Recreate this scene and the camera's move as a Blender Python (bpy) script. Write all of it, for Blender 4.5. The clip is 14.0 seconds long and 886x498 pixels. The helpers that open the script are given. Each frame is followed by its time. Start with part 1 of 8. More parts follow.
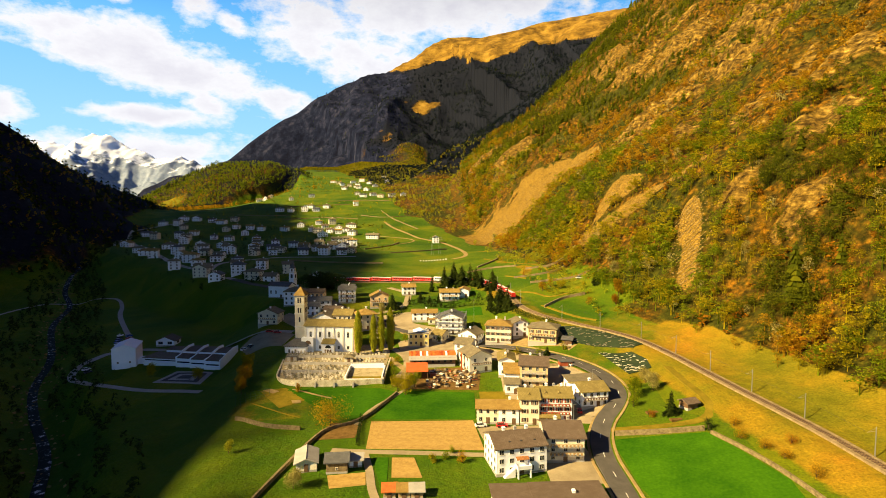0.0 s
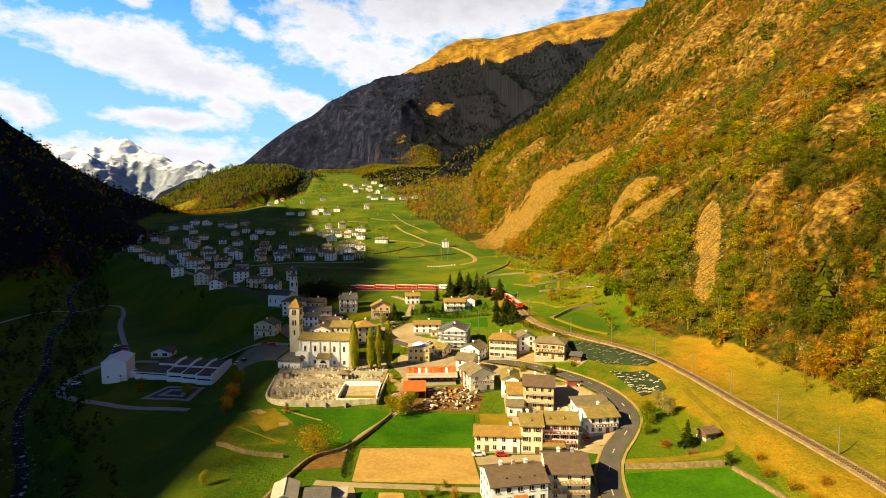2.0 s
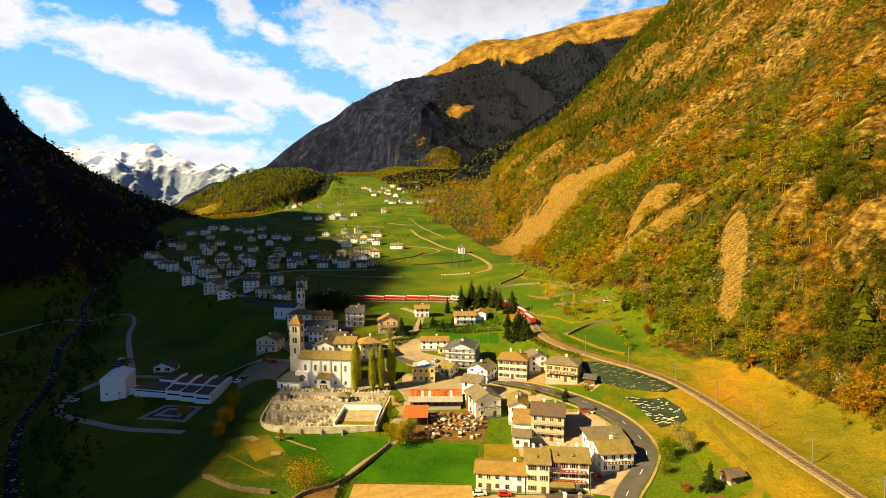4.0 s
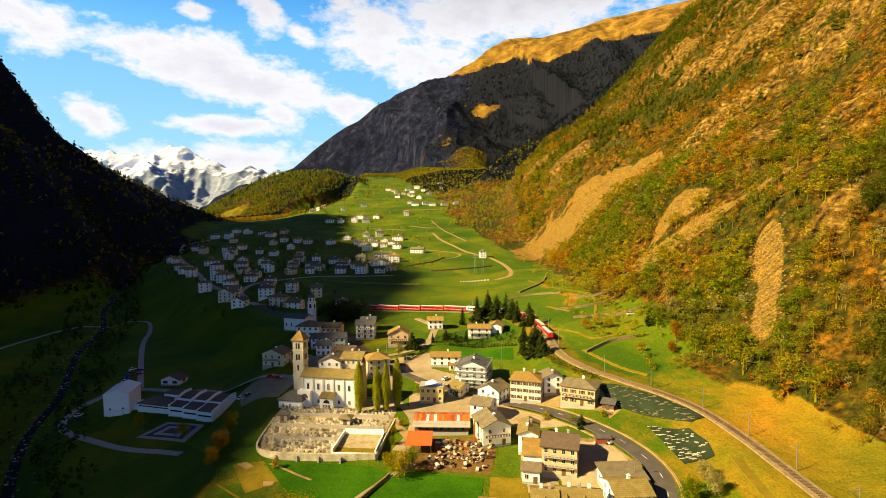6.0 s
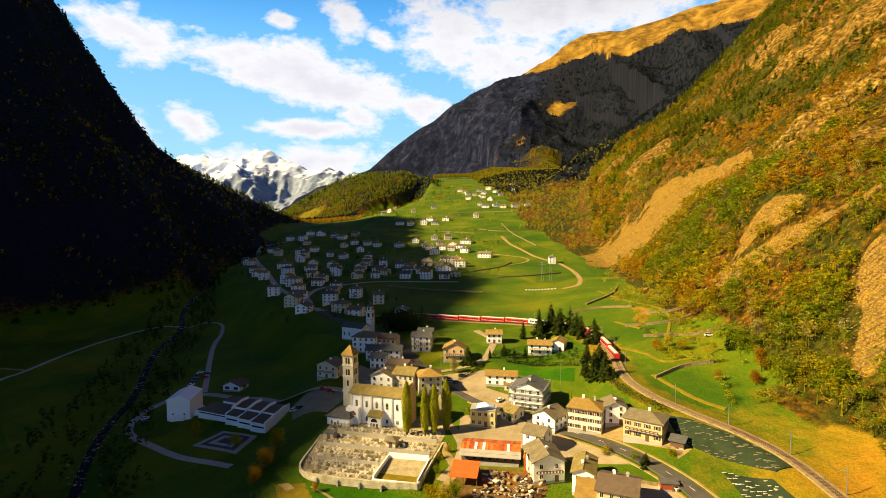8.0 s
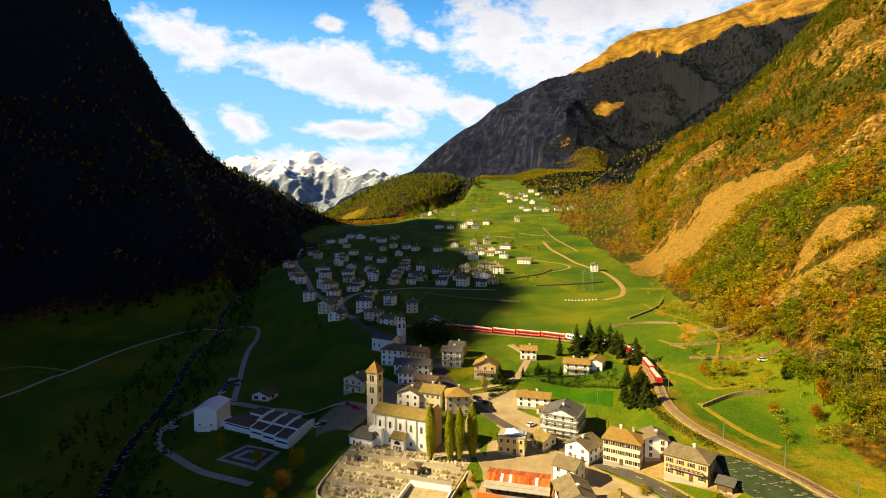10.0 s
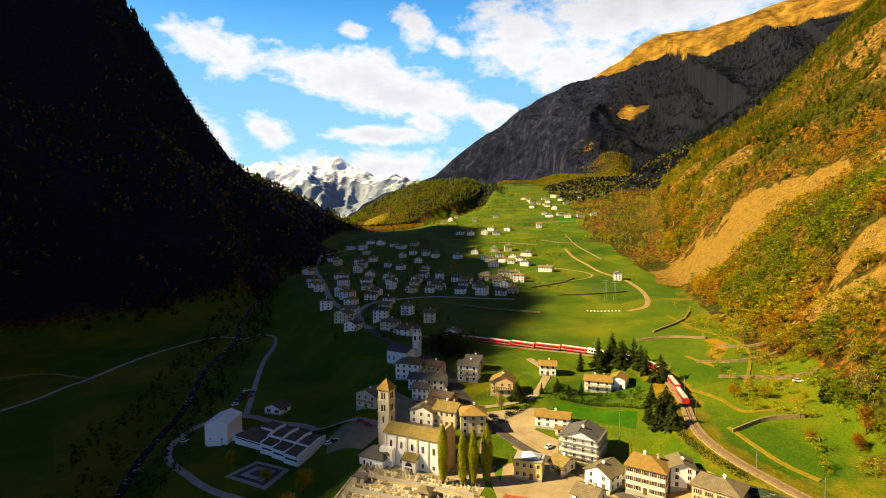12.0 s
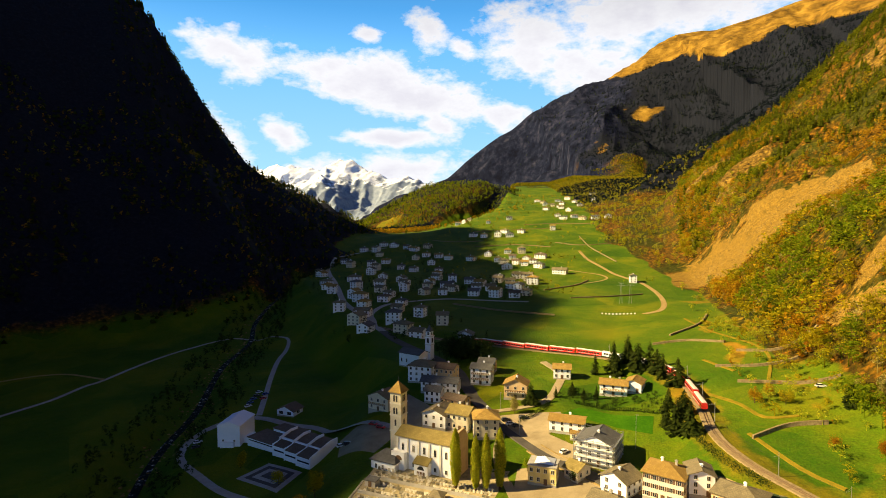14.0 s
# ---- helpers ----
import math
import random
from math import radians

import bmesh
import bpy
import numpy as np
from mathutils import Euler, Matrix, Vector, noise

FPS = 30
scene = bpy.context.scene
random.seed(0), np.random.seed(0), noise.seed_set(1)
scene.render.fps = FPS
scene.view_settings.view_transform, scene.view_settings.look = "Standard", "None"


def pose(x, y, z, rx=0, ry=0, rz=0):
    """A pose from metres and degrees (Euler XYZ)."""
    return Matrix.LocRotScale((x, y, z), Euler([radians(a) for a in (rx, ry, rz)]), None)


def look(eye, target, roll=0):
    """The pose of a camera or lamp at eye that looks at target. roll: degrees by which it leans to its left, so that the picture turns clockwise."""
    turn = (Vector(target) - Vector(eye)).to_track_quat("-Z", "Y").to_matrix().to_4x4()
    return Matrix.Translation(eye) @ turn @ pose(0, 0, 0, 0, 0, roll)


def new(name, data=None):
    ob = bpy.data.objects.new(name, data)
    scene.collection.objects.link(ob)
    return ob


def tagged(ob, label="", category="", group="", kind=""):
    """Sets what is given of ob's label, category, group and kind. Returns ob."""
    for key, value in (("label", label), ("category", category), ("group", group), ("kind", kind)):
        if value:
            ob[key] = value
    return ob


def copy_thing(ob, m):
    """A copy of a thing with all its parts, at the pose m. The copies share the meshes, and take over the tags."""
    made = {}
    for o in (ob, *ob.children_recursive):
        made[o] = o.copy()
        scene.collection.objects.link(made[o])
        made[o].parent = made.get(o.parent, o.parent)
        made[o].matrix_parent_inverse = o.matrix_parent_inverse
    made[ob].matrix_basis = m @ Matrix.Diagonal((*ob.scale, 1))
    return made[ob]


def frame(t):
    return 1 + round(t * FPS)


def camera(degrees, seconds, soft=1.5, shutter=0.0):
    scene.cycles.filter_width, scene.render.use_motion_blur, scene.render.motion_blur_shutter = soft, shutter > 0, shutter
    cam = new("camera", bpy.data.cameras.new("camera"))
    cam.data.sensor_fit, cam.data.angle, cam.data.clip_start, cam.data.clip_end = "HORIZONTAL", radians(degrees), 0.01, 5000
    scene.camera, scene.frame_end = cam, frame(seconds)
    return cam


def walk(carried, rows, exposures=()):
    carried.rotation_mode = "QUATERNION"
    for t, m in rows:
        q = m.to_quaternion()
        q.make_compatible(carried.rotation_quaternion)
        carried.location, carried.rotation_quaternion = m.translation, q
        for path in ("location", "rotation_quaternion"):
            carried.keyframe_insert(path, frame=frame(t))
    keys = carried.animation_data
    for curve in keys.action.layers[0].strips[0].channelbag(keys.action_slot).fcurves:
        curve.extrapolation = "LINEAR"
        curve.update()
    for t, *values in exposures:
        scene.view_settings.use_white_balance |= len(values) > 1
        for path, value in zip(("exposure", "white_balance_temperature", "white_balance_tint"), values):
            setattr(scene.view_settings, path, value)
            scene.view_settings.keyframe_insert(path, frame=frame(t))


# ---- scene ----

# ---- camera ----
cam = camera(78.32, 14.0, 0.9)
PATH = [
    (0, (0.00, 0.00, 80.00), (0.000, 99.782, 73.396), 0.04),
    (0.5, (1.45, 3.72, 79.96), (1.243, 103.507, 73.448), 0.03),
    (1, (3.23, 7.51, 80.60), (2.438, 107.292, 74.093), -0.07),
    (1.5, (5.06, 11.43, 81.66), (3.415, 111.206, 75.220), -0.18),
    (2, (6.83, 15.06, 83.07), (4.048, 114.821, 76.720), -0.15),
    (2.5, (8.60, 19.11, 84.47), (4.623, 118.840, 78.261), -0.17),
    (3, (10.13, 22.20, 85.82), (5.137, 121.881, 79.647), -0.15),
    (5.5, (19.03, 40.23, 92.24), (8.907, 139.537, 86.258), -0.60),
    (6, (20.77, 43.79, 93.54), (9.113, 142.919, 87.446), -0.56),
    (6.5, (22.64, 47.34, 95.17), (9.825, 146.323, 88.960), -0.65),
    (7, (24.64, 50.89, 96.62), (8.395, 149.371, 90.495), -0.62),
    (7.5, (26.47, 54.27, 98.02), (5.197, 151.783, 91.886), -0.62),
    (8, (27.95, 58.10, 99.33), (2.899, 154.724, 93.249), -0.54),
    (8.5, (29.13, 61.31, 100.50), (1.440, 157.209, 94.491), -0.42),
    (11, (30.69, 77.43, 106.93), (-3.974, 171.055, 101.262), -0.09),
    (11.5, (30.76, 79.63, 107.53), (-4.847, 172.918, 102.173), -0.13),
    (12, (30.67, 80.88, 107.59), (-5.758, 173.871, 102.533), -0.08),
    (12.5, (30.46, 81.60, 107.46), (-6.693, 174.321, 102.674), -0.03),
    (13, (30.20, 81.99, 107.28), (-7.561, 174.475, 102.694), -0.02),
    (13.5, (30.08, 82.32, 107.16), (-8.204, 174.590, 102.710), -0.13),
    (14, (30.02, 83.20, 107.02), (-8.672, 175.295, 102.423), -0.14),
]
walk(cam, [(t, look(eye, target, roll)) for t, eye, target, roll in PATH])

# ---- world and sun ----
SUN_FROM = Vector((-0.73, -0.395, 0.56)).normalized()
world = bpy.data.worlds.new("sky_world")
scene.world = world
world.use_nodes = True
wt = world.node_tree


def wnode(kind, *ins, **props):
    n = wt.nodes.new(kind)
    for k, v in props.items():
        if k == "operation":
            n.operation = v
        elif k == "blend_type":
            n.blend_type = v
    for i, v in enumerate(ins):
        if v is None:
            continue
        if isinstance(v, (int, float, tuple)):
            n.inputs[i].default_value = v
        else:
            wt.links.new(v, n.inputs[i])
    return n


def wmath(op, a, b=0.0):
    return wnode("ShaderNodeMath", a, b, operation=op).outputs[0]


sky = wt.nodes.new("ShaderNodeTexSky")
sky.sky_type = 'NISHITA'
sky.sun_disc = False
sky.sun_elevation = math.asin(SUN_FROM.z)
sky.sun_rotation = math.atan2(SUN_FROM.x, SUN_FROM.y)
sky.altitude = 800
sky.ozone_density = 3.0
wdir = wt.nodes.new("ShaderNodeTexCoord").outputs["Generated"]
wsep = wnode("ShaderNodeSeparateXYZ", wdir)
up = wsep.outputs[2]
# bearing (degrees from ahead, to the right) and height of each direction
AZ = wmath('MULTIPLY', wmath('ARCTAN2', wsep.outputs[0], wsep.outputs[1]), 57.2958)
EL = wmath('MULTIPLY', wmath('ARCSINE', up), 57.2958)


def cloud_noise(scale, flatten, detail, rough, seed):
    n = wt.nodes.new("ShaderNodeTexNoise")
    v = wnode("ShaderNodeCombineXYZ", wmath('MULTIPLY', AZ, 0.1), wmath('MULTIPLY', EL, 0.1 * flatten), seed)
    wt.links.new(v.outputs[0], n.inputs["Vector"])
    n.inputs["Scale"].default_value, n.inputs["Detail"].default_value, n.inputs["Roughness"].default_value = scale, detail, rough
    return n.outputs[0]


def bank(az, el, long, high, tilt):
    """A bank of cloud: one in its middle, nought at its rim."""
    c, s = math.cos(radians(tilt)), math.sin(radians(tilt))
    du, dv = wmath('SUBTRACT', AZ, az), wmath('SUBTRACT', EL, el)
    a = wmath('ADD', wmath('MULTIPLY', du, c / long), wmath('MULTIPLY', dv, s / long))
    b = wmath('ADD', wmath('MULTIPLY', du, -s / high), wmath('MULTIPLY', dv, c / high))
    return wmath('SUBTRACT', 1.0, wmath('SQRT', wmath('ADD', wmath('MULTIPLY', a, a), wmath('MULTIPLY', b, b))))


cover = wnode("ShaderNodeMapRange", wmath('ABSOLUTE', AZ), 55.0, 90.0, -0.6, 0.12).outputs[0]
for az, el, long, high, tilt in ((1, 21.5, 21, 9.5, 0), (-13, 18.5, 9, 4.5, -12), (-7, 14.5, 9, 4.6, -20), (6, 13, 9, 5, 0), (-27, 13.4, 18, 2.6, -10.5), (-29, 14.2, 5, 3.2, -15), (-43, 16, 6, 2.6, -6), (-17, 11.2, 6, 2.4, -14),
                                 (-27.5, 8.8, 7.5, 1.15, 0), (-23, 10.2, 3, 1.6, -30), (-39, 8.9, 3.0, 1.7, -25), (-31, 4.6, 15, 3.0, 4), (-46, 7.5, 6, 3.6, -20), (-13, 4.6, 9, 2.6, 0), (-24, 19.2, 3.2, 1.7, -25), (-30.5, 18.8, 2.0, 1.0, 0), (-20.5, 17.6, 2.6, 1.2, -20)):
    cover = wmath('MAXIMUM', cover, bank(az, el, long, high, tilt))
puffs = wmath('SUBTRACT', cloud_noise(1.5, 2.0, 10.0, 0.62, 3.7), 0.5)
wisps = wmath('SUBTRACT', cloud_noise(5.0, 1.7, 6.0, 0.6, 8.1), 0.5)
cover = wmath('ADD', wmath('MULTIPLY', cover, 0.85), wmath('ADD', wmath('MULTIPLY', puffs, 2.0), wmath('MULTIPLY', wisps, 0.95)))
cmask = wt.nodes.new("ShaderNodeValToRGB")
cmask.color_ramp.elements[0].position, cmask.color_ramp.elements[1].position = 0.06, 0.46
wt.links.new(cover, cmask.inputs[0])
fade = wmath('MULTIPLY', wnode("ShaderNodeMapRange", up, 0.3, 0.6, 1.0, 0.12).outputs[0], wnode("ShaderNodeMapRange", wsep.outputs[1], 0.0, 0.45, 0.6, 1.0).outputs[0])
shade = wt.nodes.new("ShaderNodeValToRGB")
shade.color_ramp.elements[0].position, shade.color_ramp.elements[0].color = 0.3, (0.97, 0.97, 1.0, 1)
shade.color_ramp.elements[1].position, shade.color_ramp.elements[1].color = 1.0, (0.80, 0.79, 0.86, 1)
wt.links.new(cover, shade.inputs[0])
SKY_GAIN, CLOUD_GAIN = 0.0195, 0.40
low = wmath('MULTIPLY', wnode("ShaderNodeMapRange", up, 0.3, 0.58, 1.0, 0.0).outputs[0], wnode("ShaderNodeMapRange", wsep.outputs[1], 0.0, 0.45, 0.9, 1.0).outputs[0])
blue = wnode("ShaderNodeMix", wmath('MULTIPLY', low, 0.9), None, None)
blue.data_type = 'RGBA'
wt.links.new(wnode("ShaderNodeVectorMath", sky.outputs[0], (0.27, 0.44, 1.05), operation='MULTIPLY').outputs[0], blue.inputs[6])
hue = wt.nodes.new("ShaderNodeValToRGB")
hue.color_ramp.elements[0].position, hue.color_ramp.elements[0].color = 0.04, (0.45, 0.80, 1.0, 1)
hue.color_ramp.elements[1].position, hue.color_ramp.elements[1].color = 0.36, (0.11, 0.48, 1.0, 1)
wt.links.new(up, hue.inputs[0])
wt.links.new(wnode("ShaderNodeVectorMath", hue.outputs[0], (23.0, 23.0, 23.0), operation='MULTIPLY').outputs[0], blue.inputs[7])
bg1 = wt.nodes["Background"]
bg1.inputs[1].default_value = SKY_GAIN
wt.links.new(blue.outputs[2], bg1.inputs[0])
bg2 = wt.nodes.new("ShaderNodeBackground")
wt.links.new(shade.outputs[0], bg2.inputs[0])
wt.links.new(wmath('MULTIPLY', fade, CLOUD_GAIN), bg2.inputs[1])
mixbg = wt.nodes.new("ShaderNodeMixShader")
wt.links.new(cmask.outputs[0], mixbg.inputs[0])
wt.links.new(bg1.outputs[0], mixbg.inputs[1])
wt.links.new(bg2.outputs[0], mixbg.inputs[2])
wt.links.new(mixbg.outputs[0], wt.nodes["World Output"].inputs[0])

sun = new("sun", bpy.data.lights.new("sun", 'SUN'))
sun.data.energy = 5.0
sun.data.angle = radians(0.5)
sun.data.color = (1.0, 0.75, 0.36)
sun.matrix_world = look((0, 0, 600), Vector((0, 0, 600)) - SUN_FROM)
scene.view_settings.exposure = 1.4

# ---- materials ----
def nodes_of(name):
    m = bpy.data.materials.new(name)
    m.use_nodes = True
    nt = m.node_tree
    return m, nt, nt.nodes["Principled BSDF"]


def add(nt, kind, **sockets):
    n = nt.nodes.new(kind)
    for k, v in sockets.items():
        n.inputs[k.replace("_", " ")].default_value = v
    return n


def noise_node(nt, scale, detail=4.0, rough=0.55, coord=None):
    n = add(nt, "ShaderNodeTexNoise", Scale=scale, Detail=detail, Roughness=rough)
    if coord is not None:
        nt.links.new(coord, n.inputs["Vector"])
    return n


def ramp_node(nt, src, stops):
    r = nt.nodes.new("ShaderNodeValToRGB")
    el = r.color_ramp.elements
    while len(el) < len(stops):
        el.new(0.5)
    for e, (p, c) in zip(el, stops):
        e.position, e.color = p, (*c, 1)
    nt.links.new(src, r.inputs[0])
    return r


def mix_node(nt, fac, a, b, mode='MIX'):
    m = nt.nodes.new("ShaderNodeMix")
    m.data_type, m.blend_type = 'RGBA', mode
    if isinstance(fac, float):
        m.inputs[0].default_value = fac
    else:
        nt.links.new(fac, m.inputs[0])
    for i, v in ((6, a), (7, b)):
        if isinstance(v, tuple):
            m.inputs[i].default_value = (*v, 1)
        else:
            nt.links.new(v, m.inputs[i])
    return m.outputs[2]


def math_node(nt, op, a, b=0.0, clamp=False):
    m = nt.nodes.new("ShaderNodeMath")
    m.operation, m.use_clamp = op, clamp
    for i, v in enumerate((a, b)):
        if isinstance(v, (int, float)):
            m.inputs[i].default_value = v
        else:
            nt.links.new(v, m.inputs[i])
    return m.outputs[0]


def bump_node(nt, src, strength, dist):
    b = add(nt, "ShaderNodeBump", Strength=strength, Distance=dist)
    nt.links.new(src, b.inputs["Height"])
    return b.outputs[0]


def surface(name, dark, light, scale=0.6, fine=6.0, rough=0.85, bump=0.3, dist=0.05, island=0.0, objvar=0.0, metal=0.0):
    """A worn surface: blotches at one scale, grain at a finer one; island or objvar varies pieces one by one."""
    m, nt, bsdf = nodes_of(name)
    pos = nt.nodes.new("ShaderNodeNewGeometry")
    big = noise_node(nt, scale, 4, 0.6, pos.outputs["Position"])
    small = noise_node(nt, fine, 3, 0.6, pos.outputs["Position"])
    f = math_node(nt, 'ADD', math_node(nt, 'MULTIPLY', big.outputs[0], 0.65), math_node(nt, 'MULTIPLY', small.outputs[0], 0.35))
    if island:
        f = math_node(nt, 'ADD', f, math_node(nt, 'MULTIPLY', math_node(nt, 'SUBTRACT', pos.outputs["Random Per Island"], 0.5), island))
    if objvar:
        oi = nt.nodes.new("ShaderNodeObjectInfo")
        f = math_node(nt, 'ADD', f, math_node(nt, 'MULTIPLY', math_node(nt, 'SUBTRACT', oi.outputs["Random"], 0.5), objvar))
    r = ramp_node(nt, f, [(0.3, dark), (0.7, light)])
    nt.links.new(r.outputs[0], bsdf.inputs["Base Color"])
    bsdf.inputs["Roughness"].default_value, bsdf.inputs["Metallic"].default_value = rough, metal
    bsdf.inputs["Specular IOR Level"].default_value = 0.05 if rough > 0.84 else 0.3
    if bump:
        nt.links.new(bump_node(nt, small.outputs[0], bump, dist), bsdf.inputs["Normal"])
    return m


def leafy(name, dark, mid, light, rough=0.75):
    """Foliage: colour varies from tuft to tuft and over the wood."""
    m, nt, bsdf = nodes_of(name)
    pos = nt.nodes.new("ShaderNodeNewGeometry")
    big = noise_node(nt, 0.035, 3, 0.6, pos.outputs["Position"])
    f = math_node(nt, 'ADD', math_node(nt, 'MULTIPLY', pos.outputs["Random Per Island"], 0.52), math_node(nt, 'MULTIPLY', big.outputs[0], 0.62))
    r = ramp_node(nt, f, [(0.15, dark), (0.5, mid), (0.9, light)])
    nt.links.new(r.outputs[0], bsdf.inputs["Base Color"])
    bsdf.inputs["Roughness"].default_value = rough
    bsdf.inputs["Specular IOR Level"].default_value = 0.05
    # thin leaves let half of the light through
    tl = nt.nodes.new("ShaderNodeBsdfTranslucent")
    nt.links.new(r.outputs[0], tl.inputs["Color"])
    ms = nt.nodes.new("ShaderNodeMixShader")
    ms.inputs[0].default_value = 0.5
    nt.links.new(bsdf.outputs[0], ms.inputs[1])
    nt.links.new(tl.outputs[0], ms.inputs[2])
    nt.links.new(ms.outputs[0], nt.nodes["Material Output"].inputs[0])
    return m


def tiled(name, dark, light, row, rough=0.85, island=0.0):
    """Roof covering: courses across the fall of the roof, blotches of lichen and soot."""
    m, nt, bsdf = nodes_of(name)
    tc = nt.nodes.new("ShaderNodeTexCoord")
    br = add(nt, "ShaderNodeTexBrick", Scale=1.0)
    br.inputs["Color1"].default_value, br.inputs["Color2"].default_value = (*light, 1), (*[c * 0.8 for c in light], 1)
    br.inputs["Mortar"].default_value = (*[c * 0.7 for c in dark], 1)
    br.inputs["Brick Width"].default_value, br.inputs["Row Height"].default_value, br.inputs["Mortar Size"].default_value = row * 1.4, row, row * 0.06
    nt.links.new(tc.outputs["Object"], br.inputs["Vector"])
    pos = nt.nodes.new("ShaderNodeNewGeometry")
    big = noise_node(nt, 0.5, 5, 0.65, pos.outputs["Position"])
    r = ramp_node(nt, big.outputs[0], [(0.32, (0, 0, 0)), (0.68, (1, 1, 1))])
    col = mix_node(nt, r.outputs[0], dark, br.outputs[0])
    oi = nt.nodes.new("ShaderNodeObjectInfo")
    col = mix_node(nt, math_node(nt, 'MULTIPLY', oi.outputs["Random"], 0.35), col, dark)
    nt.links.new(col, bsdf.inputs["Base Color"])
    nt.links.new(bump_node(nt, br.outputs[1], -0.5, 0.06), bsdf.inputs["Normal"])
    bsdf.inputs["Roughness"].default_value = rough
    bsdf.inputs["Specular IOR Level"].default_value = 0.25
    return m


PLASTER = surface("white_plaster", (0.74, 0.75, 0.78), (0.9, 0.91, 0.93), 0.35, 5, 0.9, 0.15, 0.02, objvar=0.25)
CREAM = surface("cream_plaster", (0.58, 0.51, 0.36), (0.82, 0.76, 0.6), 0.35, 5, 0.9, 0.15, 0.02, objvar=0.25)
YELLOW = surface("yellow_plaster", (0.58, 0.47, 0.16), (0.76, 0.64, 0.27), 0.35, 5, 0.9, 0.15, 0.02)
OCHRE = surface("ochre_plaster", (0.5, 0.34, 0.17), (0.68, 0.5, 0.28), 0.35, 5, 0.9, 0.15, 0.02)
COOL = surface("cool_white_render", (0.74, 0.8, 0.88), (0.84, 0.88, 0.93), 0.3, 4, 0.8, 0.1, 0.02)
STONEWALL = surface("rubble_stone", (0.08, 0.06, 0.03), (0.32, 0.25, 0.13), 0.9, 3.5, 0.95, 0.8, 0.15)
CONCRETE = surface("concrete", (0.2808, 0.2652, 0.234), (0.429, 0.4056, 0.3588), 0.3, 3, 0.9, 0.2, 0.03)
SLATE = tiled("stone_slab_roof", (0.1326, 0.1092, 0.0663), (0.2808, 0.234, 0.1326), 0.7)
MOSSY = tiled("mossy_slab_roof", (0.1716, 0.1326, 0.039), (0.3432, 0.2652, 0.0858), 0.7)
BROWNROOF = tiled("brown_tile_roof", (0.1014, 0.0702, 0.0468), (0.1872, 0.1404, 0.1014), 0.45)
REDROOF = tiled("orange_tile_roof", (0.234, 0.0936, 0.0312), (0.468, 0.2106, 0.0702), 0.45)
TANROOF = tiled("tan_tile_roof", (0.2184, 0.1326, 0.0312), (0.4056, 0.273, 0.0702), 0.45)
GREYROOF = tiled("dark_grey_roof", (0.078, 0.078, 0.078), (0.156, 0.156, 0.156), 0.5)
RUSTROOF = surface("rusty_sheet", (0.3, 0.05, 0.012), (0.6, 0.19, 0.035), 0.8, 5, 0.6, 0.2, 0.02, objvar=0.35)
ORANGE = surface("orange_sheet", (0.4836, 0.0936, 0.0117), (0.6084, 0.1482, 0.0234), 0.5, 4, 0.5, 0.1, 0.02)
TIMBER = surface("dark_timber", (0.078, 0.0429, 0.0195), (0.1872, 0.1092, 0.0546), 1.5, 12, 0.75, 0.3, 0.02)
PALEWOOD = surface("larch_boards", (0.273, 0.1716, 0.0702), (0.429, 0.2964, 0.1404), 1.5, 12, 0.7, 0.3, 0.02)
SHUTRED = surface("red_shutter", (0.234, 0.0468, 0.0195), (0.351, 0.0858, 0.0312), 3, 20, 0.6, 0.1, 0.01)
SHUTBROWN = surface("brown_shutter", (0.078, 0.039, 0.0195), (0.156, 0.0858, 0.0468), 3, 20, 0.6, 0.1, 0.01)
SHUTGREEN = surface("green_shutter", (0.0234, 0.0624, 0.0312), (0.0468, 0.1092, 0.0546), 3, 20, 0.6, 0.1, 0.01)
TRIM = surface("painted_trim", (0.6, 0.56, 0.47), (0.75, 0.71, 0.62), 2, 15, 0.7, 0.05, 0.01)
IRON = surface("galvanised_steel", (0.234, 0.234, 0.234), (0.351, 0.351, 0.3432), 2, 15, 0.5, 0.05, 0.01, metal=0.6)
DARKIRON = surface("dark_iron", (0.0234, 0.0234, 0.0234), (0.0546, 0.0507, 0.0468), 2, 15, 0.6, 0.05, 0.01)
RAILSTEEL = surface("rail_steel", (0.1092, 0.0624, 0.039), (0.234, 0.156, 0.1092), 2, 9, 0.45, 0.05, 0.01, metal=0.5)
LIMEWALL = surface("limewashed_stone", (0.22, 0.18, 0.1), (0.72, 0.66, 0.5), 0.35, 2.0, 0.95, 0.5, 0.06)
GRAVEYARD = surface("pale_grave_gravel", (0.2, 0.16, 0.08), (0.5, 0.42, 0.25), 0.5, 3.0, 0.95, 0.4, 0.05)
GLASS, _nt, _b = nodes_of("window_glass")
_b.inputs["Base Color"].default_value = (0.02, 0.024, 0.028, 1)
_b.inputs["Roughness"].default_value = 0.08
ASPHALT = surface("asphalt", (0.0663, 0.0608, 0.0546), (0.117, 0.1076, 0.0936), 0.25, 6, 0.9, 0.2, 0.02)
PAVING = surface("pale_paving", (0.2184, 0.1716, 0.1014), (0.39, 0.3198, 0.195), 0.15, 3, 0.9, 0.15, 0.02)
GRAVEL = surface("gravel_track", (0.2028, 0.1404, 0.0546), (0.39, 0.2886, 0.1248), 0.4, 5, 0.95, 0.4, 0.04)
BALLAST = surface("track_ballast", (0.1404, 0.1014, 0.0546), (0.3744, 0.2886, 0.156), 0.7, 7, 0.95, 0.6, 0.06)
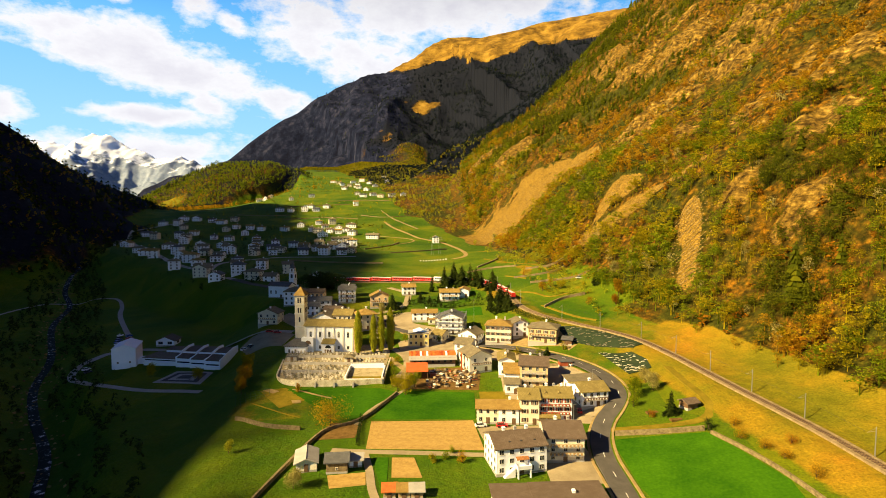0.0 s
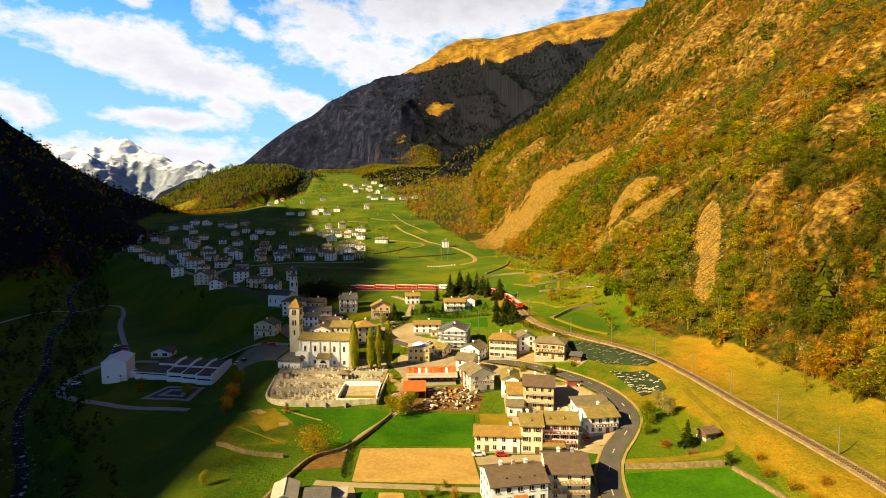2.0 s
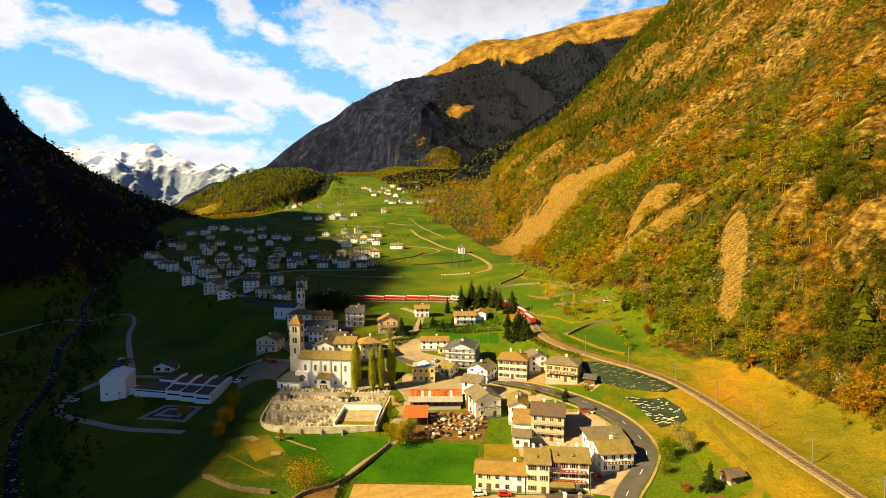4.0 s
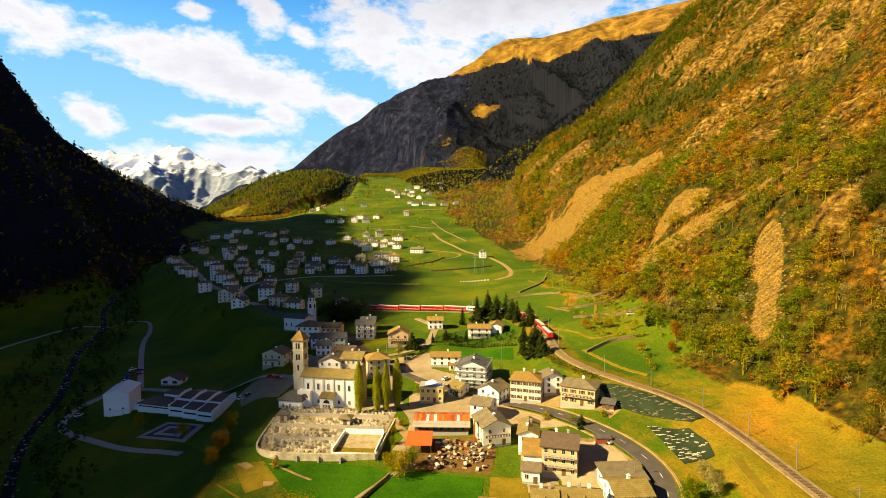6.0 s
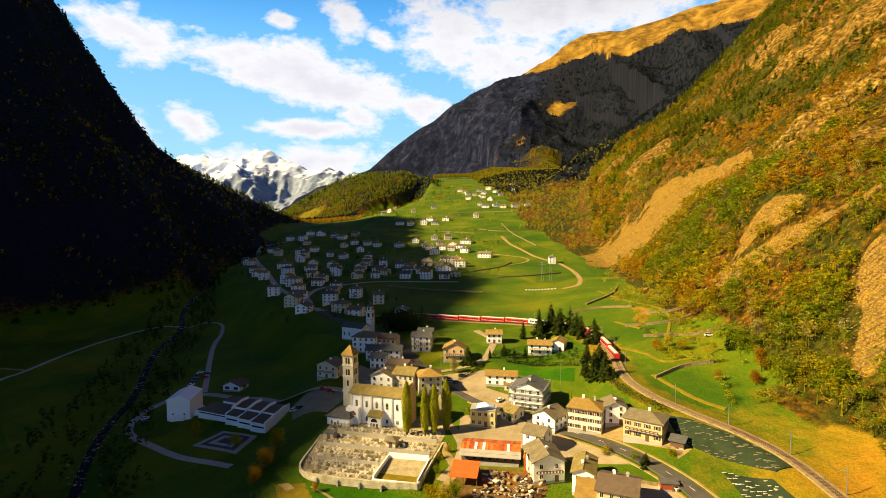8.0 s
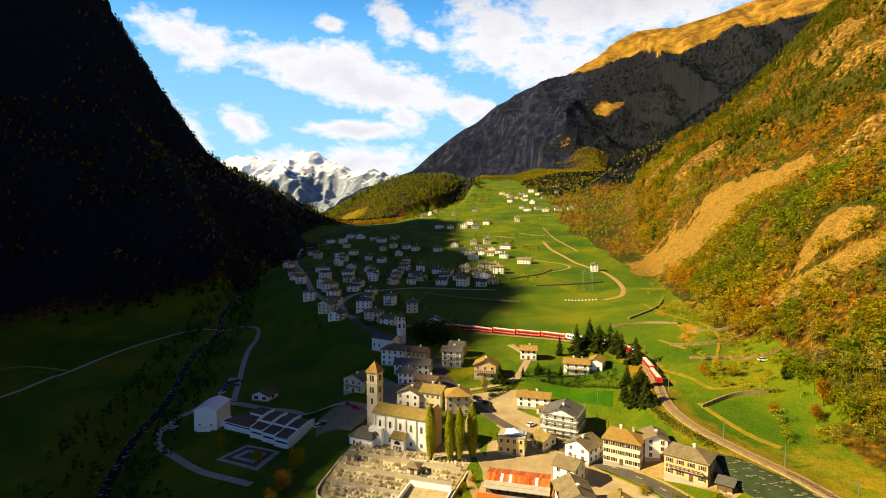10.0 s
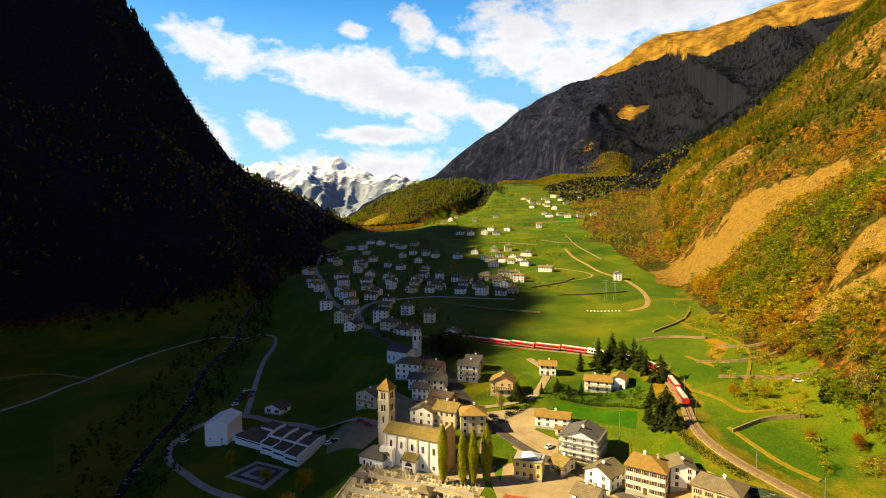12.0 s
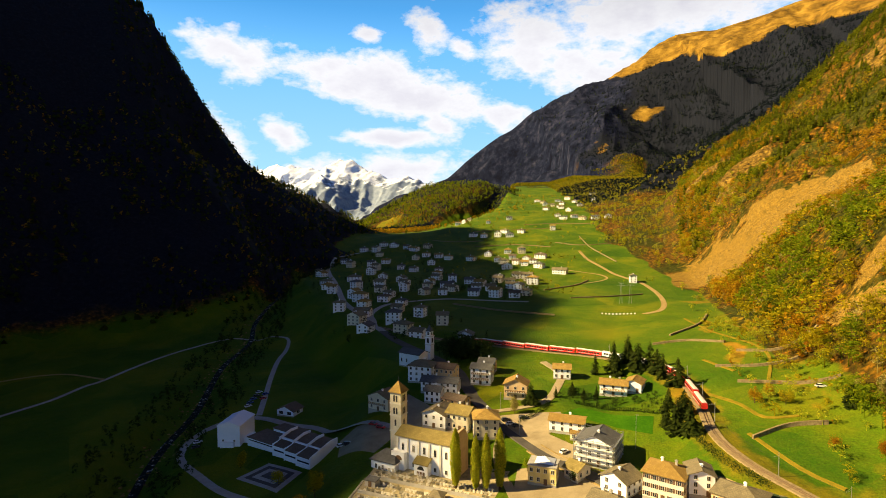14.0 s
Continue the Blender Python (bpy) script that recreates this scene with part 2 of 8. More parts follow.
WHITELINE = surface("road_paint", (0.6, 0.58, 0.52), (0.8, 0.78, 0.72), 1.5, 9, 0.7, 0.0)
SLEEPER = surface("sleeper_wood", (0.0624, 0.039, 0.0234), (0.1248, 0.0858, 0.0546), 2, 12, 0.9, 0.2, 0.02)
LAWN = surface("lush_lawn", (0.012, 0.062, 0.001), (0.055, 0.15, 0.003), 0.07, 1.1, 0.95, 0.8, 0.2)
PLOUGH = None
NET = surface("dark_crop_net", (0.0156, 0.0273, 0.014), (0.039, 0.0546, 0.0273), 0.3, 4, 0.85, 0.3, 0.06)
SOIL = surface("garden_soil", (0.078, 0.0429, 0.0117), (0.2028, 0.1248, 0.039), 0.6, 5, 0.95, 0.5, 0.06)
DRYGRASS = surface("dry_grass_bank", (0.1014, 0.0897, 0.0062), (0.2652, 0.1872, 0.0156), 0.25, 3, 0.95, 0.6, 0.1)
BOULDER = surface("grey_boulder", (0.117, 0.078, 0.0273), (0.312, 0.2184, 0.078), 0.5, 4, 0.95, 0.8, 0.15, island=0.4)
GRAVE = surface("weathered_gravestone", (0.17, 0.15, 0.1), (0.62, 0.57, 0.45), 0.6, 6, 0.85, 0.2, 0.02, objvar=0.7)
TRUNK = surface("bark", (0.0468, 0.0312, 0.0195), (0.1092, 0.078, 0.0468), 1.5, 9, 0.95, 0.5, 0.05)
TRAINRED = surface("red_train_paint", (0.5, 0.02, 0.015), (0.62, 0.035, 0.025), 0.4, 5, 0.35, 0.0)
TRAINWHITE = surface("pale_train_paint", (0.6, 0.62, 0.68), (0.74, 0.76, 0.82), 0.4, 5, 0.35, 0.0)
TRAINROOF = surface("train_roof_grey", (0.5, 0.44, 0.4), (0.72, 0.66, 0.6), 0.6, 5, 0.5, 0.0)
REDCAR = surface("red_car_paint", (0.39, 0.0156, 0.0156), (0.468, 0.0234, 0.0234), 1, 5, 0.3, 0.0)
WHITECAR = surface("white_car_paint", (0.7, 0.7, 0.7), (0.8, 0.8, 0.8), 1, 5, 0.3, 0.0)
DARKCAR = surface("dark_car_paint", (0.0234, 0.0273, 0.039), (0.0468, 0.0507, 0.0624), 1, 5, 0.3, 0.0)
BLUECAR = surface("blue_car_paint", (0.0234, 0.0546, 0.234), (0.039, 0.078, 0.312), 1, 5, 0.3, 0.0)
RUBBER = surface("tyre_rubber", (0.015, 0.015, 0.015), (0.03, 0.03, 0.03), 3, 9, 0.9, 0.0)
CLUTTER = surface("stacked_scrap", (0.078, 0.0468, 0.0234), (0.3744, 0.2808, 0.156), 0.6, 4, 0.8, 0.1, 0.02, objvar=0.9)

F_BARE = leafy("budding_twigs", (0.1, 0.056, 0.0028), (0.31, 0.17, 0.0058), (0.56, 0.32, 0.0114))
F_RUST = leafy("russet_twigs", (0.1081, 0.0455, 0.0027), (0.2763, 0.1137, 0.0046), (0.4805, 0.2161, 0.011))
F_OLIVE = leafy("olive_leaves", (0.07, 0.07, 0.0018), (0.24, 0.205, 0.0044), (0.5, 0.38, 0.0088))
F_GREEN = leafy("fresh_leaves", (0.04, 0.075, 0.0017), (0.135, 0.185, 0.0042), (0.3, 0.31, 0.0102))
F_CONIFER = leafy("conifer_needles", (0.009, 0.017, 0.003), (0.026, 0.04, 0.006), (0.06, 0.078, 0.01))
F_POPLAR = leafy("poplar_leaves", (0.15, 0.185, 0.008), (0.3, 0.32, 0.016), (0.5, 0.46, 0.03))
F_BLOSSOM = leafy("pale_blossom", (0.1716, 0.1404, 0.0234), (0.3276, 0.2808, 0.0702), (0.4836, 0.429, 0.1716))
F_PINE = leafy("pine_needles", (0.026, 0.036, 0.0019), (0.075, 0.09, 0.0038), (0.18, 0.18, 0.0063))
# conifers of the far mountain, its shade put into the needle colour
F_SHADEWOOD = leafy("shade_painted_forest", (0.002, 0.005, 0.0065), (0.006, 0.011, 0.0145), (0.015, 0.023, 0.025))
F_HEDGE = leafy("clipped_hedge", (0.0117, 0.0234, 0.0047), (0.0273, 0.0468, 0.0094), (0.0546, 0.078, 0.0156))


def plough_mat():
    m, nt, bsdf = nodes_of("ploughed_soil")
    pos = nt.nodes.new("ShaderNodeNewGeometry")
    w = add(nt, "ShaderNodeTexWave", Scale=0.5, Distortion=2.5, Detail=3.0)
    w.bands_direction = 'Y'
    w.inputs["Detail Scale"].default_value = 0.6
    nt.links.new(pos.outputs["Position"], w.inputs["Vector"])
    n = noise_node(nt, 0.7, 5, 0.65, pos.outputs["Position"])
    f = math_node(nt, 'ADD', math_node(nt, 'MULTIPLY', w.outputs["Fac"], 0.35), math_node(nt, 'MULTIPLY', n.outputs[0], 0.65))
    r = ramp_node(nt, f, [(0.28, (0.24, 0.14, 0.025)), (0.72, (0.46, 0.3, 0.075))])
    nt.links.new(r.outputs[0], bsdf.inputs["Base Color"])
    nt.links.new(bump_node(nt, f, 0.6, 0.15), bsdf.inputs["Normal"])
    bsdf.inputs["Roughness"].default_value = 0.95
    return m


PLOUGH = plough_mat()


def water_mat():
    m, nt, bsdf = nodes_of("mountain_river")
    pos = nt.nodes.new("ShaderNodeNewGeometry")
    n = noise_node(nt, 0.35, 5, 0.7, pos.outputs["Position"])
    r = ramp_node(nt, n.outputs[0], [(0.54, (0.012, 0.016, 0.012)), (0.6, (0.1, 0.11, 0.1)), (0.66, (0.7, 0.7, 0.7))])
    nt.links.new(r.outputs[0], bsdf.inputs["Base Color"])
    nt.links.new(bump_node(nt, n.outputs[0], 0.5, 0.3), bsdf.inputs["Normal"])
    bsdf.inputs["Roughness"].default_value = 0.6
    bsdf.inputs["Specular IOR Level"].default_value = 0.02
    return m


WATER = water_mat()


def ground_mat():
    m, nt, bsdf = nodes_of("valley_ground")
    geo = nt.nodes.new("ShaderNodeNewGeometry")
    P = geo.outputs["Position"]

    def mask(name, noise_scale, amount=0.5):
        a = nt.nodes.new("ShaderNodeAttribute")
        a.attribute_name = name
        n = noise_node(nt, noise_scale, 5, 0.65, P)
        v = math_node(nt, 'ADD', a.outputs["Fac"], math_node(nt, 'MULTIPLY', math_node(nt, 'SUBTRACT', n.outputs[0], 0.5), amount * 2))
        r = ramp_node(nt, v, [(0.42, (0, 0, 0)), (0.58, (1, 1, 1))])
        return r.outputs[0]

    n1, n2, n3 = noise_node(nt, 0.02, 5, 0.6, P), noise_node(nt, 0.22, 5, 0.65, P), noise_node(nt, 1.6, 4, 0.6, P)
    # undergrowth of the slopes
    slope = ramp_node(nt, n2.outputs[0], [(0.3, (0.02, 0.014, 0.002)), (0.47, (0.08, 0.048, 0.0038)), (0.6, (0.21, 0.095, 0.005)), (0.75, (0.38, 0.175, 0.012))])
    green = ramp_node(nt, n3.outputs[0], [(0.3, (0.02, 0.025, 0.002)), (0.7, (0.075, 0.075, 0.005))])
    brush = add(nt, "ShaderNodeTexVoronoi", Scale=0.3)
    nt.links.new(mix_node(nt, 0.12, P, noise_node(nt, 0.5, 3, 0.6, P).outputs[1], 'ADD'), brush.inputs["Vector"])
    tuftd = ramp_node(nt, brush.outputs["Distance"], [(0.1, (1.5, 1.35, 1.2)), (0.4, (0.95, 0.95, 0.95)), (0.75, (0.3, 0.34, 0.3))])
    n4 = noise_node(nt, 0.75, 6, 0.7, P)
    grit = ramp_node(nt, n4.outputs[0], [(0.34, (0.4, 0.45, 0.4)), (0.52, (1.0, 1.0, 1.0)), (0.7, (1.5, 1.35, 1.3))])
    patch = ramp_node(nt, n1.outputs[0], [(0.45, (0, 0, 0)), (0.58, (1, 1, 1))])
    col = mix_node(nt, patch.outputs[0], slope.outputs[0], green.outputs[0])
    col = mix_node(nt, 0.85, mix_node(nt, 0.8, col, tuftd.outputs[0], 'MULTIPLY'), grit.outputs[0], 'MULTIPLY')
    # bare rock where it is steep
    rockc = ramp_node(nt, n2.outputs[0], [(0.32, (0.02, 0.012, 0.003)), (0.44, (0.09, 0.054, 0.009)), (0.56, (0.2, 0.12, 0.018)), (0.7, (0.4, 0.27, 0.06))])
    ledge = nt.nodes.new("ShaderNodeMapping")
    ledge.inputs["Scale"].default_value = (0.5, 0.5, 2.2)
    nt.links.new(P, ledge.inputs["Vector"])
    strata = ramp_node(nt, noise_node(nt, 0.3, 7, 0.72, ledge.outputs[0]).outputs[0], [(0.36, (0.22, 0.2, 0.18)), (0.5, (0.9, 0.9, 0.9)), (0.66, (1.5, 1.5, 1.5))])
    col = mix_node(nt, mask("rock", 0.06, 0.45), col, mix_node(nt, 0.9, rockc.outputs[0], strata.outputs[0], 'MULTIPLY'))
    scree = ramp_node(nt, n3.outputs[0], [(0.3, (0.15, 0.092, 0.014)), (0.7, (0.38, 0.245, 0.045))])
    vor = add(nt, "ShaderNodeTexVoronoi", Scale=1.1)
    nt.links.new(P, vor.inputs["Vector"])
    stones = ramp_node(nt, vor.outputs["Distance"], [(0.1, (1.25, 1.2, 1.1)), (0.65, (0.42, 0.4, 0.36))])
    scol = mix_node(nt, 0.75, scree.outputs[0], stones.outputs[0], 'MULTIPLY')
    streak = ramp_node(nt, n2.outputs[0], [(0.3, (0.55, 0.58, 0.6)), (0.7, (1.35, 1.3, 1.2))])
    scol = mix_node(nt, 0.85, scol, streak.outputs[0], 'MULTIPLY')
    col = mix_node(nt, mask("scree", 0.12, 0.6), col, scol)
    # forest floor and grey cliffs with shade painted in, dry alpine grass far off
    # shade of the mountain sides is put into this near-black bluish floor
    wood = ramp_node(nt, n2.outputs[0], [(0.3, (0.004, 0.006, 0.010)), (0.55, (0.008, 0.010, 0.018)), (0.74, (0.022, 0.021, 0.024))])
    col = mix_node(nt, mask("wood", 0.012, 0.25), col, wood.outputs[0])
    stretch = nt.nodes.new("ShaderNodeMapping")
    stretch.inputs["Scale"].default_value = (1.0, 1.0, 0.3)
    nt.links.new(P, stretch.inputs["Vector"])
    # shade and distance haze go into the dark blue of these cliffs
    shaded_cliff = ramp_node(nt, noise_node(nt, 0.02, 10, 0.74, stretch.outputs[0]).outputs[0], [(0.38, (0.002, 0.003, 0.011)), (0.5, (0.006, 0.009, 0.025)), (0.58, (0.016, 0.019, 0.042)), (0.7, (0.052, 0.048, 0.066))])
    col = mix_node(nt, mask("shaded_cliff", 0.01, 0.2), col, shaded_cliff.outputs[0])
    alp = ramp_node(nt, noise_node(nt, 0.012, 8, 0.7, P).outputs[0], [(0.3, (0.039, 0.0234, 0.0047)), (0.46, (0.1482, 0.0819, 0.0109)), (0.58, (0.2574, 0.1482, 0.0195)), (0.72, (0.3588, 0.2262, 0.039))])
    col = mix_node(nt, mask("sunlit_alpine", 0.014, 0.6), col, alp.outputs[0])
    # meadows and the dry banks
    mead = ramp_node(nt, n1.outputs[0], [(0.3, (0.028, 0.082, 0.0012)), (0.5, (0.056, 0.113, 0.0016)), (0.7, (0.115, 0.145, 0.0024))])
    mcol = mix_node(nt, ramp_node(nt, n2.outputs[0], [(0.4, (0, 0, 0)), (0.8, (0.4, 0.4, 0.4))]).outputs[0], mead.outputs[0], (0.11, 0.125, 0.006))
    # parcels, mown at different times
    parcel = add(nt, "ShaderNodeTexVoronoi", Scale=0.022)
    parcel.inputs["Randomness"].default_value = 0.8
    nt.links.new(P, parcel.inputs["Vector"])
    psep = nt.nodes.new("ShaderNodeSeparateColor")
    nt.links.new(parcel.outputs["Color"], psep.inputs[0])
    tint = ramp_node(nt, psep.outputs[0], [(0.0, (0.7, 0.85, 0.6)), (0.5, (1.1, 1.05, 1.0)), (1.0, (1.6, 1.22, 1.0))])
    mcol = mix_node(nt, 0.8, mcol, tint.outputs[0], 'MULTIPLY')
    tuft = ramp_node(nt, n3.outputs[0], [(0.3, (0.6, 0.62, 0.6)), (0.7, (1.3, 1.25, 1.2))])
    mcol = mix_node(nt, 0.8, mcol, tuft.outputs[0], 'MULTIPLY')
    col = mix_node(nt, mask("meadow", 0.05, 0.22), col, mcol)
    dry = ramp_node(nt, n1.outputs[0], [(0.3, (0.085, 0.1, 0.004)), (0.45, (0.16, 0.14, 0.006)), (0.58, (0.25, 0.165, 0.008)), (0.72, (0.33, 0.16, 0.01))])
    tilth = ramp_node(nt, n2.outputs[0], [(0.3, (0.72, 0.8, 0.7)), (0.7, (1.25, 1.15, 1.2))])
    drycol = mix_node(nt, 0.8, mix_node(nt, 0.7, dry.outputs[0], tilth.outputs[0], 'MULTIPLY'), tuft.outputs[0], 'MULTIPLY')
    col = mix_node(nt, mask("dry", 0.07, 0.35), col, drycol)
    nt.links.new(col, bsdf.inputs["Base Color"])
    bsdf.inputs["Roughness"].default_value = 0.95
    bsdf.inputs["Specular IOR Level"].default_value = 0.1
    b1 = math_node(nt, 'ADD', math_node(nt, 'MULTIPLY', n2.outputs[0], 2.2), math_node(nt, 'ADD', math_node(nt, 'MULTIPLY', n3.outputs[0], 0.4), math_node(nt, 'MULTIPLY', n4.outputs[0], 0.9)))
    nt.links.new(bump_node(nt, b1, 0.55, 1.0), bsdf.inputs["Normal"])
    return m


GROUND = ground_mat()


def snow_mat():
    m, nt, bsdf = nodes_of("snowy_range")
    geo = nt.nodes.new("ShaderNodeNewGeometry")
    sep = nt.nodes.new("ShaderNodeSeparateXYZ")
    nt.links.new(geo.outputs["Position"], sep.inputs[0])
    nrm = nt.nodes.new("ShaderNodeSeparateXYZ")
    nt.links.new(geo.outputs["Normal"], nrm.inputs[0])
    lean = nt.nodes.new("ShaderNodeMapping")
    lean.inputs["Rotation"].default_value = (0.0, radians(24), 0.0)
    lean.inputs["Scale"].default_value = (1.0, 1.0, 2.6)
    nt.links.new(geo.outputs["Position"], lean.inputs["Vector"])
    n = noise_node(nt, 0.009, 9, 0.7, lean.outputs[0])
    fine = noise_node(nt, 0.03, 6, 0.7, geo.outputs["Position"])
    h = math_node(nt, 'MULTIPLY', math_node(nt, 'SUBTRACT', sep.outputs[2], 330.0), 0.0042)
    v = math_node(nt, 'ADD', math_node(nt, 'ADD', h, math_node(nt, 'MULTIPLY', nrm.outputs[2], 0.9)), math_node(nt, 'ADD', math_node(nt, 'MULTIPLY', n.outputs[0], 1.7), math_node(nt, 'MULTIPLY', fine.outputs[0], 0.5)))
    r = ramp_node(nt, math_node(nt, 'MULTIPLY', v, 0.4), [(0.79, (0, 0, 0)), (0.86, (1, 1, 1))])
    # distance haze is put into the bluish rock and snow colours
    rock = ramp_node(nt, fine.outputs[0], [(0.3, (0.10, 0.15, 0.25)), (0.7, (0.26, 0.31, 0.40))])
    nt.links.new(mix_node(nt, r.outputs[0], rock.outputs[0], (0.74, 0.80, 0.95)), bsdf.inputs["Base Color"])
    bsdf.inputs["Roughness"].default_value = 0.8
    return m


SNOW = snow_mat()

# ---- terrain shape ----
def ss(a, b, v):
    u = np.clip((v - a) / (b - a), 0.0, 1.0)
    return u * u * (3 - 2 * u)


def hash2(ix, iy, seed):
    n = np.sin(ix * 127.1 + iy * 311.7 + seed * 74.7) * 43758.5453
    return n - np.floor(n)


def vnoise(x, y, seed=0):
    ix, iy = np.floor(x), np.floor(y)
    fx, fy = x - ix, y - iy
    fx, fy = fx * fx * (3 - 2 * fx), fy * fy * (3 - 2 * fy)
    a, b = hash2(ix, iy, seed), hash2(ix + 1, iy, seed)
    c, d = hash2(ix, iy + 1, seed), hash2(ix + 1, iy + 1, seed)
    return (a + (b - a) * fx) * (1 - fy) + (c + (d - c) * fx) * fy - 0.5


def fbm(x, y, scale, octaves=5, seed=0, gain=0.5):
    out, amp, tot = 0.0, 1.0, 0.0
    for o in range(octaves):
        out = out + amp * vnoise(x / scale + 17.3 * o, y / scale - 9.1 * o, seed + o)
        tot += amp
        amp *= gain
        scale *= 0.5
    return out / tot * 2


def ridged(x, y, scale, octaves=5, seed=0):
    out, amp, tot = 0.0, 1.0, 0.0
    for o in range(octaves):
        out = out + amp * (1 - np.abs(vnoise(x / scale + 5.7 * o, y / scale + 3.3 * o, seed + o)) * 2)
        tot += amp
        amp *= 0.5
        scale *= 0.5
    return out / tot


def to_line(x, y, line):
    """Distance to a polyline, and the height of the polyline's nearest point."""
    best, high = np.full(np.shape(x), 1e9), np.zeros(np.shape(x))
    for (ax, ay, az), (bx, by, bz) in zip(line, line[1:]):
        ux, uy = bx - ax, by - ay
        s = np.clip(((x - ax) * ux + (y - ay) * uy) / (ux * ux + uy * uy), 0, 1)
        d = np.hypot(x - ax - s * ux, y - ay - s * uy)
        near = d < best
        best, high = np.where(near, d, best), np.where(near, az + s * (bz - az), high)
    return best, high


def smax(a, b, k):
    h = np.clip(0.5 + 0.5 * (a - b) / k, 0, 1)
    return b + (a - b) * h + k * h * (1 - h)


# valley floor along its length, toes of the two sides
FLOOR_Y = [-1500, 60, 130, 190, 217, 240, 276, 318, 345, 381, 435, 512, 600, 700, 800, 1000, 1200, 1345, 1700, 2200, 3000, 5000]
FLOOR_Z = [-60, -2, 2, 4.2, 5.2, 7.5, 10, 15, 19, 22, 25, 28, 33, 37, 43, 74, 108, 132, 178, 230, 322, 480]
TOE_Y = [-1500, 0, 150, 200, 260, 320, 420, 560, 650, 800, 1000, 1150, 1300, 1450, 1600, 1900, 5000]
TOE_X = [180, 150, 130, 122, 110, 90, 78, 66, 60, 48, 20, 0, -10, 60, 200, 420, 900]
APRON_Y, APRON_X = [600, 700, 800, 1000, 1150, 1300, 1450, 1600, 1900, 2300, 2700, 5000], [75, 52, 28, -55, -92, -120, -160, -212, -290, -400, -520, -1000]
EDGE_Y = [-1500, 100, 200, 280, 312, 350, 400, 450, 512, 620, 815, 1100, 5000]
EDGE_X = [-60, -58, -72, -88, -98, -100, -140, -198, -258, -365, -580, -760, -2500]
DROP_Y, DROP_Z = [100, 200, 280, 350, 450, 600, 850], [8, 9, 13, 20, 24, 18, 8]
LEFT_CREST = [(-560, 2300, 60), (-1010, 1900, 92), (-1297, 1990, 195), (-1092, 1400, 250), (-1078, 1200, 301), (-923, 950, 408), (-915, 850, 521), (-935, 780, 580),
              (-1110, 600, 718), (-1223, 361, 822), (-1262, 164, 899), (-1284, -69, 964), (-1292, -234, 973), (-1305, -480, 962), (-1350, -1000, 958)]
LEFT_SPUR = [(-760, 900, 230), (-690, 1000, 168), (-640, 1090, 128), (-605, 1170, 96), (-580, 1240, 66)]
MASSIF = [(-1345, 3480, 420), (-1273, 3600, 531), (-1092, 3750, 715), (-894, 3900, 880), (-588, 4000, 1046), (-356, 4150, 1173),
          (25, 4350, 1450), (290, 4350, 1455), (783, 4400, 1575), (1126, 4350, 1625), (1528, 4250, 1670), (2300, 4000, 1750)]
SPUR = [(1126, 4350, 1600), (900, 3000, 1000), (553, 2143, 660), (250, 1800, 400), (0, 1560, 240), (-110, 1450, 140)]
MORAINE = [(-1090, 1960, 130), (-974, 1960, 190), (-832, 2000, 255), (-684, 2040, 266), (-552, 2058, 248), (-470, 1950, 200), (-440, 1850, 170)]
RAIL = [(117, 60, 11.5), (115.2, 90, 13.1), (113.6, 120, 14.7), (111.4, 150, 16.2), (108.3, 170, 17.2), (104.4, 190, 18.2), (101, 210, 19.2), (97.4, 230, 20.2), (91.8, 250, 21.2), (82.8, 265, 22.0), (69.2, 280, 22.8), (56.8, 295, 23.6), (49, 310, 24.5),
        (45.4, 325, 25.4), (43, 345, 26.6), (35, 380, 28.2), (17, 404, 28), (-12, 419, 26.8), (-45, 425, 26), (-80, 434, 24.6), (-130, 445, 23.6), (-190, 470, 23)]
RIVER = [(-90, 60, -18), (-120, 150, -17), (-137, 177, -17), (-158, 210, -16.5), (-194, 252, -16), (-222, 290, -15.5), (-246, 336, -12), (-297, 409, -7), (-327, 472, -3), (-372, 532, 4), (-430, 640, 14), (-455, 740, 24), (-470, 800, 32)]


CRAGS = [(90, 1140, 45), (125, 1010, 42), (100, 940, 30), (161, 297, 12), (168, 256, 15), (206, 298, 20), (190, 560, 30), (230, 640, 40), (260, 480, 28), (330, 760, 60), (215, 380, 24), (185, 430, 18), (245, 340, 22), (290, 560, 34), (160, 470, 16)]


def valley(x, y):
    """The valley bottom: meadows, and the lower ground on the left."""
    return np.minimum(np.interp(y, FLOOR_Y, FLOOR_Z), 74 + y * np.interp(x / np.maximum(y, 400), [-0.6, -0.48, -0.4, -0.33, -0.27, -0.2], [0.005, 0.007, 0.0125, 0.026, 0.046, 0.3]))


def moraine_height(x, y):
    """The rounded wooded hill across the valley, sheer at its right-hand end."""
    do, ho = to_line(x, y, MORAINE)
    return ho - (0.5 + 0.75 * ss(-640, -500, x)) * do


def left_fall(d):
    """How far the left-hand mountain drops at a distance from its crest: steep above, gentler below."""
    return np.where(d < 200, 1.44 * d, 288 + 0.8 * (d - 200))


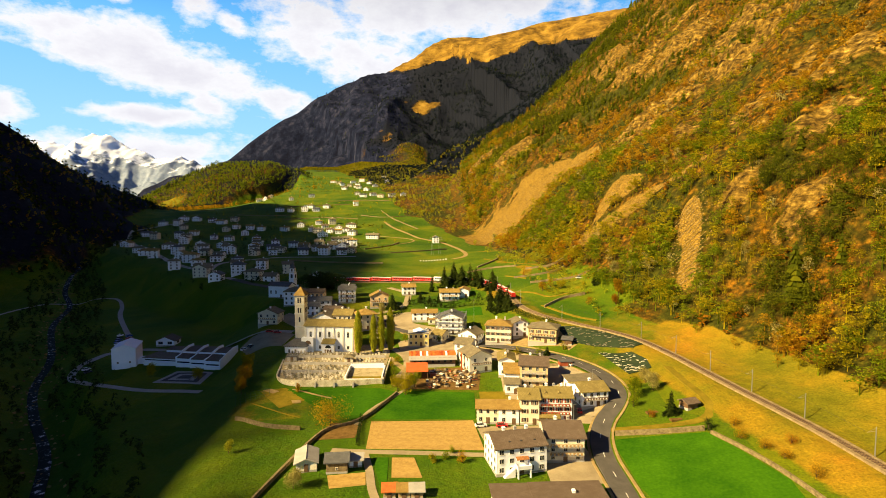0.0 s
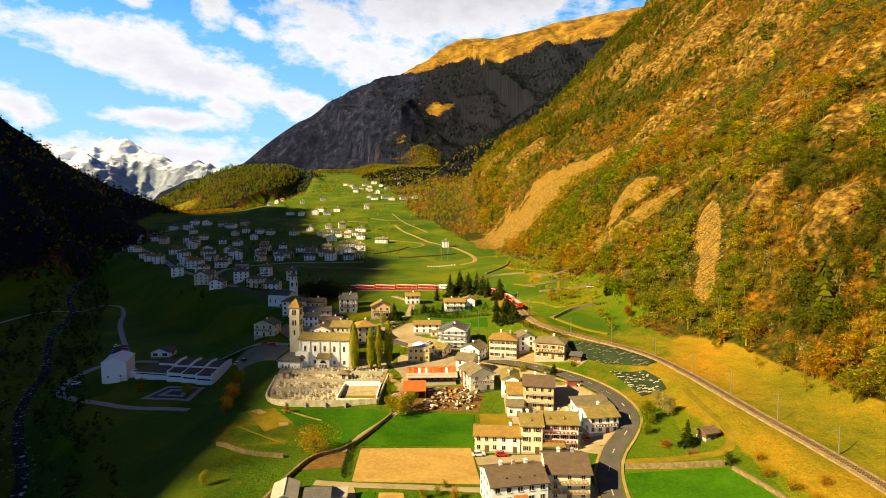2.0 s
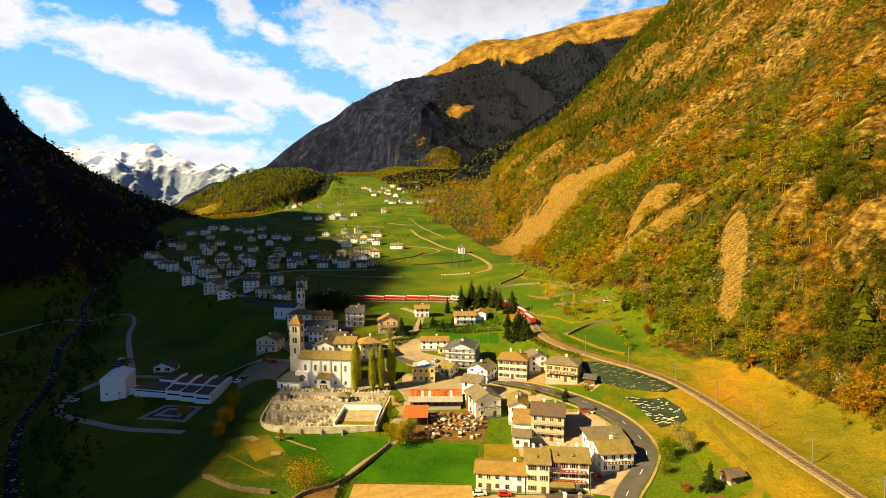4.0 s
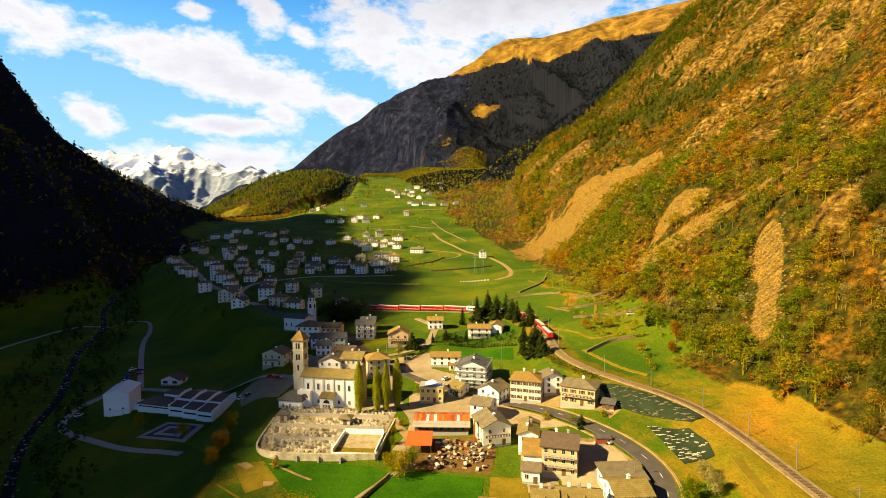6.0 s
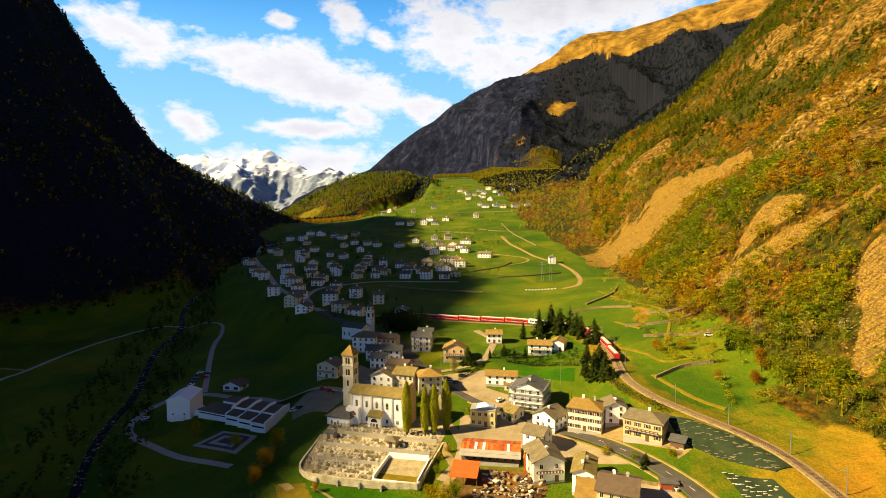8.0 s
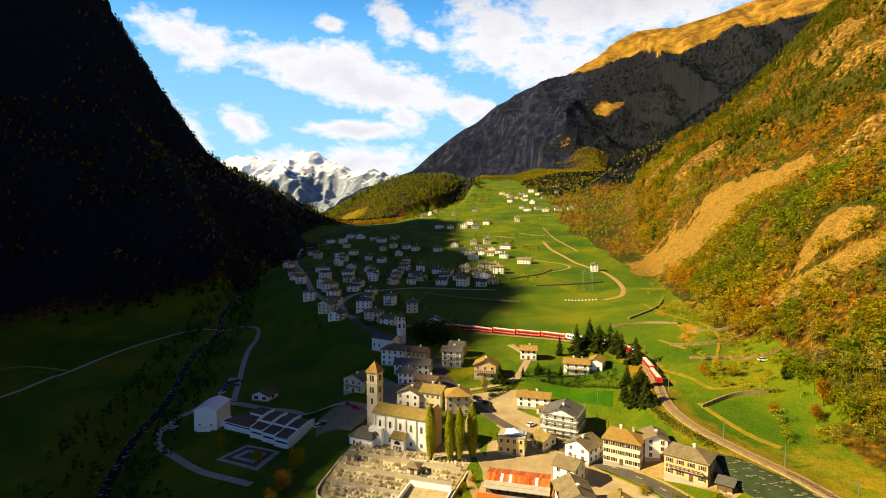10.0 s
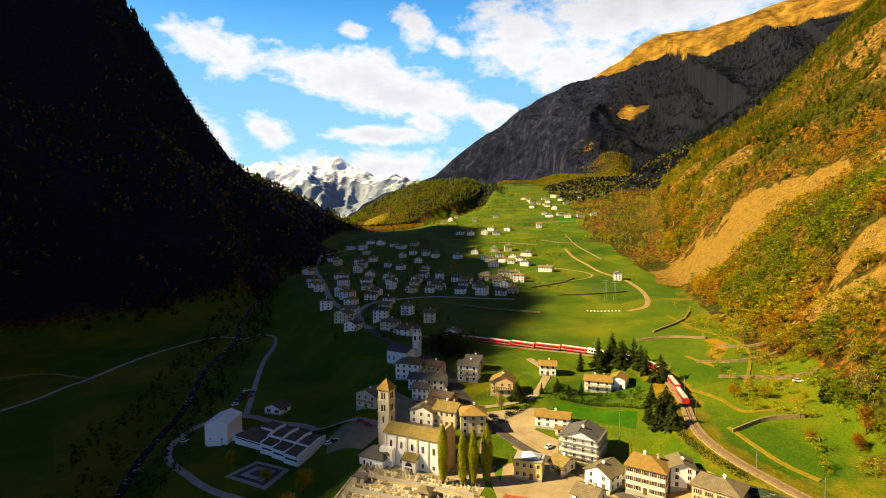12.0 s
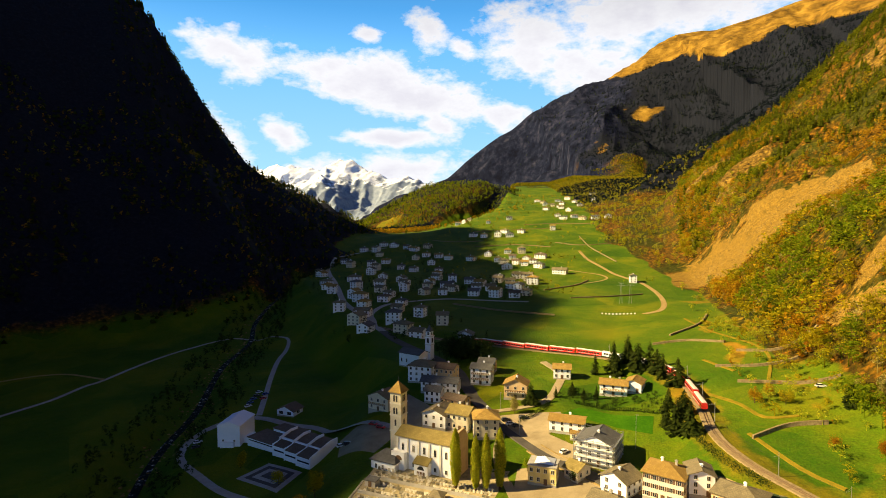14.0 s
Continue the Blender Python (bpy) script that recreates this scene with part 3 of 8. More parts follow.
def ledges(x, y, z, d):
    """Rock steps of the right-hand slope: how far a place is lifted, and how sheer it is."""
    where = ss(0.08, 0.4, fbm(x * 0.8, y, 130, 3, 161) + 0.22 * ss(90, 320, d) - 0.1) * ss(35, 90, d) * (1 - ss(1300, 1500, y))
    step = 19.0
    u = (z + fbm(x, y, 46, 3, 163) * 16) / step
    f = u - np.floor(u)
    rise = ss(0.5, 0.86, f)
    sheer = np.clip(1 - np.abs(f - 0.7) / 0.26, 0, 1)
    return where * (rise - f) * step * 0.72, where * sheer


def height(x, y, more=False):
    x, y = np.asarray(x, float), np.asarray(y, float)
    toe, edge = np.interp(y, TOE_Y, TOE_X), np.interp(y, EDGE_Y, EDGE_X)
    d = x - toe
    near = 1 - ss(420, 700, y)
    floor = valley(x, y) + near * 15 * np.clip((d + 80) / 80, 0, 1)
    drop = np.interp(y, DROP_Y, DROP_Z)
    floor = floor - drop * ss(0, np.interp(y, [280, 420], [32, 60]), edge - x) - 0.05 * np.clip(edge - 40 - x, 0, 200) * near
    floor = floor + ss(0.35, 1, fbm(x, y, 160, 3, 4) + 0.5) * 1.5
    # wooded apron of rubble at the foot of the right-hand side
    floor = floor + ss(650, 900, y) * np.clip(x - np.interp(y, APRON_Y, APRON_X), 0, 140) * (0.1 + 0.12 * ss(1350, 1700, y))
    # right-hand side
    up = np.clip(d, 0, None)
    rough = ss(10, 90, d)
    right = floor + 0.86 * up * ss(-30, 70, up) + 0.1 * up + rough * (fbm(x, y, 120, 5, 11) * 30 + (ridged(x * 1.0, y * 1.6, 210, 4, 21) - 0.75) * 70 * ss(20, 200, d))
    lift, sheer = ledges(x, y, right, d)
    right = right + lift + rough * (ridged(x, y, 38, 3, 25) - 0.75) * 7
    for cx, cy, cr in CRAGS:
        if not np.any(np.hypot(x - cx, y - cy) < 1.5 * cr):
            continue
        right = right + (1 - ss(0.35, 1.15, np.hypot(x - cx, y - cy) / cr + 0.3 * fbm(x, y, 18, 2, 165))) * (0.22 * cr + (ridged(x, y, 14, 3, 167) - 0.75) * 12)
    right = np.minimum(right, 950 + 0.2 * d + fbm(x, y, 300, 4, 3) * 60)
    z = right
    # left-hand side
    dl, hl = to_line(x, y, LEFT_CREST)
    left = hl - left_fall(dl) + fbm(x, y, 150, 5, 31) * 26 * ss(20, 160, dl) + fbm(x, y, 30, 3, 35) * 5
    z = smax(z, left, 26)
    dk, hk = to_line(x, y, LEFT_SPUR)
    z = smax(z, hk - 0.6 * dk + fbm(x, y, 60, 4, 37) * 10, 14)
    # far massif, its spur and the wooded moraine
    dm, hm = to_line(x, y, MASSIF)
    rock = ridged(x, y, 700, 3, 41) - 0.75
    z = smax(z, hm - 0.5 * dm + rock * 260 * ss(30, 500, dm) + fbm(x, y, 200, 2, 44) * 26 + (ridged(x, y, 240, 2, 46) - 0.75) * 95 * ss(10, 140, dm), 40)
    dp, hp = to_line(x, y, SPUR)
    z = smax(z, hp - 0.62 * dp + (ridged(x, y, 330, 2, 51) - 0.75) * 110 * ss(20, 260, dp) + fbm(x, y, 150, 2, 54) * 14, 40)
    z = smax(z, moraine_height(x, y) + fbm(x, y, 120, 4, 61) * 14 + fbm(x, y, 40, 3, 63) * 6, 20)
    # churchyard terrace
    inside = ss(-2.5, 0.5, x + 72.5 + 0.15 * (y - 234)) * ss(-24, -27, x) * ss(226.5, 229.5, y) * ss(290, 284, y)
    z = z + (8.4 + 0.035 * np.clip(y - 230, 0, 40) - z) * inside
    # river bed and railway bank
    dr, hr = to_line(x, y, RIVER)
    z = z + (hr - z) * (1 - ss(4, 22, dr))
    dt, ht = to_line(x, y, RAIL)
    z = z + (ht - 0.55 - z) * (1 - ss(3.2, 15, dt))
    return (z, sheer) if more else z


def warp_axis(lo, hi, a, b, fine, coarse):
    """Grid lines: even steps between a and b, growing steps outside."""
    mid = list(np.arange(a, b + 0.01, fine))
    s, v, out = fine, b, []
    while v < hi:
        s = min(s * 1.045, coarse)
        v += s
        out.append(v)
    s, v, low = fine, a, []
    while v > lo:
        s = min(s * 1.045, coarse)
        v -= s
        low.append(v)
    return np.array(low[::-1] + mid + out)


def grid_mesh(name, X, Y, Z):
    ny, nx = X.shape
    me = bpy.data.meshes.new(name)
    me.vertices.add(nx * ny)
    me.vertices.foreach_set("co", np.stack([X, Y, Z], -1).astype(np.float32).ravel())
    i = (np.arange(ny - 1)[:, None] * nx + np.arange(nx - 1)).ravel()
    quads = np.stack([i, i + 1, i + nx + 1, i + nx], -1).astype(np.int32)
    me.loops.add(quads.size)
    me.loops.foreach_set("vertex_index", quads.ravel())
    me.polygons.add(len(quads))
    me.polygons.foreach_set("loop_start", np.arange(0, quads.size, 4, dtype=np.int32))
    me.polygons.foreach_set("use_smooth", np.ones(len(quads), bool))
    me.update(calc_edges=True)
    return me

# ---- the sheet of ground ----
SCREE_LINES = [([(66, 785, 52), (105, 752, 62), (160, 690, 36), (185, 655, 12)], 1), ([(106, 420, 5), (143, 376, 7), (170, 358, 8)], 1), ([(128, 425, 9), (142, 408, 6)], 1), ([(144, 320, 6), (138, 302, 9), (129, 285, 6)], 1)]


def clearing(x, y, reach):
    """Open ground on the screes and just below them."""
    out = np.zeros_like(x)
    for line, _ in SCREE_LINES:
        dl, wl = to_line(x, y, line)
        out = np.maximum(out, 1 - ss(0.9, reach, dl / wl))
    return out


def zones(x, y, z, sheer=0.0):
    toe = np.interp(y, TOE_Y, TOE_X)
    d = x - toe
    scree = np.zeros_like(x)
    for line, _ in SCREE_LINES:
        dl, wl = to_line(x, y, line)
        scree = np.maximum(scree, 1 - ss(0.5, 1.25, dl / wl + 0.7 * fbm(x, y, 24, 3, 157)))
    dl, hl = to_line(x, y, LEFT_CREST)
    dm, hm = to_line(x, y, MASSIF)
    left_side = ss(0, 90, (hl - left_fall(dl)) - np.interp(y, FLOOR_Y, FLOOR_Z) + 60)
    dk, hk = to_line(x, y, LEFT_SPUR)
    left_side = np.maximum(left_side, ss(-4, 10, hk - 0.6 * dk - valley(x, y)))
    far = ss(1350, 1650, y + 0.3 * np.clip(d, 0, 400))
    mor = ss(-8, 16, moraine_height(x, y) - valley(x, y))
    meadow = (1 - ss(-8, 8, d)) * (1 - left_side) * (1 - mor) * (1 - ss(2350, 2750, y + 320 * fbm(x, y, 160, 3, 77))) * (1 - ss(650, 760, y) * ss(-14, 10, x - np.interp(y, APRON_Y, APRON_X) + 22 * fbm(x, y, 60, 2, 133)))
    meadow = meadow * (1 - ss(1140, 1280, y + 60 * fbm(x, y, 80, 2, 155)) * (1 - ss(-0.43, -0.37, x / np.maximum(y, 400))))
    raised = z - np.interp(y, FLOOR_Y, FLOOR_Z)
    meadow = meadow * (1 - ss(22, 60, raised)) * (1 - ss(1900, 2150, y) * (1 - ss(-0.27, -0.245, x / np.maximum(y, 400))))
    meadow = np.maximum(meadow, 0.75 * ss(60, 35, np.abs(y - 345)) * (1 - ss(8, 26, d)) * ss(-40, -10, d))
    dry = ss(-42, -28, d) * (1 - ss(6, 16, d)) * (1 - ss(235, 275, y)) + 0.4 * ss(-14, -4, d) * (1 - ss(4, 14, d))
    dry = np.maximum(dry, 0.5 * ss(56, 64, x) * ss(200, 214, y) * (1 - ss(285, 300, y)) * (1 - ss(-6, 4, d)))
    dry = np.maximum(dry, 0.58 * (1 - ss(6, 17, to_line(x, y, RAIL)[0])) * ss(-20, 20, x))
    dry = np.maximum(dry, 0.5 * (1 - ss(10, 26, np.hypot((x + 66) * 0.8, y - 206))))
    step = (z + 3 * fbm(x, y, 40, 3, 151)) / 5.5
    bankside = (1 - ss(0.0, 0.16, np.abs(step - np.floor(step) - 0.5) - 0.06)) * ss(0.0, 0.25, fbm(x, y, 70, 2, 153) + 0.15)
    dry = np.maximum(dry, 0.62 * bankside * ss(-62, -46, d) * (1 - ss(10, 20, d)) * ss(300, 330, y) * (1 - ss(640, 720, y)))
    # lower border follows the shadow edge; the dark tones below stand for shade
    sunlit_alpine = ss(1090, 1290, z + fbm(x, y, 340, 4, 71) * 170) * ss(2000, 2600, y) + ss(560, 700, z) * ss(1000, 1200, y) * (1 - ss(1900, 2300, y)) * 0.3
    # sunlight on crags and brown grass of the lower mountain side, painted as golden patches
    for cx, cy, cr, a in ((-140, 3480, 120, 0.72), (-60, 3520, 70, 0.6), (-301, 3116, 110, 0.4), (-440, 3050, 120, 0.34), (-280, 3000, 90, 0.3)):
        sunlit_alpine = np.maximum(sunlit_alpine, a * (1 - ss(0.3, 1.2, np.hypot(x - cx, y - cy) / cr + 0.5 * fbm(x, y, 90, 3, 73))))
    # bare sunny ground at the foot of the hill
    sandy = 1 - ss(0.4, 1.1, np.hypot((x + 895) / 62, (y - 1775) / 70))
    dry = np.maximum(dry, 1.1 * sandy)
    # cliffs of the massif, coloured as if they lay in shadow
    shaded_cliff = ss(2300, 2700, y) * (1 - ss(-700, 250, x)) * (1 - sunlit_alpine)
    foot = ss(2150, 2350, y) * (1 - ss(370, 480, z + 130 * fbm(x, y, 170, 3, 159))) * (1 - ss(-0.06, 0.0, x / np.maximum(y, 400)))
    # shade of the hill's right-hand face is painted as near-black forest floor
    wood = np.maximum(np.maximum(0.85 * left_side, 0.5 * mor), (1 - foot) * far * (1 - meadow) * (1 - mor * (1 - ss(-620, -540, x)))) * (1 - sunlit_alpine) * (1 - sandy)
    rock = ss(0.72, 0.95, ridged(x, y * 1.4, 110, 4, 81) + 0.12 * fbm(x, y, 260, 2, 83) + 0.1 * ss(150, 400, d)) * ss(40, 110, d) * 0.8
    rock = np.maximum(rock, 1.1 * sheer)
    for cx, cy, cr in CRAGS:
        rock = np.maximum(rock, 1.15 * (1 - ss(0.5, 1.1, np.hypot(x - cx, y - cy) / cr + 0.3 * fbm(x, y, 18, 2, 165))))
    return dict(meadow=meadow, dry=np.clip(dry, 0, 1), scree=scree, wood=np.clip(wood, 0, 1), shaded_cliff=np.clip(shaded_cliff, 0, 1), sunlit_alpine=np.clip(sunlit_alpine, 0, 1), rock=rock)


GX, GY = warp_axis(-3600, 2600, -330, 330, 3.0, 45), warp_axis(-1500, 4880, 90, 680, 3.0, 30)
XX, YY = np.meshgrid(GX, GY)
ZZ, SHEER = height(XX, YY, True)
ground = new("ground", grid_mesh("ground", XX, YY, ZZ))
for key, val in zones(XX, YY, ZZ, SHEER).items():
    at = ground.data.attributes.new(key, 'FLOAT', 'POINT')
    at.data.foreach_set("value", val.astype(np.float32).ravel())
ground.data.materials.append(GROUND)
tagged(ground, "green valley meadows between steep brown and wooded mountain sides", "ground", kind="structure")


def snow_height(x, y):
    crest = np.interp(x, [-4000, -2825, -2678, -2495, -2307, -2196, -2088, -1905, -1757, -1592, -1200, -600], [560, 585, 563, 530, 592, 606, 530, 457, 470, 402, 380, 300])
    dy = np.abs(y - 3620)
    r = ridged(x + 0.3 * y, y * 0.4, 230, 6, 91) - 0.75
    return crest - 0.5 * dy + r * 170 * (0.14 + 0.86 * ss(0, 260, dy)) + (ridged(x - 0.4 * y, y * 0.45, 95, 5, 95) - 0.75) * 70


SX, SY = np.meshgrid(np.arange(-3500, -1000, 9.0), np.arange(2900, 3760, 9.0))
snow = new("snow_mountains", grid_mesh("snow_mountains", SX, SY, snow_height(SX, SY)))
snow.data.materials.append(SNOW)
tagged(snow, "distant jagged mountain range under fresh white snow", "mountain", kind="structure")

# ---- helpers for building things ----
def mesh_from(verts, faces, name="part"):
    me = bpy.data.meshes.new(name)
    me.from_pydata([tuple(v) for v in verts], [], faces)
    me.update()
    return me


class Geo:
    """Collects boxes, prisms and the like into one mesh."""

    def __init__(self):
        self.v, self.f, self.m = [], [], []

    def put(self, verts, faces, mat=0, at=None):
        o = len(self.v)
        self.v += [tuple(at @ Vector(p)) if at is not None else tuple(p) for p in verts]
        self.f += [tuple(i + o for i in f) for f in faces]
        self.m += [mat] * len(faces)
        return self

    def box(self, x0, x1, y0, y1, z0, z1, mat=0, at=None):
        v = [(x0, y0, z0), (x1, y0, z0), (x1, y1, z0), (x0, y1, z0), (x0, y0, z1), (x1, y0, z1), (x1, y1, z1), (x0, y1, z1)]
        return self.put(v, [(0, 3, 2, 1), (4, 5, 6, 7), (0, 1, 5, 4), (1, 2, 6, 5), (2, 3, 7, 6), (3, 0, 4, 7)], mat, at)

    def prism(self, section, x0, x1, axis='x', mat=0, at=None):
        """A closed section (across, up), counter-clockwise, drawn out along an axis."""
        n = len(section)
        if axis == 'x':
            v = [(x0, a, b) for a, b in section] + [(x1, a, b) for a, b in section]
        else:
            v = [(-a, x0, b) for a, b in section] + [(-a, x1, b) for a, b in section]
        f = [tuple(range(n - 1, -1, -1)), tuple(range(n, 2 * n))] + [(i, (i + 1) % n, n + (i + 1) % n, n + i) for i in range(n)]
        return self.put(v, f, mat, at)

    def tube(self, p, q, r0, r1=None, sides=6, mat=0):
        p, q = Vector(p), Vector(q)
        r1 = r0 if r1 is None else r1
        t = (q - p).to_track_quat('Z', 'Y')
        ring = [(math.cos(2 * math.pi * k / sides), math.sin(2 * math.pi * k / sides)) for k in range(sides)]
        v = [p + t @ Vector((c * r0, s * r0, 0)) for c, s in ring] + [q + t @ Vector((c * r1, s * r1, 0)) for c, s in ring]
        f = [(i, (i + 1) % sides, sides + (i + 1) % sides, sides + i) for i in range(sides)] + [tuple(range(sides - 1, -1, -1)), tuple(range(sides, 2 * sides))]
        return self.put(v, f, mat)

    def mesh(self, name, *mats):
        me = mesh_from(self.v, self.f, name)
        for m in mats:
            me.materials.append(m)
        if len(mats) > 1:
            me.polygons.foreach_set("material_index", self.m)
        return me


def part(name, geo, material, parent, label="", at=None):
    me = geo if isinstance(geo, bpy.types.Mesh) else geo.mesh(name, *(material if isinstance(material, tuple) else (material,)))
    ob = new(name, me)
    ob.parent = parent
    if at is not None:
        ob.matrix_basis = at
    if label:
        tagged(ob, label)
    return ob


def thing(name, x, y, z, rz, label, category, group=""):
    ob = new(name)
    ob.empty_display_size = 0.5
    ob.matrix_world = pose(x, y, z, 0, 0, rz)
    return tagged(ob, label, category, group)


def hz(x, y):
    return float(height(x, y))


def low_z(x, y, w, d, rz):
    m = pose(x, y, 0, 0, 0, rz)
    pts = [m @ Vector((a * w / 2, b * d / 2, 0)) for a in (-1, 0, 1) for b in (-1, 0, 1)]
    zs = height([p.x for p in pts], [p.y for p in pts])
    return float(np.min(zs)), float(np.mean(zs))


WINDOWS = {}


def window_meshes(w, h, shutter, arched=False):
    key = (round(w, 2), round(h, 2), shutter.name if shutter else "", arched)
    if key not in WINDOWS:
        t = 0.09
        g = Geo()
        g.box(-w / 2 - t, w / 2 + t, -0.08, 0.02, h, h + t).box(-w / 2 - t - 0.06, w / 2 + t + 0.06, -0.16, 0.02, -t, 0)
        g.box(-w / 2 - t, -w / 2, -0.08, 0.02, 0, h).box(w / 2, w / 2 + t, -0.08, 0.02, 0, h).box(-0.03, 0.03, -0.06, 0.02, 0, h)
        if arched:
            n = 7
            arc = [(math.cos(math.pi * k / n) * w / 2, h + math.sin(math.pi * k / n) * w / 2) for k in range(n + 1)]
            g.prism([(-a, b) for a, b in arc], -0.03, 0.02, 'y')
        pane = Geo().box(-w / 2, w / 2, -0.02, 0.02, 0, h)
        sh = None
        if shutter:
            s = w * 0.55
            sh = [Geo().box(-w / 2 - t - s, -w / 2 - t, -0.09, -0.03, -0.02, h + 0.02).mesh("shutter", shutter), Geo().box(w / 2 + t, w / 2 + t + s, -0.09, -0.03, -0.02, h + 0.02).mesh("shutter", shutter)]
        WINDOWS[key] = (g.mesh("window", TRIM), pane.mesh("pane", GLASS), sh)
    return WINDOWS[key]


def add_window(parent, at, w, h, shutter=None, sub=True, arched=False):
    fr, pane, sh = window_meshes(w, h, shutter, arched)
    ob = part("window", fr, None, parent, at=at)
    if sub:
        part("pane", pane, None, ob)
        for s in sh or ():
            part("shutter", s, None, ob)
    else:
        part("pane", pane, None, ob)
    return ob


SIDES = {'f': (0, 0), 'r': (90, 1), 'b': (180, 0), 'l': (270, 1)}


def house(x, y, w, d, h, rz, wall, roof_mat, label, roof="gable", along="x", pitch=0.42, floors=2, bays=3, sbays=2, shutters=None, sides="frl",
          chimneys=1, balcony=None, over=0.7, name="house", door=True, detail=True, group="", category="house", win=(1.05, 1.45), zbase=None, loggia=False):
    lo, mid = low_z(x, y, w, d, rz)
    z0 = mid if zbase is None else zbase
    lo = min(lo, z0)
    t = thing(name, x, y, z0, rz, label, category, group)
    foot = lo - z0 - 0.6
    # walls with their gables
    g = Geo()
    span = d if along == "x" else w
    length = w if along == "x" else d
    rise = pitch * span / 2
    if roof == "gable":
        g.prism([(-span / 2, foot), (span / 2, foot), (span / 2, h), (0, h + rise), (-span / 2, h)], -length / 2, length / 2, 'x' if along == "x" else 'y')
    elif roof == "shed":
        g.prism([(-span / 2, foot), (span / 2, foot), (span / 2, h + rise), (-span / 2, h)], -length / 2, length / 2, 'x' if along == "x" else 'y')
    else:
        g.box(-w / 2, w / 2, -d / 2, d / 2, foot, h)
    part("wall", g, wall, t)
    if detail:
        part("plinth", Geo().box(-w / 2 - 0.06, w / 2 + 0.06, -d / 2 - 0.06, d / 2 + 0.06, foot, 0.5), CONCRETE, t)
    # roof, as slabs with thickness
    g, th, o = Geo(), 0.28, over
    e = h - o * pitch
    top = h + rise
    ax = 'x' if along == "x" else 'y'
    if roof == "gable":
        g.prism([(-span / 2 - o, e), (0, top), (0, top + th), (-span / 2 - o, e + th)], -length / 2 - o, length / 2 + o, ax)
        g.prism([(span / 2 + o, e), (span / 2 + o, e + th), (0, top + th), (0, top)], -length / 2 - o, length / 2 + o, ax)
        if detail:
            g.prism([(-0.16, top + th - 0.02), (0.16, top + th - 0.02), (0, top + th + 0.12)], -length / 2 - o, length / 2 + o, ax)
    elif roof == "shed":
        g.prism([(-span / 2 - o, e), (span / 2 + o, top + rise + o * pitch - 0.02), (span / 2 + o, top + rise + o * pitch + th), (-span / 2 - o, e + th)], -length / 2 - o, length / 2 + o, ax)
    elif roof == "hip":
        W, D = w / 2 + o, d / 2 + o
        k = min(W, D)
        r = pitch * k
        rx, ry = W - k, D - k
        a = [(-W, -D, h - 0.05), (W, -D, h - 0.05), (W, D, h - 0.05), (-W, D, h - 0.05)]
        b = [(p, q, s + th) for p, q, s in a]
        rd = [(-rx, -ry, h + r + th), (rx, ry, h + r + th)]
        v = a + b + rd
        f = [(3, 2, 1, 0), (0, 1, 5, 4), (1, 2, 6, 5), (2, 3, 7, 6), (3, 0, 4, 7)]
        f += [(4, 5, 9, 8), (6, 7, 8, 9), (5, 6, 9), (7, 4, 8)] if W >= D else [(5, 6, 9, 8), (7, 4, 8, 9), (4, 5, 8), (6, 7, 9)]
        g.put(v, f)
        top = h + r
    else:
        g.box(-w / 2 - 0.25, w / 2 + 0.25, -d / 2 - 0.25, d / 2 + 0.25, h, h + 0.3)
        top = h
    part("roof", g, roof_mat, t)
    # windows, floor by floor
    fh = h / max(floors, 1)
    ww, wh = win
    wh = min(wh, fh * 0.6)
    for s in sides:
        ang, side = SIDES[s]
        n, across, out = (bays, w, d) if side == 0 else (sbays, d, w)
        for fl in range(floors):
            for b in range(n):
                if door and s == 'f' and fl == 0 and b == n // 2:
                    continue
                px = (b + 0.5) / n * across - across / 2
                add_window(t, pose(0, 0, 0, 0, 0, ang) @ pose(px, -out / 2 - 0.01, fl * fh + fh * 0.33), ww, wh, shutters, detail)
    if door:
        g = Geo().box(-0.65, 0.65, -0.1, 0.02, 0, 2.3).box(-0.5, 0.5, -0.13, -0.09, 0.05, 2.15)
        part("door", g, TIMBER, t, at=pose(((bays // 2) + 0.5) / bays * w - w / 2, -d / 2 - 0.01, 0))
    for k in range(chimneys):
        cx = ((k + 0.6) / max(chimneys, 1) - 0.5) * w * 0.7
        cy = d * 0.1 if along == "x" else (k % 2 - 0.5) * d * 0.3
        g = Geo().box(-0.4, 0.4, -0.4, 0.4, -1.6, 1.2).box(-0.55, 0.55, -0.55, 0.55, 1.2, 1.35).box(-0.3, 0.3, -0.3, 0.3, 1.35, 1.6)
        part("chimney", g, PLASTER if k % 2 == 0 else CONCRETE, t, at=pose(cx if along == "x" else cx * 0.5, cy, top - 0.35 if along == "x" else top - 0.5))
    if balcony:
        mat, levels, side = balcony
        ang, sd = SIDES[side]
        across, out = (w, d) if sd == 0 else (d, w)
        for lv in levels:
            g = Geo().box(-across * 0.42, across * 0.42, -1.4, 0.02, -0.18, 0)
            bal = part("balcony", g, CONCRETE, t, at=pose(0, 0, 0, 0, 0, ang) @ pose(0, -out / 2, lv * fh))
            g = Geo().box(-across * 0.42, across * 0.42, -1.4, -1.32, 0.75, 1.0)
            for k in range(9):
                px = (k / 8 - 0.5) * across * 0.82
                g.box(px - 0.3, px + 0.3, -1.38, -1.34, 0.08, 0.72)
            part("railing", g, mat, bal)
    return t


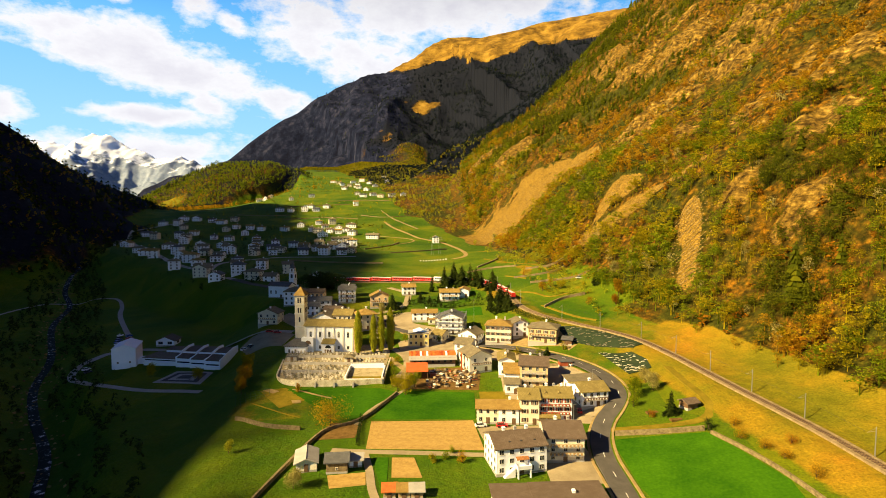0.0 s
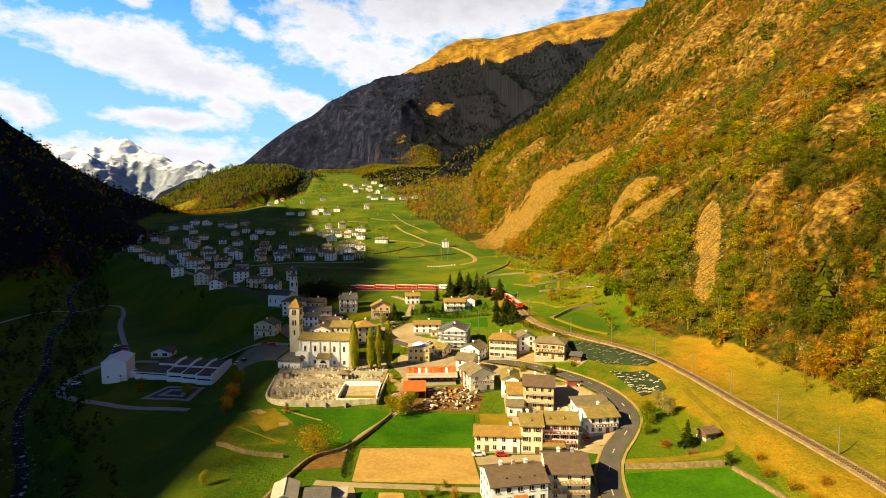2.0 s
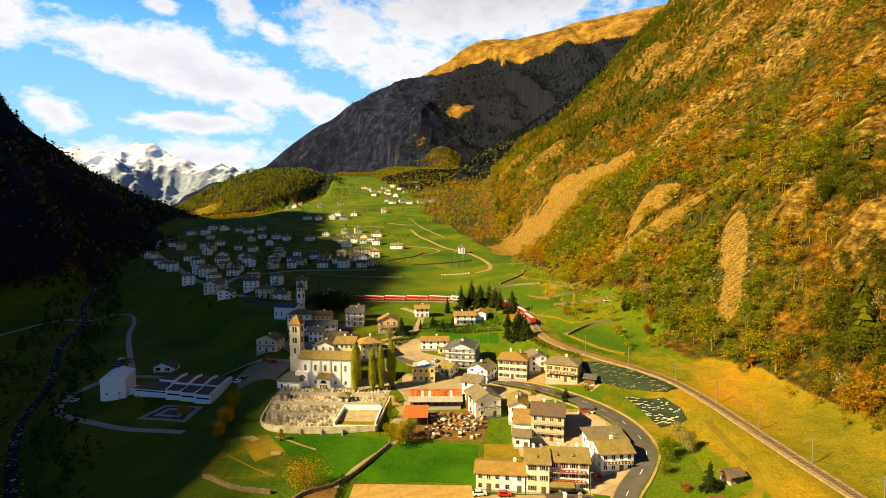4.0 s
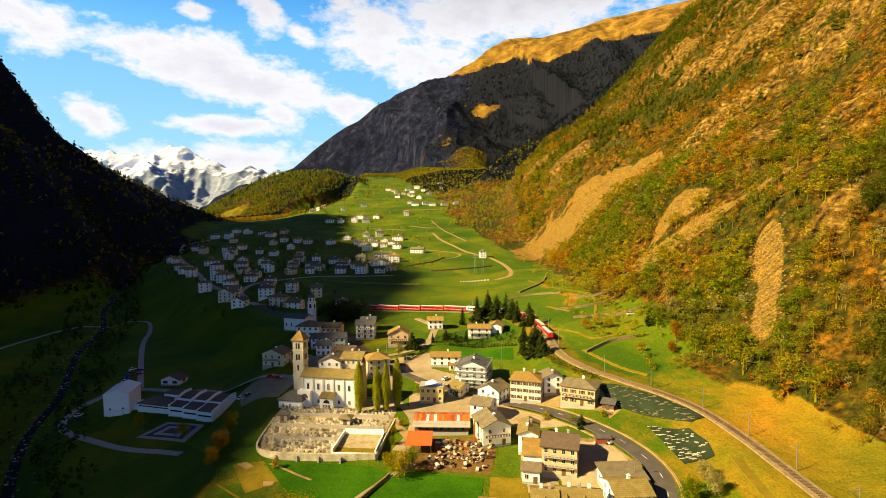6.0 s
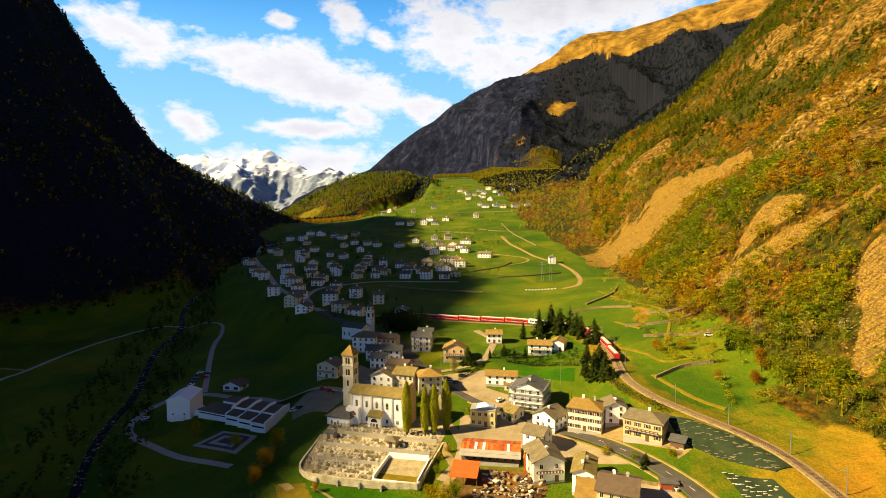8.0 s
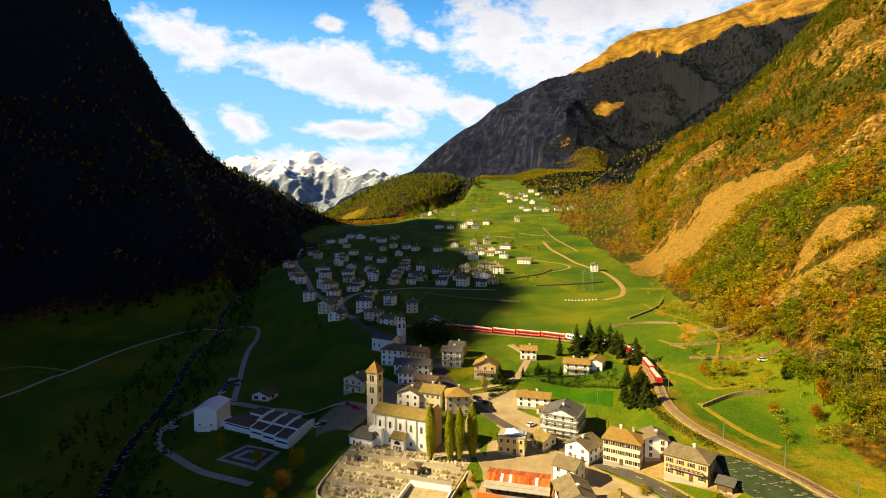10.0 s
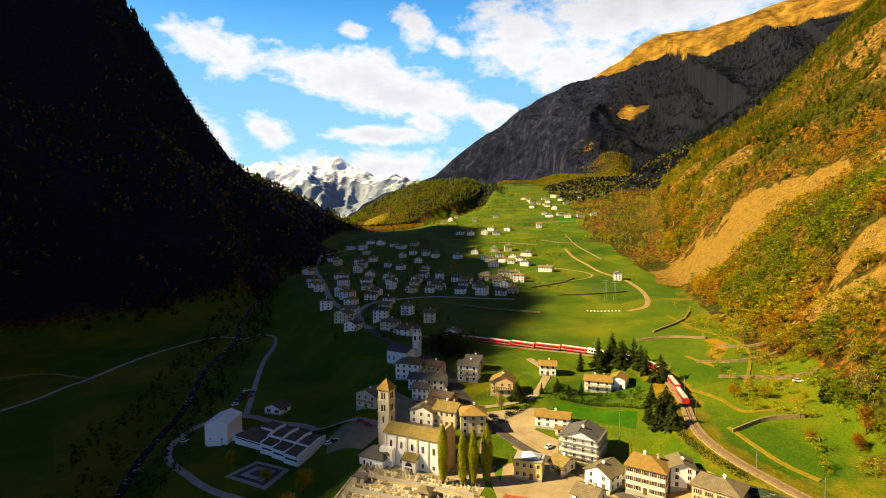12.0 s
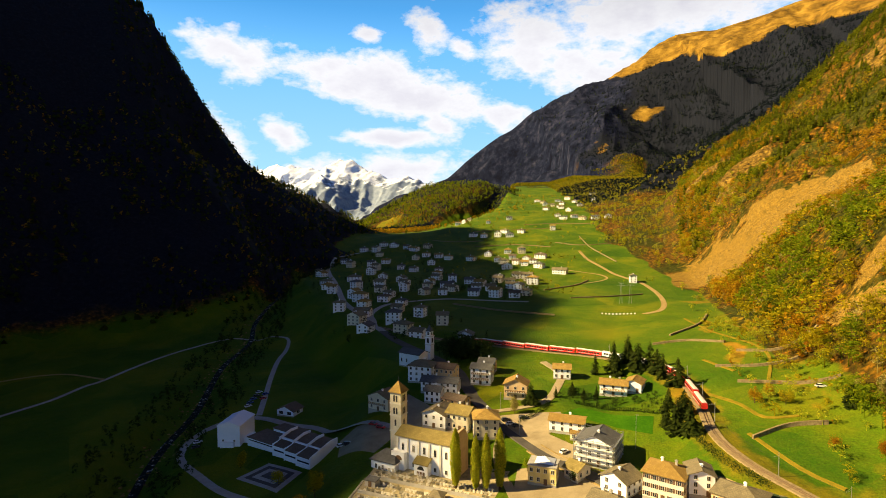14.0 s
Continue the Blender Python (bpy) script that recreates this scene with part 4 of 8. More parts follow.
def smooth_line(pts, step):
    """Points along a rounded polyline (Catmull-Rom), roughly step apart."""
    P = [np.array(p, float) for p in pts]
    P = [2 * P[0] - P[1]] + P + [2 * P[-1] - P[-2]]
    out = []
    for a, b, c, d in zip(P, P[1:], P[2:], P[3:]):
        n = max(2, int(np.linalg.norm((c - b)[:2]) / step))
        for k in range(n):
            t = k / n
            out.append(0.5 * (2 * b + (c - a) * t + (2 * a - 5 * b + 4 * c - d) * t * t + (3 * b - a - 3 * c + d) * t ** 3))
    out.append(P[-2])
    return np.array(out)


def line_frames(pts):
    d = np.gradient(pts[:, :2], axis=0)
    d /= np.linalg.norm(d, axis=1, keepdims=True) + 1e-9
    return np.stack([d[:, 1], -d[:, 0]], -1)


def ribbon(name, pts, width, mat, label, category="road", lift=0.12, step=3.0, thick=0.5, across=3, kind="structure", flat=True, zs=None):
    """A road or path laid on the ground, with thickness."""
    line = smooth_line(pts, step)
    side = line_frames(line)
    cols = np.linspace(-width / 2, width / 2, across)
    X = line[:, 0, None] + side[:, 0, None] * cols
    Y = line[:, 1, None] + side[:, 1, None] * cols
    if zs is not None:
        Z = np.repeat(smooth_line([(p[0], p[1], z) for p, z in zip(pts, zs)], step)[:, 2, None], across, 1) + lift
    else:
        Z = height(X, Y) + lift
        if flat:
            Z = np.repeat(np.maximum(Z.mean(1), Z.max(1) - 0.25)[:, None], across, 1)
    n, m = X.shape
    v = [(X[i, j], Y[i, j], Z[i, j]) for i in range(n) for j in range(m)]
    lo = len(v)
    v += [(X[i, j], Y[i, j], Z[i, j] - thick) for i in range(n) for j in (0, m - 1)]
    f = [(i * m + j, i * m + j + 1, (i + 1) * m + j + 1, (i + 1) * m + j) for i in range(n - 1) for j in range(m - 1)]
    for i in range(n - 1):
        f.append((lo + 2 * i, i * m, (i + 1) * m, lo + 2 * i + 2))
        f.append((i * m + m - 1, lo + 2 * i + 1, lo + 2 * i + 3, (i + 1) * m + m - 1))
    me = mesh_from(v, f, name)
    me.materials.append(mat)
    ob = new(name, me)
    tagged(ob, label, category, kind=kind)
    return ob, line, side


def patch(name, poly, mat, label, category="field", lift=0.15, cell=3.0, kind="structure"):
    """A field or yard: a polygon draped on the ground with a thin edge."""
    bm = bmesh.new()
    face = bm.faces.new([bm.verts.new((x, y, 0)) for x, y in poly])
    if face.normal.z < 0 or sum(a[0] * b[1] - b[0] * a[1] for a, b in zip(poly, poly[1:] + poly[:1])) < 0:
        face.normal_flip()
    bmesh.ops.triangulate(bm, faces=bm.faces[:])
    for _ in range(7):
        long = [e for e in bm.edges if e.calc_length() > cell]
        if not long:
            break
        bmesh.ops.subdivide_edges(bm, edges=long, cuts=1)
        bmesh.ops.triangulate(bm, faces=[q for q in bm.faces if len(q.verts) > 4])
    bmesh.ops.triangulate(bm, faces=bm.faces[:])
    zs = height([q.co.x for q in bm.verts], [q.co.y for q in bm.verts])
    for q, z in zip(bm.verts, zs):
        q.co.z = z + lift
    rim = [e for e in bm.edges if e.is_boundary]
    r = bmesh.ops.extrude_edge_only(bm, edges=rim)
    for q in r["geom"]:
        if isinstance(q, bmesh.types.BMVert):
            q.co.z -= 0.6
    bmesh.ops.recalc_face_normals(bm, faces=bm.faces[:])
    me = bpy.data.meshes.new(name)
    bm.to_mesh(me)
    bm.free()
    me.materials.append(mat)
    ob = new(name, me)
    tagged(ob, label, category, kind=kind)
    return ob


# ---- trees ----
def rnd_unit(rng, n):
    v = rng.normal(size=(n, 3))
    return v / np.linalg.norm(v, axis=1, keepdims=True)


def tuft_tris(rng, centers, size, out=None):
    """One ragged leaf tuft at each centre, turned outwards from its bough where a direction is given."""
    n = len(centers)
    a, b = rnd_unit(rng, n), rnd_unit(rng, n)
    if out is not None:
        a, b = (v - 0.65 * (v * out).sum(1, keepdims=True) * out for v in (a, b))
    s = size * rng.uniform(0.6, 1.3, (n, 1))
    return np.stack([centers + a * s, centers + b * s, centers - (a + b) * s * 0.6], 1)


def broad_template(seed, lobes, per, leaf, trunk=True, tall=1.0, base=0.22):
    """A broadleaf of unit height: lobes of leaf tufts on a thin trunk."""
    rng = np.random.default_rng(seed)
    tris = []
    for k in range(lobes):
        ang, rad = rng.uniform(0, 6.28), rng.uniform(0.05, 0.22)
        c = np.array([math.cos(ang) * rad, math.sin(ang) * rad, base + 0.14 + (k + 0.5) / lobes * (0.78 - base)])
        u = rnd_unit(rng, per)
        u[:, 2] = np.abs(u[:, 2]) * 1.1 - 0.25
        p = c + u * rng.uniform(0.1, 0.18, (per, 1)) * np.array([1, 1, 0.9 * tall])
        tris.append(tuft_tris(rng, p, leaf, u / np.linalg.norm(u, axis=1, keepdims=True)))
    tris = np.concatenate(tris)
    if trunk:
        tr = []
        for a in (0, 2.1, 4.2):
            b = a + 2.1
            p, q = [math.cos(a) * 0.022, math.sin(a) * 0.022, -0.06], [math.cos(b) * 0.022, math.sin(b) * 0.022, -0.06]
            tr.append([p, q, [0, 0, 0.6]])
        tris = np.concatenate([tris, np.array(tr)])
    return tris


def conifer_template(seed, layers, per, width=0.2):
    """A spruce of unit height: whorls of drooping boughs round a stem."""
    rng = np.random.default_rng(seed)
    tris = []
    for k in range(layers):
        f = k / layers
        z = 0.1 + 0.86 * f
        r = width * (1 - f) ** 0.85 + 0.012
        for j in range(per):
            a = 6.283 * (j + rng.uniform(-0.3, 0.3) + 0.5 * (k % 2)) / per
            da = 3.4 / per
            rr = r * rng.uniform(0.75, 1.2)
            tipz = z - r * 0.45
            tris.append([[0, 0, z + 0.16 * (1 - f) + 0.05], [math.cos(a - da) * rr, math.sin(a - da) * rr, tipz], [math.cos(a + da) * rr, math.sin(a + da) * rr, tipz]])
    tris.append([[0.02, 0, -0.06], [-0.02, 0.01, -0.06], [0, 0, 0.3]])
    return np.array(tris)


def tri_mesh(name, tris, mat):
    n = len(tris)
    me = bpy.data.meshes.new(name)
    me.vertices.add(3 * n)
    me.vertices.foreach_set("co", tris.astype(np.float32).ravel())
    me.loops.add(3 * n)
    me.loops.foreach_set("vertex_index", np.arange(3 * n, dtype=np.int32))
    me.polygons.add(n)
    me.polygons.foreach_set("loop_start", np.arange(0, 3 * n, 3, dtype=np.int32))
    me.update(calc_edges=True)
    me.materials.append(mat)
    return me


def place(templates, xs, ys, hs, rng, widen=1.0, sink=0.0):
    """Copies of unit trees at places on the ground, as one list of triangles."""
    zs = height(xs, ys) - sink
    pick = rng.integers(0, len(templates), len(xs))
    out = []
    for k, tp in enumerate(templates):
        sel = np.where(pick == k)[0]
        if not len(sel):
            continue
        a = rng.uniform(0, 6.283, len(sel))
        c, s = np.cos(a), np.sin(a)
        h = hs[sel]
        w = h * widen * rng.uniform(0.8, 1.25, len(sel))
        X = tp[None, :, :, 0] * c[:, None, None] - tp[None, :, :, 1] * s[:, None, None]
        Y = tp[None, :, :, 0] * s[:, None, None] + tp[None, :, :, 1] * c[:, None, None]
        V = np.stack([X * w[:, None, None] + xs[sel][:, None, None], Y * w[:, None, None] + ys[sel][:, None, None], np.broadcast_to(tp[None, :, :, 2], X.shape) * h[:, None, None] + zs[sel][:, None, None]], -1)
        out.append(V.reshape(-1, 3, 3))
    return np.concatenate(out)


def woods(name, mat, label, templates, xs, ys, hs, seed, widen=1.0):
    tris = place(templates, np.asarray(xs), np.asarray(ys), np.asarray(hs), np.random.default_rng(seed), widen)
    ob = new(name, tri_mesh(name, tris, mat))
    return tagged(ob, label, "trees", kind="stuff")


def tree(x, y, h, mat, label, kind="broad", spread=0.5, seed=1, dense=700, name="tree", base=0.2, group=""):
    """A single tree: tapered trunk with limbs, and a crown of many small leaf tufts."""
    rng = np.random.default_rng(seed)
    t = thing(name, x, y, hz(x, y), float(rng.uniform(0, 360)), label, "tree", group)
    g = Geo().tube((0, 0, -0.4), (0, 0, h * (0.9 if kind != "broad" else 0.55)), h * 0.022 + 0.06, 0.03, 7)
    if kind == "spruce":
        n = 22
        tris = []
        turn = rng.uniform(0, 6.283)
        for k in range(n):
            f = k / n
            z = h * (0.06 + 0.9 * f)
            r = (h * spread * 0.5 * (1 - f) ** 0.75 + 0.15) * rng.uniform(0.72, 1.15)
            for j in range(int(14 + 26 * (1 - f))):
                a = rng.uniform(0, 6.283)
                rr = r * rng.uniform(0.35, 1.1) * (1 + 0.28 * math.sin(2 * a + turn + 5 * f))
                da = rng.uniform(0.1, 0.26)
                z1 = z - rr * rng.uniform(0.1, 0.4) + rng.uniform(-0.3, 0.3)
                tris.append([[math.cos(a) * rr * 0.2, math.sin(a) * rr * 0.2, z + 0.35 * r * rng.uniform(0.1, 1)], [math.cos(a - da) * rr, math.sin(a - da) * rr, z1], [math.cos(a + da) * rr, math.sin(a + da) * rr, z1 + rng.uniform(-0.2, 0.2)]])
        tris = np.array(tris)
    elif kind == "poplar":
        u = rng.uniform(0, 1, dense)
        prof = np.sin(np.clip(u * 0.93 + 0.07, 0, 1) * math.pi) ** 0.55
        a = rng.uniform(0, 6.283, dense)
        r = h * spread * 0.5 * prof * rng.uniform(0.1, 1.0, dense) ** 0.5 * (1 + 0.12 * np.sin(a * 3 + u * 9))
        p = np.stack([np.cos(a) * r, np.sin(a) * r, h * (0.06 + 0.94 * u)], -1)
        tris = tuft_tris(rng, p, h * 0.019, np.stack([np.cos(a), np.sin(a), 0 * a], -1))
        tris[:, 0, 2] += h * 0.02
    else:
        lobes, tris = 9, []
        for k in range(lobes):
            a, rad = rng.uniform(0, 6.283), rng.uniform(0.1, 0.32) * h * spread
            c = np.array([math.cos(a) * rad, math.sin(a) * rad, h * (base + 0.12 + (0.72 - base) * (k + 0.5) / lobes)])
            g.tube((0, 0, h * (base + 0.25 * k / lobes)), c, h * 0.008 + 0.03, 0.015, 4)
            m = dense * 3 // (2 * lobes)
            u = rnd_unit(rng, m)
            p = c + u * (h * spread * 0.36 * rng.uniform(0.45, 1.0, (m, 1)))
            tris.append(tuft_tris(rng, p, h * 0.034 + 0.06, u))
        tris = np.concatenate(tris)
    part("trunk", g, TRUNK, t)
    part("crown", tri_mesh("crown", tris, mat), None, t)
    return t


BROAD = [broad_template(s, 8, 20, 0.062) for s in (1, 2, 3, 4)]
BROAD_NEAR = [broad_template(s, 11, 26, 0.043) for s in (21, 22, 23)]
BROAD_FAR = [broad_template(s, 6, 8, 0.1, False) for s in (5, 6, 7)]
BUSH = [broad_template(s, 4, 11, 0.13, False, 1.0, 0.0) for s in (8, 9, 10)]
SPRUCE = [conifer_template(s, 8, 7) for s in (11, 12, 13)]
SPRUCE_FAR = [conifer_template(s, 4, 5, 0.2) for s in (14, 15, 16)]
SPRUCE_TINY = [conifer_template(s, 2, 4, 0.23) for s in (31, 32, 33)]
BUSH_FAR = [broad_template(s, 3, 8, 0.17, False, 1.0, 0.0) for s in (17, 18)]

# ---- roads, railway, river, fields ----
MAIN = [(48, 110), (50, 135), (50, 152), (50, 163), (52, 175), (57, 187), (64, 197), (68, 207), (68, 220), (63, 234), (55, 248), (45, 261), (32, 273), (20, 281), (4, 290), (-12, 297), (-28, 308), (-40, 318), (-50, 329), (-61, 341), (-72, 357), (-84, 375),
        (-104, 392), (-128, 408), (-150, 424), (-172, 445)]
road, rl, rs = ribbon("main_road", MAIN, 6.6, ASPHALT, "grey asphalt village road with white centre dashes", lift=0.2, step=2.5)
for off, nm in ((3.9, "pavement"), (-3.9, "pavement")):
    pts = [tuple(p) for p in (rl + rs * off)[0:90:4]]
    ribbon(nm, pts, 0.8, GRAVEL, "narrow pale kerbed pavement along the village road", "pavement", lift=0.32, step=2.5)
g = Geo()
for i in range(4, 78, 4):
    p, q = rl[i], rl[i + 1]
    z0, z1 = max(hz(*p), hz(*(p + rs[i] * 3)), hz(*(p - rs[i] * 3))) - 0.0, 0
    z = [float(v.co.z) for v in (road.data.vertices[i * 3 + 1], road.data.vertices[i * 3 + 4])]
    s0, s1 = rs[i] * 0.09, rs[i + 1] * 0.09
    g.put([(*(p - s0), z[0] + 0.02), (*(p + s0), z[0] + 0.02), (*(q + s1), z[1] + 0.02), (*(q - s1), z[1] + 0.02)], [(0, 1, 2, 3)])
dashes = new("road_marking", g.mesh("road_marking", WHITELINE))
tagged(dashes, "broken white centre line painted on the asphalt", "marking", kind="structure")

ribbon("upper_road", [(-172, 445), (-197, 475), (-210, 492), (-218, 512), (-221, 540), (-207, 561), (-175, 584), (-125, 588), (-95, 592)], 5, CONCRETE, "pale lane curving up between village houses", lift=0.2)
ribbon("west_road", [(-172, 445), (-224, 497), (-269, 541), (-330, 620), (-371, 672), (-407, 716), (-454, 782), (-478, 843), (-472, 880), (-440, 940)], 6.0, CONCRETE, "pale road climbing through the shaded village", lift=0.25, step=5)
ribbon("valley_path", [(-354, 280), (-356, 315), (-362, 342), (-363, 359), (-371, 404), (-368, 452), (-346, 478), (-323, 484), (-300, 485), (-287, 478), (-272, 457), (-256, 427), (-236, 396), (-205, 352), (-186, 325)], 3.4, CONCRETE, "pale gravel path across the shaded meadow", "path", lift=0.15)
ribbon("meadow_path", [(-440, 322), (-422, 348), (-405, 358), (-380, 359), (-363, 359)], 2.6, GRAVEL, "pale gravel path joining another on the meadow", "path", lift=0.15)
ribbon("school_road", [(-200, 300), (-196, 318), (-180, 322), (-158, 318), (-140, 318), (-118, 309), (-98, 304), (-84, 302)], 4.5, CONCRETE, "pale asphalt access road beside the school", lift=0.2)
ribbon("school_loop", [(-200, 300), (-196, 282), (-182, 268), (-160, 258), (-138, 250), (-112, 247)], 3.6, CONCRETE, "pale path curving round the school grounds", "path", lift=0.15)
ribbon("station_lane", [(-50, 329), (-38, 335), (-26, 346), (-24, 365), (-26, 385), (-40, 405)], 4.2, PAVING, "pale lane leading up to the railway", lift=0.2)
ribbon("hill_road", [(10, 555), (23, 572), (24, 621), (15, 685), (-2, 741), (-23, 776), (-52, 827), (-81, 880), (-101, 939)], 4.5, GRAVEL, "gravel road below the scree slope", lift=0.3, step=5)
ribbon("meadow_track", [(-98, 808), (-74, 799), (-51, 786), (-41, 763), (-49, 737), (-71, 710)], 2.6, GRAVEL, "pale loop track in the green meadow", "path", lift=0.25, step=5)
for bank_line in ([(40, 528), (56, 471), (77, 416), (71, 361)], [(47, 362), (59, 345), (66, 334), (78, 334)], [(59, 322), (72, 298), (82, 287)], [(65, 507), (79, 449)], [(47, 409), (60, 387)]):
    ribbon("grass_bank", bank_line, 1.5, DRYGRASS, "dry golden grass bank between green terraces", "bank", lift=0.35, step=4, flat=False)
ribbon("farm_track", [(57, 180), (73, 176), (86, 175.5), (92, 184), (91.5, 203), (91, 217)], 3.2, DRYGRASS, "grassy farm track bending towards the railway", "path", lift=0.12)
ribbon("garden_lane", [(-36, 171), (-25, 170), (-4, 169), (10, 168), (16, 168)], 2.6, PAVING, "pale lane below the ploughed field", "path", lift=0.15)
ribbon("garden_lane", [(-25, 169), (-22, 158), (-20, 148), (-17, 138), (-14, 120)], 2.4, PAVING, "pale lane beside vegetable plots", "path", lift=0.15)
ribbon("field_path", [(-31, 190), (-28, 202), (-22, 214), (-17, 222), (-12, 228)], 1.8, PAVING, "pale stepped path along a field wall", "path", lift=0.2)
ribbon("church_lane", [(-20, 236), (-17, 248), (-18, 262), (-24, 274), (-34, 292), (-38, 312)], 3.5, PAVING, "pale lane rising beside the churchyard", "path", lift=0.2)

river, _, _ = ribbon("river", [(p[0], p[1]) for p in RIVER], 4.2, WATER, "shallow mountain river with white rapids", "river", lift=0.5, step=6, zs=[p[2] for p in RIVER])

patch("village_square", [(-48, 324), (-30, 332), (-17, 337), (-12, 328), (-18, 316), (-2, 308), (-4, 297), (-12, 297), (-30, 308)], PAVING, "sunlit pale paved village square", "pavement", 0.18)
patch("car_park", [(-112, 296), (-108, 304), (-94, 304), (-82, 297), (-84, 279), (-102, 279)], PAVING, "grey paved car park below the church", "pavement", 0.18)
patch("sports_court", [(-142, 261), (-138, 277), (-118, 275), (-117, 257)], CONCRETE, "pale hard sports court beside the school", "court", 0.18)
for grow, tone in ((0.78, ASPHALT), (0.55, CONCRETE), (0.3, ASPHALT)):
    patch("court_surface", [(-129 + (px + 129) * grow, 267.5 + (py - 267.5) * grow) for px, py in ((-142, 261), (-138, 277), (-118, 275), (-117, 257))], tone, "painted band of the sports court", "court", 0.2 + 0.05 * (1 - grow), 2.0)
patch("ploughed_field", [(-26, 193), (11, 194), (13.5, 171), (-25, 172)], PLOUGH, "tan ploughed field with straight furrows", "field", 0.12)
patch("green_field", [(-26.5, 195), (-17, 223), (13, 221), (12, 195.5)], LAWN, "bright green mown field", "field", 0.12)
patch("vegetable_plot", [(-16, 166), (-9, 166), (-6, 154), (-15, 154)], PLOUGH, "bare tan vegetable plot", "field", 0.12)
patch("vegetable_plot", [(-22, 166), (-17, 166), (-16, 150), (-18, 150)], LAWN, "small green vegetable plot", "field", 0.12)
patch("vegetable_plot", [(-34, 155), (-23, 157), (-22, 150), (-32, 148)], PLOUGH, "bare tan plot in front of stone sheds", "field", 0.12)
patch("garden_plot", [(-44, 178), (-30, 180), (-29, 191), (-40, 192)], SOIL, "dark allotment beds", "field", 0.12)
patch("green_field", [(55, 173), (70, 170), (83, 167), (87, 154), (91, 138), (88, 118), (60, 120), (55, 146)], LAWN, "lush green field beside the road", "field", 0.12)
patch("green_field", [(-66, 224), (-28, 226), (-20, 222), (-28, 200), (-34, 194), (-48, 205)], LAWN, "green lawn below the churchyard wall", "field", 0.12)
patch("sports_pitch", [(-76, 222), (-66, 225), (-55, 213), (-63, 205)], DRYGRASS, "worn grass pitch with bare patches", "field", 0.12)
patch("sand_patch", [(-75, 222.5), (-72, 224), (-68, 221.5), (-70, 219.5)], GRAVEL, "bare sandy patch on the worn pitch", "ground", 0.2, 1.5)
patch("sand_patch", [(-60.5, 212.5), (-57, 213), (-56, 210.5), (-59, 209.5)], GRAVEL, "bare sandy patch on the worn pitch", "ground", 0.2, 1.5)
ribbon("foot_path", [(-63, 223.6), (-58, 221.6), (-52, 218.5), (-44.7, 215)], 0.9, GRAVEL, "narrow pale path across the lawn", "path", lift=0.22)
ribbon("foot_path", [(-75.1, 209.6), (-68, 205), (-60, 200), (-52.8, 196.4)], 0.6, DRYGRASS, "narrow worn path along the pitch", "path", lift=0.2)
ribbon("yard_lane", [(-20, 227), (-16.5, 238), (-18, 247), (-22, 254), (-26, 262)], 3.0, GRAVEL, "pale gravel lane curving beside the churchyard", "path", lift=0.24)
for poly in ([(59, 280), (67, 275), (79, 264), (88, 251), (91, 244), (86, 242), (73, 254), (63, 266)], [(72, 246), (84, 239), (87, 229), (86.5, 222), (77, 221)]):
    nt_ob = patch("netted_crop", poly, NET, "dark green crop field under netting", "field", 0.35)
    cx, cy = np.mean([p[0] for p in poly]), np.mean([p[1] for p in poly])
    g = Geo()
    rng = random.Random(5)
    for k in range(330):
        a, b = rng.uniform(-17, 17), rng.uniform(-21, 21)
        px, py = cx + a * 0.8, cy + b
        inside = False
        for (x0, y0), (x1, y1) in zip(poly, poly[1:] + poly[:1]):
            if (y0 > py) != (y1 > py) and px < (x1 - x0) * (py - y0) / (y1 - y0) + x0:
                inside = not inside
        if inside:
            z = hz(px, py) + 0.5
            g.box(px - 0.75, px + 0.75, py - 0.06, py + 0.06, z - 0.3, z)
    part("stake_row", g, GRAVE, nt_ob, "pale stakes in rows")
patch("villa_lawn", [(-16, 336), (-9, 344), (24, 339), (24, 324), (5, 332)], LAWN, "bright green lawn below a hedge", "field", 0.12)
patch("house_yard", [(12, 189), (47, 189.5), (47.5, 176), (14, 176)], PAVING, "pale paved yard between houses", "pavement", 0.1)
patch("house_yard", [(31, 176), (46.5, 176), (46.5, 150), (31, 150)], PAVING, "pale paved yard beside the road", "pavement", 0.1)
patch("house_yard", [(46, 190), (53, 186), (62, 197), (63, 210), (52, 222), (46, 208)], PAVING, "pale paved forecourt beside the road", "pavement", 0.1)
patch("house_yard", [(25, 214), (46, 212), (62, 224), (58, 236), (46, 246), (26, 250)], PAVING, "pale paved yard behind houses", "pavement", 0.08)
patch("house_yard", [(8, 258), (22, 258), (44, 255), (40, 262), (28, 272), (12, 282), (4, 286)], PAVING, "pale paved ground beside the road", "pavement", 0.08)
patch("house_yard", [(14, 284), (36, 274), (60, 262), (60, 256), (66, 262), (62, 276), (46, 292), (22, 292)], GRAVEL, "worn yellow ground round village houses", "pavement", 0.08)
patch("kitchen_garden", [(15, 201), (28, 200), (27, 222), (15, 222)], DRYGRASS, "yellowed kitchen garden behind houses", "field", 0.1)
patch("builders_yard", [(-18, 225), (-6, 224.5), (15, 223.5), (17, 240), (8, 248), (-18, 246)], SOIL, "brown trampled yard full of scrap", "yard", 0.1)
patch("house_yard", [(-20, 262), (6, 262), (8, 284), (-14, 292), (-24, 286)], PAVING, "pale paved ground round a yellow block", "pavement", 0.08)
patch("house_yard", [(-96, 336), (-70, 322), (-52, 300), (-76, 300), (-100, 326)], PAVING, "grey paved ground between shaded houses", "pavement", 0.08)

